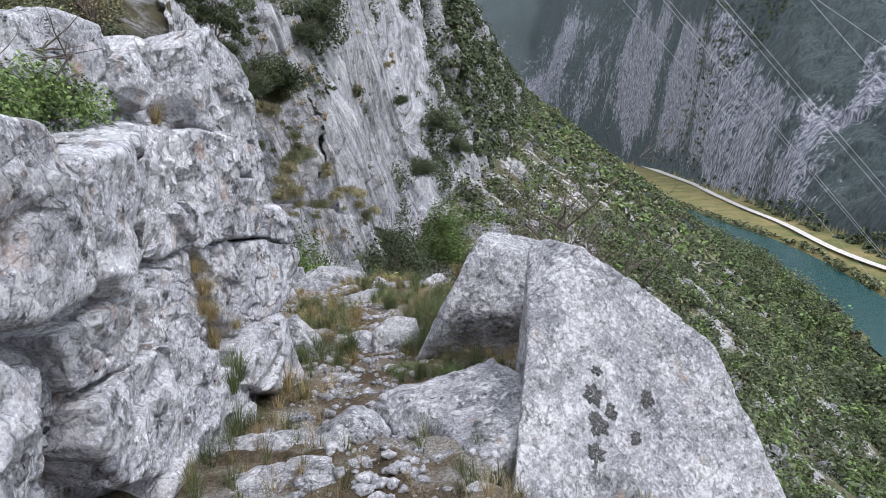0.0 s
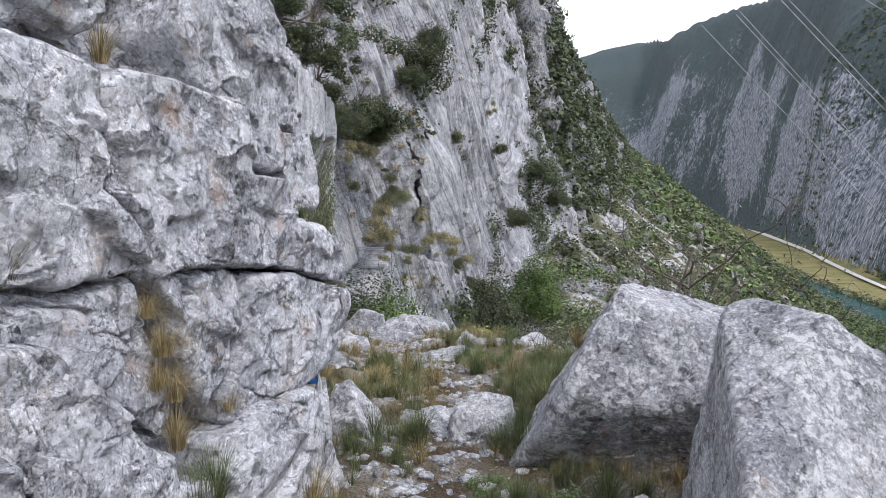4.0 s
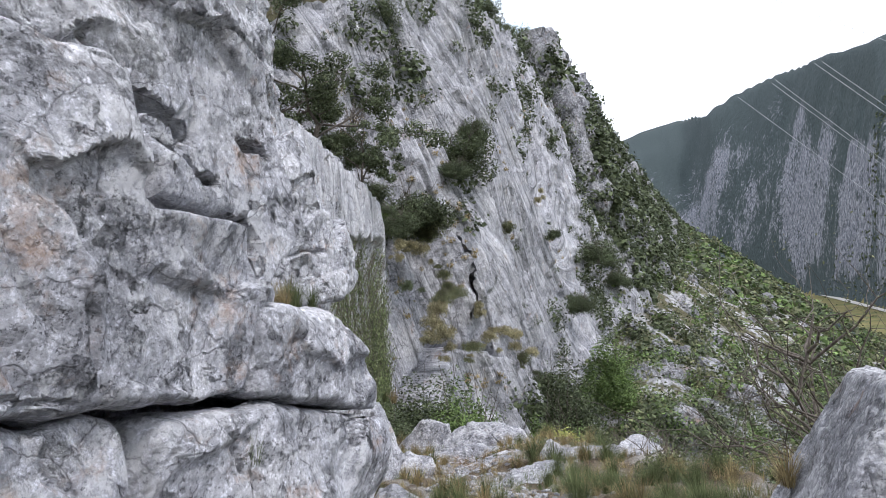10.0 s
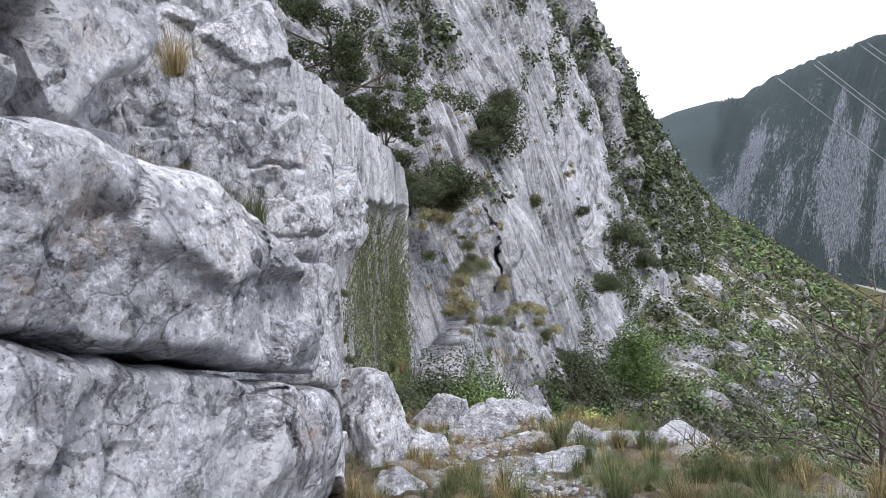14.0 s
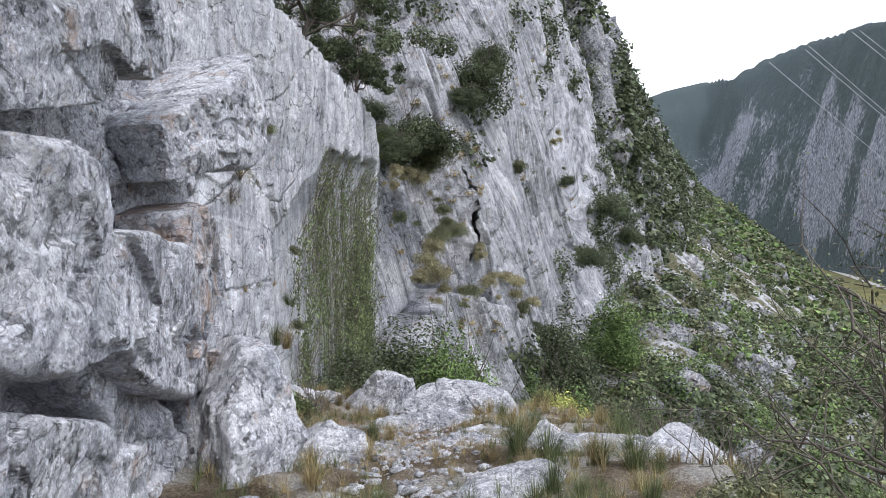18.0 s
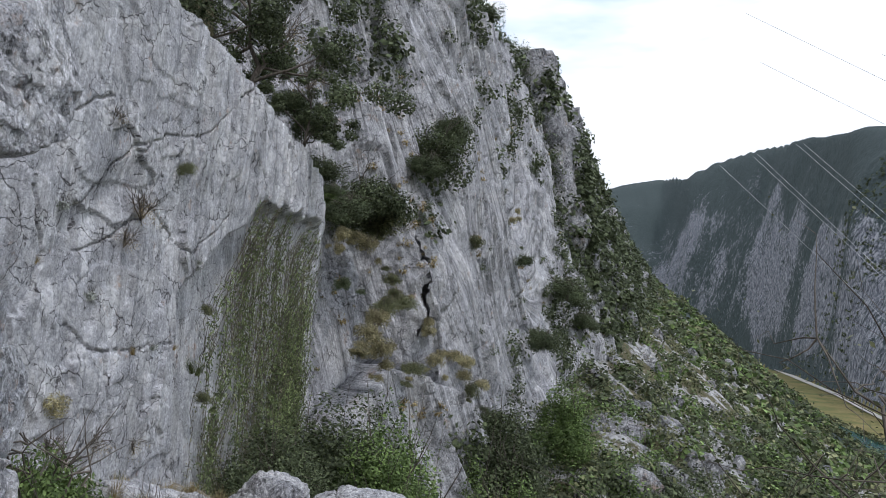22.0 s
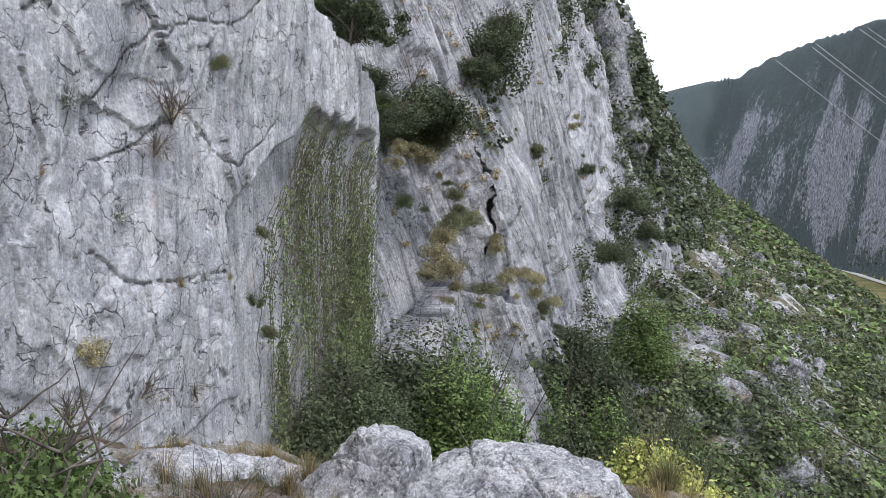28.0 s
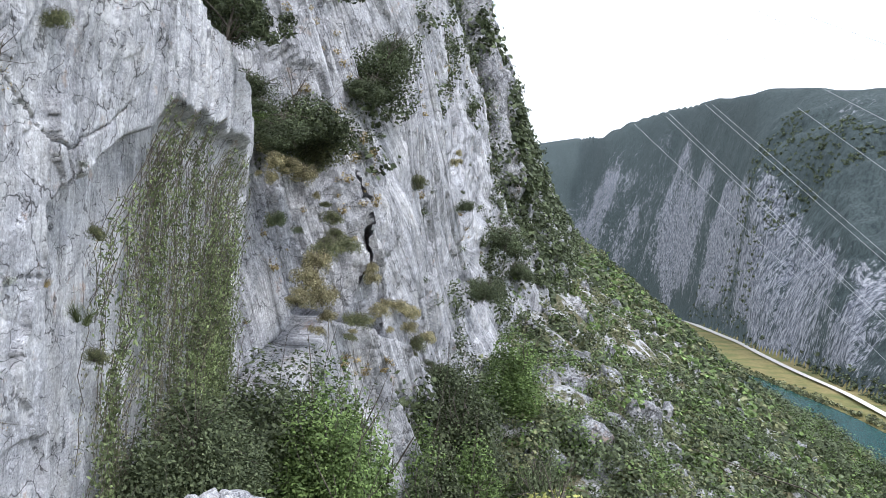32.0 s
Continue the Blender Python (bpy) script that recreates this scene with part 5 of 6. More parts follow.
def stem(rng, height, thick, spread=0.6, twigs=3):
    """One bent stem with its twigs."""
    out = []
    a, lean = rng.uniform(0, 6.28), rng.uniform(0.15, 1) * spread
    tip = np.array([math.cos(a) * lean, math.sin(a) * lean, rng.uniform(0.6, 1)]) * height
    t = np.linspace(0, 1, 7)[:, None]
    line = tip * t + rng.normal(size=(7, 3)) * 0.05 * height * t + np.array([0, 0, 0.12 * height]) * np.sin(t * 3.1)
    out.append(tube(line, np.linspace(thick, thick * 0.25, 7)))
    for _ in range(twigs):
        k = rng.integers(2, 6)
        way = rng.normal(size=3) * 0.3 * height + tip * 0.25
        t2 = np.linspace(0, 1, 5)[:, None]
        out.append(tube(line[k] + way * t2 + rng.normal(size=(5, 3)) * 0.02 * height * t2, np.linspace(thick * 0.45, thick * 0.1, 5), 4))
    return joined(out)


def bush_thing(name, seed, n, leaf, material, label, category="bush", flat=0.8, count=9, twigs=(5, 4), tall=1.0):
    """A shrub of about a metre's radius, rooted at its own base: stems and a crown."""
    rng = np.random.default_rng(seed)
    root = new(name)
    tagged(root, label, category)
    for _ in range(twigs[0]):
        v, f = stem(rng, 0.95, 0.024, 0.7, twigs[1])
        part("stem", mesh_of("stem", v * np.array([1, 1, tall]), f, bark_m), root)
    pts, out = crown_points(rng, n, count, flat)
    part("crown", mesh_of("crown", *leaves(pts * np.array([1, 1, tall]), leaf, rng, out=out), material, False), root)
    return root


PARK = pose(0, 0, -400)
KINDS = {}


def plant(kind, at, size, turn=0.0, label="", tilt=(0, 0), group=""):
    """Stand a copy of a kind of plant at a place; the first one made is itself used."""
    src, used = KINDS[kind]
    m = pose(*at, tilt[0], tilt[1], turn)
    sc = size if isinstance(size, tuple) else (size, size, size)
    ob = copy_thing(src, m) if used else src
    KINDS[kind] = (src, True)
    ob.matrix_world = m @ Matrix.Diagonal((*sc, 1))
    if label:
        ob["label"] = label
    if group:
        ob["group"] = group
    return ob


KINDS["oak"] = (bush_thing("bush", 1, 7000, 0.03, OAK, "dark evergreen oak bush rooted in the cliff"), False)
KINDS["oak2"] = (bush_thing("bush", 2, 9500, 0.028, OAK, "dense dark green shrub below the cliff", count=12, flat=0.6), False)
KINDS["olive"] = (bush_thing("bush", 3, 5500, 0.029, OLIVE, "grey-green shrub on a rock ledge", count=8), False)
KINDS["bright"] = (bush_thing("bush", 4, 9500, 0.027, BRIGHT, "fresh green leafy shrub", count=11), False)
KINDS["bright_tall"] = (bush_thing("bush", 14, 18000, 0.033, BRIGHT, "tall fresh green leafy shrub", count=26, tall=2.6, flat=1.0), False)
KINDS["oak2_tall"] = (bush_thing("bush", 15, 18000, 0.033, OAK, "tall dense dark green shrub below the cliff", count=26, tall=2.6, flat=1.0), False)
KINDS["grass_bush"] = (bush_thing("bush", 16, 4200, 0.05, GRASS, "feathery yellow-green shrub at the foot of the cliff", count=9, tall=1.2), False)
KINDS["yellow"] = (bush_thing("bush", 5, 6000, 0.033, YELLOW, "spurge bush with yellow flower heads", count=16, flat=0.7), False)
KINDS["twiggy"] = (bush_thing("bush", 6, 500, 0.022, DRYGRASS, "dry twiggy shrub with few leaves", count=8, twigs=(9, 9)), False)
KINDS["straw"] = (bush_thing("bush", 8, 4000, 0.036, STRAW, "straw-coloured tufted shrub on a rock ledge", count=7, flat=1.0), False)
KINDS["silver"] = (bush_thing("herb", 7, 240, 0.085, SILVER, "silvery-leaved herb growing from a crack", "plant", count=5, flat=0.5), False)


def blades_of(seed, blades, spread=0.5, droop=0.5, width=0.0065):
    """Long thin blades that spring from one spot, about a metre tall."""
    rng = np.random.default_rng(seed)
    a = rng.uniform(0, 6.28, blades)
    r0 = rng.uniform(0, 0.16, blades)
    h = rng.uniform(0.45, 1.0, blades)
    out = rng.uniform(0.1, 1.0, blades) * spread
    t = np.linspace(0, 1, 4)
    d = np.stack([np.cos(a), np.sin(a), 0 * a], -1)
    side = np.stack([-np.sin(a), np.cos(a), 0 * a], -1)
    line = d[:, None] * (r0[:, None, None] + (out[:, None] * t[None] ** 1.6)[..., None]) + np.array([0, 0, 1.0]) * (h[:, None] * (t - droop * out[:, None] * t**3))[..., None]
    w = width * (1 - 0.85 * t)[None, :, None]
    v = np.stack([line - side[:, None] * w, line + side[:, None] * w], 2)
    base = np.arange(blades)[:, None, None] * 8 + np.arange(3)[None, :, None] * 2
    f = (base + np.array([0, 1, 3, 2])).reshape(-1, 4)
    return v.reshape(-1, 3), f


def tuft(name, seed, blades, material, label, *shape):
    return tagged(new(name, mesh_of(name, *blades_of(seed, blades, *shape), material, False)), label, "grass")


KINDS["grass"] = (tuft("grass_tuft", 1, 190, GRASS, "clump of long green grass"), False)
KINDS["dry"] = (tuft("grass_tuft", 2, 190, DRYGRASS, "clump of straw-coloured dry grass", 0.6), False)
KINDS["drape"] = (tuft("grass_tuft", 3, 300, DRYGRASS, "straw-coloured grass hanging from a crack", 0.6, 1.9, 0.003), False)
KINDS["broom"] = (tuft("grass_tuft", 4, 240, GRASS, "dense clump of rush-like green broom", 0.65, 0.35, 0.005), False)

rng = np.random.default_rng(7)

# grass and herbs along the ledge
EYE_LINE_Y = [-4, 0, 1, 2.8, 4.2, 5.5, 8, 10, 12, 14.5, 16.5, 30]
EYE_LINE_X = [-0.1, 0.0, 0.25, 0.35, 0.35, 0.22, 0.65, 0.9, 1.0, 0.05, -0.15, -0.2]


def ledge_rows():
    """Places beside the trodden line, thick on the outer side and at the foot of the wall."""
    out = []
    while len(out) < 215:
        y = rng.uniform(2.6, 22.5)
        left = np.interp(y, [2, 4.5, 7.2, 8, 11, 14, 17, 22], [-1.1, -1.0, -0.2, -0.9, -1.1, -1.5, -2.2, -3.6])
        right = np.interp(y, EDGE_Y, EDGE_X) + 0.5
        x = rng.uniform(left, right)
        way = abs(x - np.interp(y, EYE_LINE_Y, EYE_LINE_X) - 0.1)
        if way < 0.42 + 0.1 * rng.normal() or rng.random() > 0.35 + 0.6 * vnoise(x / 0.9, y / 1.3, 0, 77) + 0.25 * (way > 0.8):
            continue
        out.append((x, y))
    return out


for x, y in ledge_rows():
    green = rng.random() < np.clip(0.35 + 0.35 * (x > 1) - 0.2 * (y > 17), 0.1, 0.9)
    kind = "broom" if green and x > 1.0 and y > 7.6 and rng.random() < 0.55 else "grass" if green else "dry"
    s = rng.uniform(0.22, 0.46) * (1.35 if kind == "broom" else 1)
    plant(kind, (x, y, float(ledge_z(np.array(x), np.array(y))) - 0.03), s, rng.uniform(0, 360), group="grass along the path")
for k in range(120):
    y = rng.uniform(8.2, 13.5)
    x = rng.uniform(-0.3, 2.7)
    if abs(x - np.interp(y, EYE_LINE_Y, EYE_LINE_X) - 0.05) < 0.3:
        continue
    kind = "broom" if x > 0.75 and rng.random() < 0.75 else "dry" if rng.random() < 0.4 else "grass"
    plant(kind, (x, y, float(ledge_z(np.array(x), np.array(y))) - 0.03), rng.uniform(0.28, 0.52), rng.uniform(0, 360), group="grass along the path")
for x, y, z, s, kind in [(-0.72, 5.55, -2.0, 0.42, "grass"), (-0.68, 5.7, -1.95, 0.38, "grass"), (-1.02, 5.02, -1.55, 0.2, "grass"), (-0.9, 5.46, -0.95, 0.26, "drape"), (-0.87, 5.54, -1.15, 0.34, "drape"), (-0.84, 5.6, -1.38, 0.34, "drape"), (-0.88, 5.5, -1.3, 0.3, "drape"), (-0.83, 5.58, -1.62, 0.3, "dry"), (-1.15, 4.8, -0.72, 0.3, "dry"), (-1.2, 4.5, -0.7, 0.26, "dry"), (-0.52, 6.85, -1.62, 0.2, "dry"), (-0.72, 6.1, -1.6, 0.25, "drape"),
                         (-0.95, 8.35, -0.55, 0.22, "dry"), (-0.85, 8.7, -0.6, 0.22, "grass"), (-0.95, 9.0, -0.62, 0.24, "grass"), (-1.0, 8.1, -0.5, 0.2, "dry"), (-0.8, 7.9, -0.56, 0.16, "grass"), (-0.75, 8.2, -0.58, 0.2, "grass"), (-0.9, 8.55, -0.58, 0.2, "dry"), (-0.7, 8.5, -0.6, 0.18, "grass"), (-1.05, 8.8, -0.58, 0.24, "dry"), (-0.65, 7.7, -0.58, 0.14, "dry"), (-1.1, 8.65, 0.1, 0.4, "drape"), (-0.92, 6.2, 0.3, 0.25, "dry"), (-1.1, 5.5, 0.2, 0.25, "dry"), (-0.7, 6.75, 0.15, 0.12, "dry"), (-1.0, 14.6, -2.15, 0.26, "dry"), (-1.15, 14.8, -2.15, 0.28, "grass"), (1.68, 7.76, -1.62, 0.24, "dry"), (-0.5, 6.66, -1.1, 0.16, "grass"), (-1.1, 9.44, -0.58, 0.3, "dry"), (0.98, 6.4, -2.35, 0.3, "grass")]:
    plant(kind, (x, y, z), s, rng.uniform(0, 360), group="grass in the rock cracks")



def carpet(material, seed, count, lo, hi, label, dry):
    """Low grass too thick to count, on the ledge and in its hollows."""
    g = np.random.default_rng(seed)
    kinds = [blades_of(seed + k, 30, 0.55, 0.6, 0.008) for k in range(5)]
    pieces = []
    while len(pieces) < count:
        y = g.uniform(1.5, 23.0)
        left = np.interp(y, [2, 4.5, 7.2, 8, 11, 14, 17, 22], [-1.1, -1.0, -0.2, -1.0, -1.2, -1.6, -2.6, -4.2])
        right = np.interp(y, EDGE_Y, EDGE_X) + 0.9
        x = g.uniform(left, right)
        way = abs(x - np.interp(y, EYE_LINE_Y, EYE_LINE_X) - 0.05)
        wet = vnoise(x / 1.1, y / 1.6, 0, 78)
        if way < 0.26 + 0.12 * g.normal() or (wet > 0.1) == dry and g.random() < 0.75 or g.random() > 0.35 + 0.8 * min(way, 1):
            continue
        v, f = kinds[g.integers(0, 5)]
        a, s_ = g.uniform(0, 6.28), g.uniform(lo, hi)
        c_, n_ = math.cos(a) * s_, math.sin(a) * s_
        q = np.stack([v[:, 0] * c_ - v[:, 1] * n_ + x, v[:, 0] * n_ + v[:, 1] * c_ + y, v[:, 2] * s_ + float(ledge_z(np.array(x), np.array(y))) - 0.02], -1)
        pieces.append((q, f))
    return tagged(new("grass", mesh_of("grass", *joined(pieces), material, False)), label, "grass", kind="stuff")


def litter():
    """Dry reddish grass and twigs on the ground before the brink."""
    g = np.random.default_rng(15)
    kinds = [blades_of(40 + k, 26, 0.8, 0.7, 0.007) for k in range(4)]
    pieces = []
    for _ in range(1100):
        y = g.uniform(16.2, 21.6)
        x = g.uniform(np.interp(y, [16, 19, 21.6], [-2.4, -3.4, -4.6]), 0.9)
        if vnoise(x / 0.7, y / 0.7, 0, 79) < -0.25:
            continue
        v, f = kinds[g.integers(0, 4)]
        a, s_ = g.uniform(0, 6.28), g.uniform(0.1, 0.26)
        c_, n_ = math.cos(a) * s_, math.sin(a) * s_
        pieces.append((np.stack([v[:, 0] * c_ - v[:, 1] * n_ + x, v[:, 0] * n_ + v[:, 1] * c_ + y, v[:, 2] * s_ * 0.8 + float(ledge_z(np.array(x), np.array(y))) - 0.02], -1), f))
    return tagged(new("grass", mesh_of("grass", *joined(pieces), RUSSET, False)), "short dry reddish-brown grass before the brink", "grass", kind="stuff")


litter()
carpet(DRYGRASS, 5, 1700, 0.1, 0.3, "thin straw-coloured grass along the path", True)
carpet(GRASS, 6, 1600, 0.1, 0.3, "low green grass along the path", False)


def gravel():
    """Loose stones on the trodden earth."""
    g = np.random.default_rng(8)
    u, f = sphere(1)
    pieces = []
    for k in range(3400):
        y = g.uniform(1.2, 22.5)
        x = np.interp(y, EYE_LINE_Y, EYE_LINE_X) + g.normal(0, 0.42)
        s_ = 0.01 + 0.055 * g.random() ** 3
        shape = 1 + 0.35 * g.normal(size=(len(u), 1)) * 0.5
        q = u * shape * np.array([s_ * g.uniform(0.8, 1.5), s_, s_ * 0.7])
        pieces.append((q + np.array([x, y, float(ledge_z(np.array(x), np.array(y))) + 0.2 * s_]), f))
    return tagged(new("gravel", mesh_of("gravel", *joined(pieces), ROCK_PALE, False)), "loose pale limestone gravel on the path", "gravel", kind="stuff")


gravel()

# herbs and shrubs near the path
for at, s, kind, label in [((-1.35, 4.55, -0.75), 0.3, "silver", ""), ((-1.55, 4.5, 0.15), 0.55, "bright", "fresh green shrub spreading over the wall top"), ((-1.65, 4.0, 0.05), 0.5, "bright", "fresh green shrub spreading over the wall top"), ((1.25, 5.75, -2.35), 0.3, "bright", "low green herb under the boulder"), ((1.35, 6.3, -2.4), 0.28, "bright", "low green herb under the boulder"), ((0.85, 6.9, -2.5), 0.22, "bright", "low green herb under the boulder"),
                           ((-2.5, 18.3, -4.0), (0.8, 0.8, 1.2), "bright", "tall green shrub at the foot of the cliff"), ((-3.1, 18.9, -4.0), (0.75, 0.75, 1.25), "bright", "tall green shrub at the foot of the cliff"), ((-1.5, 17.0, -3.8), 0.5, "olive", "grey-green shrub at the foot of the cliff"), ((-2.0, 18.9, -4.1), 0.5, "grass_bush", ""), ((-1.9, 19.4, -4.2), 0.6, "twiggy", ""),
                           ((2.5, 24.7, -5.75), (1.05, 1.05, 1.15), "yellow", ""), ((3.4, 25.2, -6.5), 1.05, "yellow", ""), ((0.6, 23.8, -5.4), 0.4, "yellow", ""), ((3.1, 9.5, -2.9), 0.6, "olive", "grey-green shrub at the edge of the drop"), ((2.6, 13.5, -3.4), 0.7, "olive", "grey-green shrub at the edge of the drop"), ((3.2, 15.5, -4.2), 0.9, "twiggy", ""), ((4.2, 14, -5.0), 1.1, "twiggy", ""), ((3.4, 18.5, -4.8), 1.0, "twiggy", ""), ((-2.75, 16.2, -0.6), 0.16, "silver", ""), ((-4.1, 21.0, -3.6), 0.35, "twiggy", "dry twiggy shrub with reddish stems")]:
    plant(kind, at, s, rng.uniform(0, 360), label)
for at, s, kind in [((-2.0, 4.6, 0.55), 0.5, "twiggy"), ((-1.75, 4.9, 0.75), 0.4, "olive"), ((-1.5, 5.6, 0.95), 0.42, "twiggy"), ((-2.4, 5.4, 1.0), 0.7, "olive"), ((-2.3, 4.0, 0.5), 0.6, "olive"), ((-2.6, 6.5, 1.6), 0.8, "oak2"), ((-1.65, 6.2, 0.7), 0.5, "oak2"), ((-1.9, 6.8, 1.05), 0.6, "olive"), ((-1.5, 7.0, 0.75), 0.45, "oak2"), ((-2.2, 5.8, 0.95), 0.6, "oak2"), ((-2.0, 5.2, 0.75), 0.45, "twiggy")]:
    plant(kind, at, s, rng.uniform(0, 360), "tangled shrub on the slope above the wall")
for k in range(16):
    y = rng.uniform(3.0, 7.0)
    b = rng.uniform(0.1, 1.0)
    x = float(np.interp(y, [0.6, 3.8, 6.4, 7.25], [-2.1, -1.95, -1.15, -0.9])) - b
    z = float(np.interp(y, [0.6, 3.8, 6.4, 7.25], [-0.2, 0.0, 0.4, 0.3])) + 0.85 * b - 0.15
    plant("dry" if k % 3 else "twiggy", (x, y, z), rng.uniform(0.25, 0.4), rng.uniform(0, 360), "dry grass and twigs above the rock wall")


def tree(name, at, height, seed, material, label, leaf=0.06, n=3800, lean=(0.0, 0.0), bare=False, crown=1.0):
    """A tree: a tapered bent trunk, limbs that fork, and a crown of leaf clumps with gaps."""
    r = np.random.default_rng(seed)
    root = new(name)
    root.matrix_world = pose(*at)
    tagged(root, label, "tree")
    t = np.linspace(0, 1, 10)[:, None]
    trunk = np.concatenate([lean[0] * height * t**1.4, lean[1] * height * t**1.4, height * 0.85 * t], 1) + r.normal(size=(10, 3)) * 0.025 * height * t
    thick = (0.011 if bare else 0.022) * height
    tips = []
    part("trunk", mesh_of("trunk", *tube(trunk, np.linspace(thick, thick * 0.2, 10), 8), bark_m), root)
    for _ in range(11 if bare else 9):
        k = r.integers(3, 9)
        way = np.clip(r.normal(size=3), -1.3, 1.3) * np.array([1, 1, 0.5]) * 0.26 * height * crown + np.array([0, 0, 0.14 * height])
        s = np.linspace(0, 1, 6)[:, None]
        limb = trunk[k] + way * s + r.normal(size=(6, 3)) * 0.02 * height * s
        pieces = [tube(limb, np.linspace(thick * 0.4, thick * 0.08, 6), 5)]
        tips.append(limb[-1])
        for _ in range(6 if bare else 3):
            j = r.integers(2, 6)
            w2 = np.clip(r.normal(size=3), -1.5, 1.5) * 0.11 * height + way * 0.25
            twig = limb[j] + w2 * s + r.normal(size=(6, 3)) * 0.012 * height * s
            pieces.append(tube(twig, np.linspace(thick * 0.14, thick * 0.03, 6), 3))
            tips.append(twig[-1])
        part("limb", mesh_of("limb", *joined(pieces), bark_m), root)
    tips = np.array(tips)
    k = r.integers(0, len(tips), n)
    u = r.normal(size=(n, 3))
    u /= np.linalg.norm(u, axis=1, keepdims=True)
    pts = tips[k] + u * (r.uniform(0.2, 1, n) ** 0.5 * 0.085 * height)[:, None] * np.array([1, 1, 0.7])
    part("crown", mesh_of("crown", *leaves(pts, leaf, r, out=u), material, False), root)
    return root


# trees: those on the brow of the pillar, the bare ones past the edge
tree("tree", (-6.6, 39.5, 4.6), 9.0, 21, OAK, "dark evergreen tree on the brow of the pillar", 0.075, 18000, (-0.12, -0.05), crown=1.25)
tree("tree", (-9.8, 37.5, 6.0), 9.0, 22, OAK, "dark evergreen tree on the brow of the pillar", 0.075, 18000, (0.05, 0), crown=1.3)
tree("tree", (-5.2, 41.0, 4.4), 4.6, 23, OAK, "small evergreen tree on the brow of the pillar", 0.065, 7000, (0.12, 0), crown=1.2)
for k, (x, y, h, top) in enumerate([(6.6, 17.6, 9.0, -0.3), (5.9, 15.6, 6.5, -1.6), (7.6, 19.5, 9.0, -1.0), (6.3, 17.2, 6.5, -2.0), (7.4, 15.0, 7.5, -1.9), (5.2, 13.4, 5.0, -1.9)]):
    tree("tree", (x, y, top - h * 0.97), h, 30 + k, OLIVE, "nearly leafless tree past the edge of the ledge", 0.03, 500, (0.03, 0.05), bare=True, crown=0.8)

# ---- scrub on the hillside and the cliffs ----
def clumps(at, radius, per, size, rng_, flat=0.75):
    """Leaf clumps: per leaves on each of the given places."""
    n = len(at)
    u = rng_.normal(size=(n, per, 3))
    u /= np.linalg.norm(u, axis=2, keepdims=True)
    u[..., 2] = u[..., 2] * flat + 0.35
    lump = 1 + 0.45 * np.sin(3.1 * u[..., 0] + at[:, None, 0]) * np.cos(2.7 * u[..., 1] + at[:, None, 1])
    p = at[:, None] + u * (radius[:, None] * rng_.uniform(0.5, 1.05, (n, per)) * lump)[..., None]
    s = np.repeat(size * radius, per)
    v, f = leaves(p.reshape(-1, 3), 1.0, rng_, 0.3, 0.7, out=u.reshape(-1, 3))
    mid = np.repeat(p.reshape(-1, 3), 4, axis=0)
    return mid + (v - mid) * np.repeat(s, 4)[:, None], f


def stuff(name, material, pieces, label, category):
    v, f = joined(pieces)
    return tagged(new(name, mesh_of(name, v, f, material, False)), label, category, kind="stuff")


def hillside_places(count, lo, hi, az0, az1, seed, bare=0.0):
    r_ = np.random.default_rng(seed)
    a = np.radians(r_.uniform(az0, az1, count))
    r = np.sqrt(r_.uniform(lo * lo, hi * hi, count))
    x, y = r * np.sin(a), 16 + r * np.cos(a)
    z = ground_z(x, y)
    d = (x - np.interp(y, LINE_Y, LINE_X))
    rx = np.interp(y, [-200, 150, 205, 345, 550, 900, 1500], [55, 171, 203, 268, 321, 426, 596])
    ok = (d > 3.5) & ((z > -68.4) | (x < rx - 20)) & (x < rx + 20)
    ok &= fbm(x / 7, y / 7, 0, 3, 71) + 0.25 * r_.normal(size=count) > bare
    ok &= ~((np.abs(x) < 5) & (y < 24))
    return np.stack([x, y, z], -1)[ok]


r5 = np.random.default_rng(55)
near = hillside_places(900, 20, 75, -20, 62, 1, -0.12)
thick = hillside_places(420, 22, 62, 3, 34, 21, -0.4)
mid = hillside_places(4200, 75, 190, 4, 62, 2, 0.02)
far = hillside_places(9000, 190, 430, 4, 55, 3, -0.45)
for mat, pick, word in ((OAK, 0, "dark evergreen"), (OLIVE, 1, "grey-green"), (BRIGHT, 2, "fresh green")):
    share = (0.4, 0.32, 0.28)
    lo, hi = sum(share[:pick]), sum(share[: pick + 1])
    some = []
    for places, per, size, big in ((near, 360, 0.078, 1.75), (thick, 320, 0.078, 1.5), (mid, 105, 0.135, 1.9), (far, 24, 0.36, 2.0)):
        g = np.random.default_rng(60)
        q = g.random(len(places))
        p = places[(q >= lo) & (q < hi)]
        some.append(clumps(p, big * g.uniform(0.55, 1.5, len(p)), per, size, r5))
    stuff("scrub", mat, some, word + " scrub covering the hillside", "scrub")

slope = hillside_places(2100, 34, 190, 27, 62, 31, -0.75)
half = int(0.78 * len(slope))
stuff("wood", OAK, [clumps(slope[:half], r5.uniform(1.1, 2.6, half), 64, 0.16, r5, 0.9)], "dark rounded trees on the lower slope", "wood")
stuff("wood", BRIGHT, [clumps(slope[half:], r5.uniform(1.1, 2.5, len(slope) - half), 64, 0.16, r5, 0.9)], "green rounded trees on the lower slope", "wood")

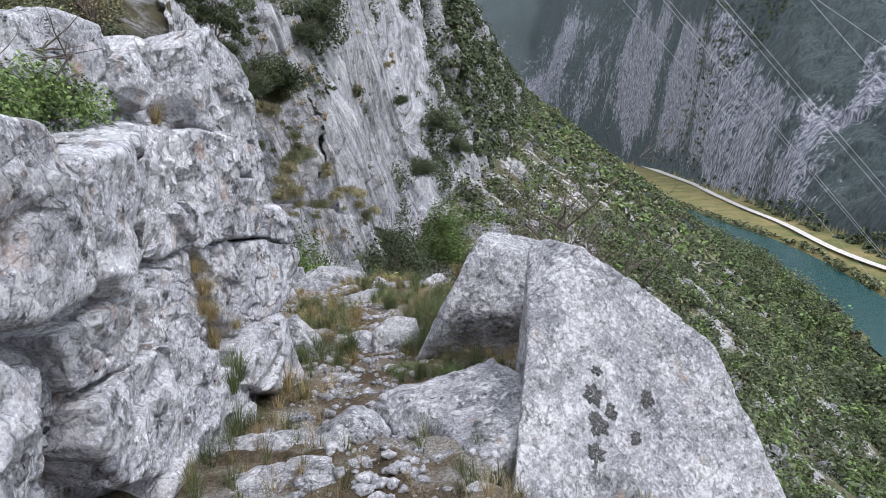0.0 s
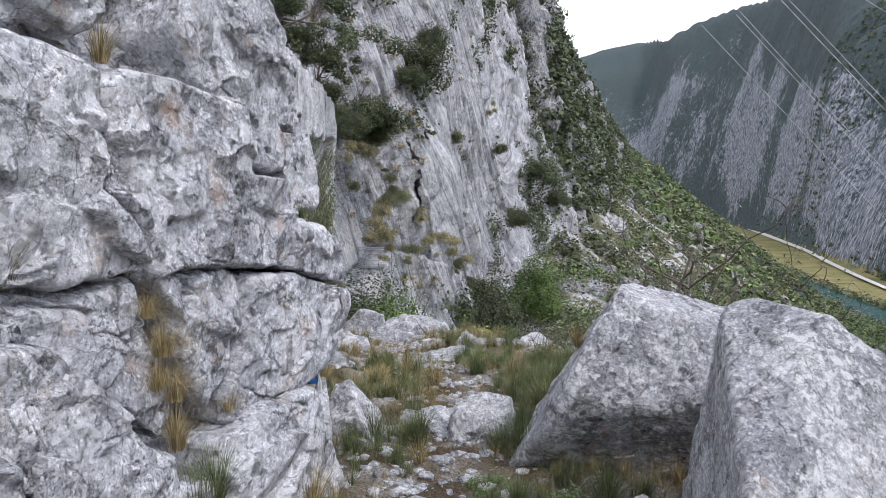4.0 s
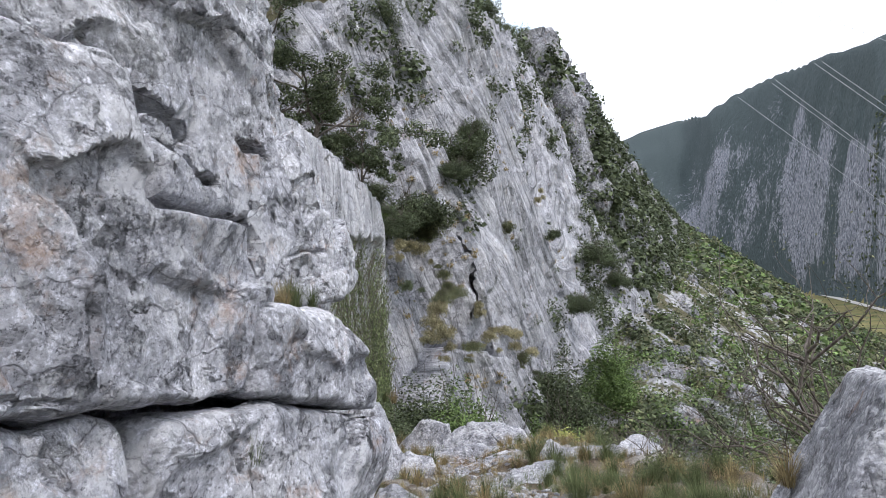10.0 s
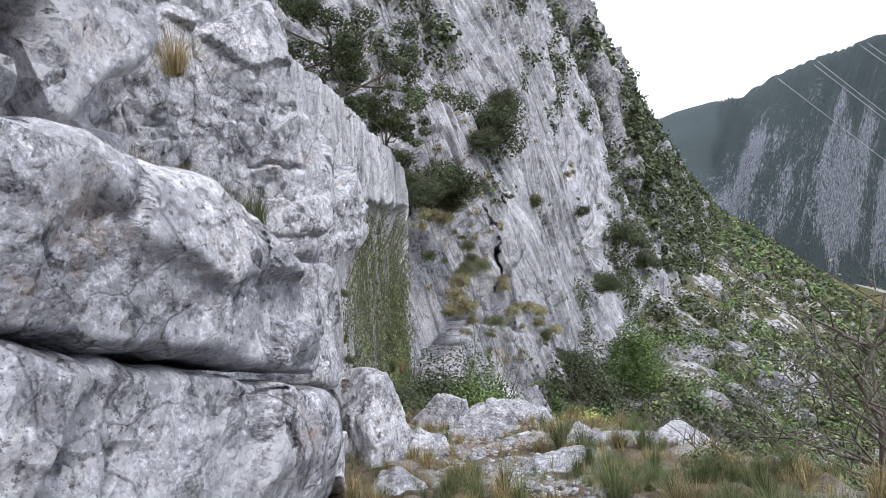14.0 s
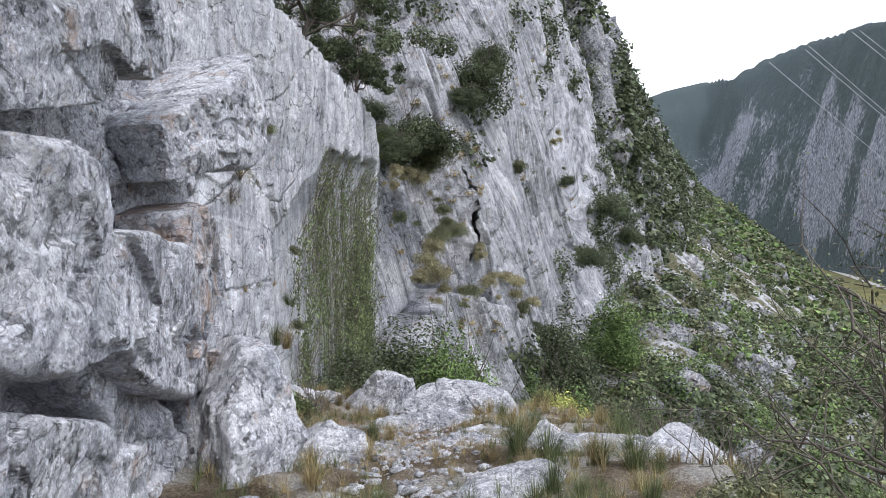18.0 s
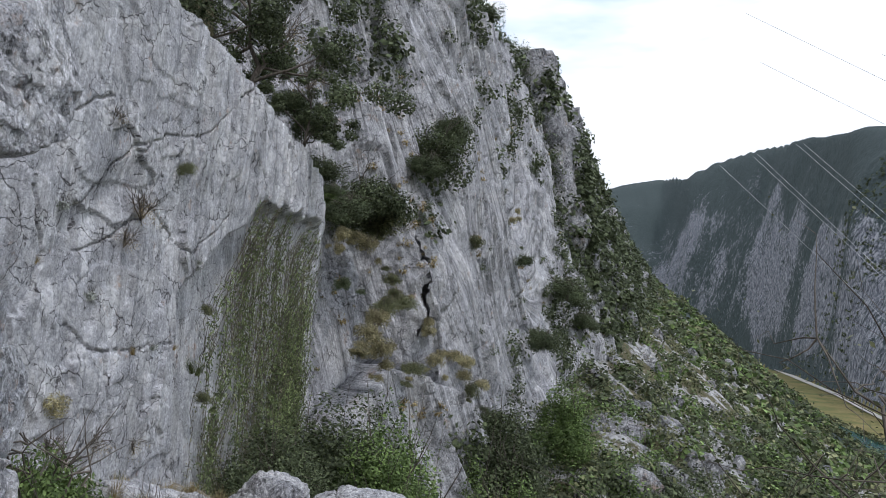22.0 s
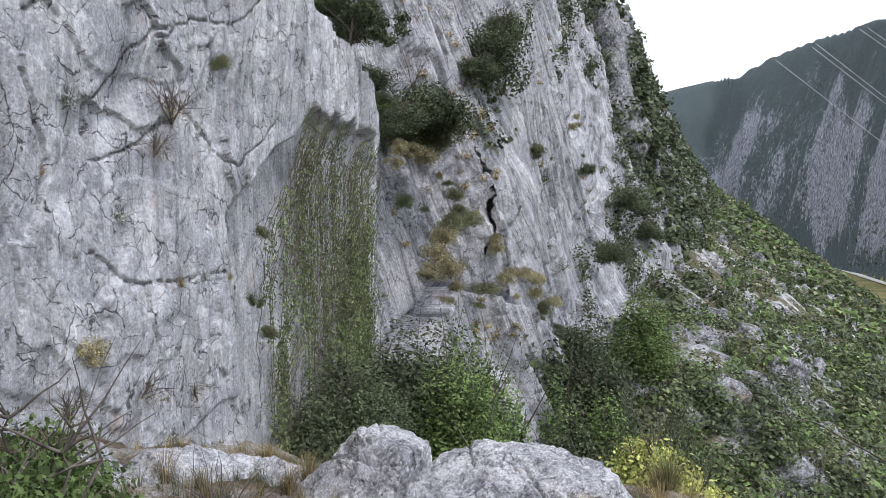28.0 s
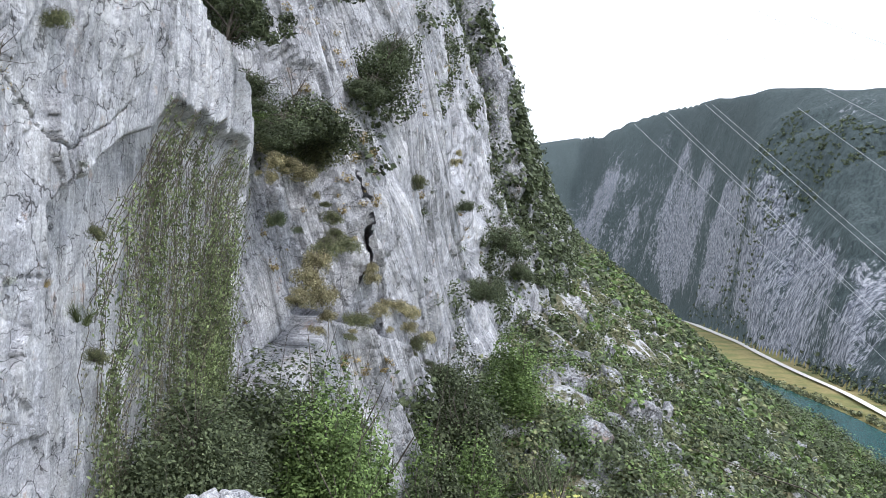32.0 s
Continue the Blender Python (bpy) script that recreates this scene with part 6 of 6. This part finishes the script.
# pale outcrops among the scrub
sp, sf = sphere(2)
rocks_at = np.concatenate([hillside_places(760, 48, 90, 4, 60, 11, 0.02), hillside_places(2000, 90, 260, 5, 55, 12, 0.0)])
bits = []
for k, p in enumerate(rocks_at):
    g = np.random.default_rng(k)
    s = g.uniform(0.4, 1.5, 3) * np.array([1.4, 0.9, 1.5])
    cut = g.normal(size=(7, 3))
    cut /= np.linalg.norm(cut, axis=1, keepdims=True)
    far_out = (np.maximum(sp @ cut.T, 1e-3) / g.uniform(0.45, 0.9, 7)).max(1)
    bits.append((p - np.array([0, 0, 0.45]) + sp / np.maximum(far_out, 0.8)[:, None] * s, sf))
v_, f_ = joined(bits)
tagged(new("outcrops", mesh_of("outcrops", v_, f_, CRAG, False)), "pale limestone outcrops among the scrub", "rock", kind="stuff")


def on_face(name, count, seed, low, high, keep):
    """Places on a cliff, thick where keep says so."""
    p, n = FACES[name]
    g = np.random.default_rng(seed)
    i = g.integers(int(p.shape[0] * low), int(p.shape[0] * high), count)
    j = g.integers(0, p.shape[1], count)
    q, m = p[i, j], n[i, j]
    ok = keep(q) + 0.3 * g.normal(size=count) > 0
    return q[ok] + m[ok] * 0.15


far_scrub = on_face("cliff_far", 5200, 1, 0.0, 0.98, lambda q: fbm(q[:, 1] / 8, q[:, 2] / 8, 0, 3, 81) + 0.02 - 0.012 * (q[:, 2] - 8))
face_scrub = on_face("cliff_face", 5600, 2, 0.1, 0.98, lambda q: fbm(q[:, 1] / 5, q[:, 2] / 5, 0, 3, 82) - 0.95 + 0.92 * smooth(93, 100, q[:, 1]) * (1 - 0.62 * smooth(0, 20, q[:, 2])) + 0.3 * smooth(14, 26, q[:, 2]))
stuff("cliff_scrub", OAK, [clumps(far_scrub, r5.uniform(0.6, 2.3, len(far_scrub)), 44, 0.24, r5), clumps(face_scrub, 0.3 + 1.5 * r5.random(len(face_scrub)) ** 2, 90, 0.13, r5)], "dark scrub growing on the crags", "scrub")
tufts = on_face("cliff_face", 900, 3, 0.25, 0.8, lambda q: fbm(q[:, 1] / 4, q[:, 2] / 4, 0, 3, 83) - 0.55 + 0.5 * (q[:, 1] < 56))
stuff("cliff_grass", DRYGRASS, [clumps(tufts, r5.uniform(0.1, 0.4, len(tufts)), 60, 0.2, r5)], "dry grass tufts on the cliff ledges", "grass")
# trees along the brow and on the slope above the pillar
brow = []
for y in np.linspace(46, 122, 120):
    b_ = r5.uniform(0.3, 9)
    x = np.interp(y, [46, 52, 58, 66, 86, 119, 123], [-13, -9, -4.5, 1.2, 6.0, 15.8, 16.8]) - b_
    z = np.interp(y, [46, 52, 58, 66, 86, 119, 123], [20, 21, 25, 30, 32, 43, 43]) + 0.5 * b_ - 0.5
    brow.append((x, y, z))
brow = np.array(brow)
stuff("brow_scrub", OAK, [clumps(brow, r5.uniform(0.5, 1.5, len(brow)), 200, 0.09, r5)], "evergreen scrub along the brow of the cliff", "scrub")

# woods on the far bank and in patches on the slopes across the river
g9 = np.random.default_rng(99)
wa = np.radians(g9.uniform(19, 62, 9000))
wf = np.interp(np.degrees(wa), [10, 19, 24, 26.7, 32.6, 39, 46, 60, 80], [2300, 2250, 1900, 1650, 890, 575, 420, 330, 300])
wr = wf + g9.uniform(-12, 480, 9000)
wx, wy = wr * np.sin(wa), 16 + wr * np.cos(wa)
keep = (fbm(wx / 130, wy / 130, 0, 4, 91) > 0.12 + 0.5 * (wr - wf) / 480 - 0.6 * (wr - wf < 14)) & (wr < 1500)
woods = np.stack([wx, wy, ground_z(wx, wy)], -1)[keep]
stuff("far_wood", OAK, [clumps(woods, g9.uniform(1.8, 3.6, len(woods)), 26, 0.36, g9)], "dark woods at the foot of the far slopes", "wood")
bank = []
for y in np.linspace(160, 900, 620):
    rx = np.interp(y, [150, 205, 345, 550, 900], [171, 203, 268, 321, 426])
    bank.append((rx + (15 + 6 * g9.random()) * (1 if g9.random() < 0.55 else -1), y, -69.2))
bank = np.array(bank)
stuff("bank_bushes", OLIVE, [clumps(bank, g9.uniform(1.2, 2.6, len(bank)), 16, 0.5, g9)], "bushes along the river banks", "scrub")

# tall trees on the near bank
bank_wood = []
for k in range(420):
    y = g9.uniform(60, 420)
    x = np.interp(y, [-200, 150, 205, 345, 550], [55, 171, 203, 268, 321]) - g9.uniform(17, 52)
    bank_wood.append((x, y, float(ground_z(np.array(x), np.array(y))) + 2.5))
bank_wood = np.array(bank_wood)
stuff("bank_wood", OAK, [clumps(bank_wood[:300], g9.uniform(2.2, 4.4, 300), 120, 0.15, g9, 1.1)], "dark trees along the near river bank", "wood")
stuff("bank_wood", BRIGHT, [clumps(bank_wood[300:], g9.uniform(2.2, 4.2, 120), 120, 0.15, g9, 1.1)], "green trees along the near river bank", "wood")

# single bushes rooted in the cliff and at its foot
def on_plane(eye, az, el, off=0.0):
    """Where a line of sight meets the plane of the great face."""
    a, e = radians(az), radians(el)
    d = Vector((math.sin(a) * math.cos(e), math.cos(a) * math.cos(e), math.sin(e)))
    k = (-23.0 + off - (eye[0] - 0.42 * eye[1] + 0.14 * eye[2])) / (d[0] - 0.42 * d[1] + 0.14 * d[2])
    return tuple(Vector(eye) + d * k)


LOOKOUT = (0.04, 14.5, -1.8)
for az, el, s, kind in [(1.0, 16.0, 2.6, "oak"), (2.4, 17.2, 1.9, "oak"), (0.0, 15.0, 1.7, "oak2"), (-4.4, 11.4, 2.2, "oak2"), (-3.0, 10.0, 1.6, "olive"), (-6.4, 11.4, 1.5, "oak2"), (-1.5, 2.6, 1.2, "olive"), (-2.4, 1.8, 0.9, "olive"), (-3.9, -0.9, 1.0, "straw"), (-3.0, 0.3, 0.8, "straw"), (-2.5, -2.4, 0.8, "straw"), (-4.4, -2.6, 0.6, "straw"), (0.4, -3.5, 1.1, "olive"), (1.4, -0.4, 0.8, "straw"), (4.9, 7.7, 0.9, "olive"), (9.1, 5.9, 0.9, "oak"), (-6.3, 3.7, 0.6, "oak"), (3.7, -2.4, 1.1, "straw"), (4.6, -4.2, 0.9, "straw"), (5.4, -5.6, 0.9, "olive"), (6.6, -8.2, 1.3, "oak"), (2.2, -3.0, 0.9, "straw"), (-2.0, 4.2, 0.6, "olive"), (-5.6, 8.2, 0.7, "straw"), (-6.6, 8.0, 0.6, "straw"), (-4.6, 7.4, 0.8, "straw"), (12.6, 3.4, 2.6, "oak"), (10.9, -1.0, 1.8, "oak"), (14.0, 0.8, 2.2, "oak2"), (8.0, 9.6, 0.8, "straw")]:
    for k in range(3 if kind == "straw" else 2):
        p = on_plane(LOOKOUT, az + k * r5.normal(0, 0.7), el + k * r5.normal(0, 0.9), 0.6)
        big = s * (1.25 if k == 0 else r5.uniform(0.35, 0.9))
        plant(kind, (p[0], p[1], p[2] - 0.5 * big), (big * r5.uniform(0.7, 1.3), big * r5.uniform(0.7, 1.3), big * r5.uniform(0.6, 1.3)), r5.uniform(0, 360), tilt=(r5.uniform(-15, 15), r5.uniform(0, 30)), group="bushes on the cliff")
for az, el, r, s, kind in [(-0.3, -9.6, 40, 2.1, "straw"), (-1.8, -12.6, 36, 3.0, "bright"), (1.0, -14.3, 34, 2.6, "bright"), (-4.8, -13.0, 32, 2.7, "oak2"), (-8.0, -12.6, 30, 2.5, "oak2"), (-6.2, -10.6, 33, 1.9, "oak2"), (-3.4, -15.5, 30, 2.2, "bright"), (6.0, -12.0, 44, 2.6, "bright"), (8.4, -9.6, 50, 2.6, "oak2"), (-12.0, -13.6, 24, 1.9, "oak2"), (-9.8, -14.4, 25, 1.7, "oak2"), (-14.8, -14.6, 21, 1.4, "oak2"), (-17.5, -13.2, 19, 1.0, "olive"), (9.9, -11.0, 46, 2.9, "oak2"), (7.4, -14.6, 40, 2.5, "oak2"), (10.5, -14.4, 42, 2.2, "bright"), (13.4, -7.6, 55, 2.7, "bright"), (4.2, -17.4, 33, 1.4, "olive"), (12.2, -17.0, 36, 1.7, "oak2"), (16.0, -13.0, 44, 1.8, "oak")]:
    a, e = radians(az), radians(el)
    p = (LOOKOUT[0] + r * math.sin(a), LOOKOUT[1] + r * math.cos(a), LOOKOUT[2] + r * math.tan(e))
    base = min(float(ground_z(np.array(p[0]), np.array(p[1]))), p[2] - 0.3 * s)
    tall = np.clip((p[2] + 0.8 * s - base) / 1.0, 1.2 * s, 3.0 * s)
    high = kind in ("bright", "oak2") and tall > 1.7 * s
    plant(kind + "_tall" * high, (p[0], p[1], base - 0.1), (s * 1.25, s * 1.25, tall / 2.3 if high else tall), r5.uniform(0, 360), group="bushes below the cliff")
for x, y, s, tall, kind in [(-0.9, 44.6, 2.6, 7.0, "bright"), (0.3, 45.4, 2.3, 6.2, "bright"), (-0.2, 43.6, 2.1, 6.0, "bright"), (-4.3, 33.2, 1.5, 4.0, "oak2"), (-4.0, 36.0, 1.7, 5.0, "oak2")]:
    plant(kind + "_tall", (x, y, float(ground_z(np.array(x), np.array(y))) - 0.1), (s, s, tall / 2.5), r5.uniform(0, 360), group="bushes below the cliff")
for x, y, z, s, kind in [(-4.9, 56.0, 22.5, 2.4, "oak"), (-3.0, 60.9, 23.8, 2.6, "oak"), (-0.5, 68.1, 27.6, 3.0, "oak2"), (-1.2, 64.5, 21.6, 2.3, "oak"), (1.2, 70.9, 23.4, 2.4, "oak2"), (3.8, 85.0, 37.0, 3.0, "oak"), (6.0, 91.1, 37.0, 2.8, "oak"), (-2.8, 62.5, 26.9, 2.4, "olive"), (-1.1, 64.0, 19.0, 2.0, "oak")]:
    plant(kind, (x, y, z - 0.6 * s), s, r5.uniform(0, 360), "evergreen tree-like bush high on the cliff", group="bushes on the cliff")
# bushes that fill the cleft behind the pillar's edge
LOOKOUT2 = (0.78, 9.5, -1.3)
for az, el, r, s, kind in [(-13.5, 19.4, 37, 1.6, "oak2"), (-11.6, 16.8, 38, 1.7, "oak2"), (-10.4, 15.0, 38, 1.5, "oak"), (-9.0, 11.6, 40, 1.7, "oak"), (-8.0, 9.6, 41, 1.4, "bright"), (-6.2, 9.2, 44, 2.0, "oak2"), (-7.6, 7.6, 43, 0.8, "straw"), (-4.6, 10.0, 47, 1.8, "oak2"), (-7.0, 28.0, 62, 3.0, "oak"), (-3.2, 26.6, 62, 3.2, "oak2"), (-1.4, 22.0, 60, 2.5, "oak"), (-9.5, 27.5, 58, 2.4, "oak"), (-1.0, 29.5, 66, 2.6, "oak"), (3.2, 27.0, 70, 2.0, "olive"), (-13.0, 21.5, 36, 2.0, "twiggy"), (-10.6, 18.5, 36, 1.6, "twiggy")]:
    a, e = radians(az), radians(el)
    p = (LOOKOUT2[0] + r * math.sin(a), LOOKOUT2[1] + r * math.cos(a), LOOKOUT2[2] + r * math.tan(e))
    plant(kind, (p[0], p[1], p[2] - 0.6 * s), s, r5.uniform(0, 360), group="bushes above the pillar")


def on_pillar(y, z):
    return (float(np.interp(y, [20, 28, 36, 43.5], [-6.6, -5.8, -5.15, -4.25])) + 0.1, y, z)


for y, z, s, kind in [(26.1, -2.6, 0.3, "dry"), (27.3, -2.62, 0.26, "dry"), (28.2, -2.55, 0.22, "silver"), (29.3, -2.6, 0.24, "dry"), (30.3, -0.25, 0.2, "silver"), (27.0, 0.5, 0.7, "twiggy"), (26.4, -0.2, 0.5, "twiggy"), (30.6, -3.3, 0.55, "grass"), (30.9, -3.4, 0.5, "grass"), (25.4, -1.4, 0.3, "silver"), (24.2, 0.3, 0.3, "silver"), (23.6, -0.8, 0.25, "dry"), (29.1, 2.1, 0.4, "olive"), (25.5, 2.4, 0.4, "twiggy"), (31.0, -1.6, 0.35, "olive"), (31.4, -4.2, 0.4, "olive"), (24.4, -3.6, 0.5, "straw"), (25.8, -4.6, 0.6, "twiggy"), (27.8, -5.0, 0.6, "twiggy")]:
    plant(kind, on_pillar(y, z), s, r5.uniform(0, 360), tilt=(0, 25), group="herbs on the pillar")


def vines():
    """Plants hanging down the arch of the pillar: clusters of thin stems with small leaves, ragged, with bare rock between them."""
    g = np.random.default_rng(77)
    root = new("hanging_vine")
    base = np.array([-4.8, 37, 2.7])
    root.matrix_world = pose(*base)
    tagged(root, "curtain of green creepers hanging down the grey pillar", "vine")
    foliage, dry, wood = [], [], []
    for y0 in np.sort(np.r_[np.linspace(32.2, 43.2, 58) + g.normal(0, 0.12, 58), g.uniform(34.5, 42.5, 26)]):
        pts, lines = [], []
        low = g.random() < 0.45
        start = np.interp(y0, [31.0, 32.4, 34.2, 35.2, 38.9, 42.6, 43.4], [-3, 0.0, 1.4, 2.8, 2.6, 2.4, 1.0]) - abs(g.normal(0, 0.35)) - low * g.uniform(1.5, 5.5)
        for k in range(g.integers(2, 7)):
            y = y0 + g.normal(0, 0.3)
            top = start - abs(g.normal(0, 0.9))
            end = max(-9.5, top - (g.uniform(4, 9) if low else g.uniform(0.8, 6.0)))
            m = int((top - end) / 0.1) + 3
            z = np.linspace(top, end, m)
            x = np.interp(y, [28, 36, 43.5], [-5.7, -5.15, -4.25]) + 0.15 - 0.42 * np.minimum(top - z, 1)
            line = np.stack([x + 0.04 * g.normal(size=m), y + 0.012 * np.cumsum(g.normal(size=m)), z], -1) - base
            step = max(1, m // 8)
            lines.append(tube(line[::step], np.full(len(line[::step]), 0.009), 3))
            rep = np.repeat(line, 5, axis=0)
            rep = rep[g.random(len(rep)) < g.uniform(0.2, 0.95) * (0.4 + 0.6 * smooth(0, -7, rep[:, 2] + 2.7))]
            pts.append(rep + g.normal(size=rep.shape) * np.array([0.06, 0.05, 0.08]))
        (dry if g.random() < np.interp(y0, [32, 35, 43], [0.6, 0.25, 0.15]) else foliage).extend(pts)
        wood += lines
    part("foliage", mesh_of("foliage", *leaves(np.concatenate(foliage), 0.068, g, -0.2, 0.36, 0.9), IVY, False), root)["kind"] = "stuff"
    part("foliage", mesh_of("foliage", *leaves(np.concatenate(dry), 0.05, g, -0.2, 0.25, 1.4), VINE_DRY, False), root, "dry olive-brown strands")["kind"] = "stuff"
    part("stem", mesh_of("stem", *joined(wood), bark_m), root)["kind"] = "stuff"


vines()

# ---- cables and the mast on the brow ----
steel_m, steel_t, steel_b = nodes_of("galvanised_steel", 0.45)
steel_b.inputs["Metallic"].default_value = 0.7
steel_t.links.new(ramp(steel_t, tex(steel_t, 3, 3, coord="World"), (0.3, (0.3, 0.31, 0.32)), (0.7, (0.5, 0.51, 0.52))), steel_b.inputs["Base Color"])


def cable(a, b, sag, radius):
    t = np.linspace(0, 1, 40)[:, None]
    line = np.array(a) * (1 - t) + np.array(b) * t - np.array([0, 0, 1.0]) * sag * 4 * t * (1 - t)
    far_ = np.linalg.norm(line - np.array([0, 15, 0]), axis=1)
    ob = new("power_line", mesh_of("power_line", *tube(line, radius * far_ / 150, 4), steel_m))
    return tagged(ob, "thin steel power line spanning the gorge", "cable", "power lines")


cable((733, 1713, 435), (87.9, 44.1, -56.0), 0.0, 0.03)
cable((810, 1671, 460), (85.8, 46.6, -50.8), 0.0, 0.03)
cable((886, 1626, 479), (84.2, 49.5, -40.6), 0.0, 0.03)
cable((901, 1618, 478), (83.7, 49.9, -39.0), 0.0, 0.03)
cable((1049, 1526, 476), (78.7, 54.2, -20.4), 0.0, 0.03)
cable((804, 1676, 453), (86.0, 46.3, -51.1), 0.0, 0.03)
cable((101, 225, 106), (88.9, 71.3, 3.1), 0.0, 0.05)
cable((108, 229, 91), (86.9, 71.9, -0.5), 0.0, 0.05)
cable((138, 212, 89), (69.5, 75.9, 19.1), 0.0, 0.05)


def mast(at, height):
    """A small lattice mast: four legs, braces and a cross arm."""
    root = new("pylon")
    root.matrix_world = pose(*at)
    tagged(root, "slim steel lattice pylon on the cliff brow", "pylon")
    for sx in (-1, 1):
        for sy in (-1, 1):
            part("leg", mesh_of("leg", *tube([(sx * 0.5, sy * 0.5, 0), (sx * 0.12, sy * 0.12, height)], [0.06, 0.05], 4), steel_m), root)
    for k in range(7):
        z0, z1 = height * k / 7, height * (k + 1) / 7
        w0, w1 = 0.5 - 0.38 * k / 7, 0.5 - 0.38 * (k + 1) / 7
        for s in (-1, 1):
            part("brace", mesh_of("brace", *tube([(-w0, s * w0, z0), (w1, s * w1, z1)], [0.03, 0.03], 4), steel_m), root)
    for z in (0.8, 0.92):
        part("arm", mesh_of("arm", *tube([(-1.3, 0, height * z), (1.3, 0, height * z)], [0.05, 0.05], 4), steel_m), root)


mast((2.6, 76, 31), 9.0)


def pack(at, turn):
    """A small day pack with its rope, left on the rocks."""
    root = new("bag")
    root.matrix_world = pose(*at, 0, 0, turn)
    tagged(root, "small beige and blue bag resting against the rock", "bag")
    cloth = {}
    for key, c in (("beige", (0.55, 0.48, 0.36)), ("blue", (0.03, 0.13, 0.36)), ("white", (0.7, 0.7, 0.66))):
        m, t, b = nodes_of(key + "_cloth", 0.85)
        n = tex(t, 60, 4)
        t.links.new(ramp(t, n, (0.3, tuple(v * 0.8 for v in c)), (0.7, c)), b.inputs["Base Color"])
        bump(t, b, n, 0.3, 0.004)
        cloth[key] = m
    part("body", rock_mesh("body", (0.05, 0.06, 0.11), 5, cloth["beige"], 4, 2, grit=0.12, box=0.85), root)
    flap = part("flap", rock_mesh("flap", (0.055, 0.058, 0.05), 6, cloth["blue"], 4, 2, grit=0.12, box=0.9), root, "blue cloth flap")
    flap.location = (0.012, 0.0, 0.085)
    for s in (-1, 1):
        part("strap", mesh_of("strap", *tube([(0.06, s * 0.05, 0.12), (0.085, s * 0.055, 0.02), (0.08, s * 0.05, -0.06), (0.05, s * 0.045, -0.12)], [0.009] * 4, 6), cloth["white"]), root)


pack((-0.54, 7.9, -1.99), 20)
rock("stone", (-0.6, 8.0, -2.45), (0.3, 0.3, 0.36), 131, "grey limestone stone at the foot of the wall", (0, 0, 20), planes=8, level=5, sharp=30)
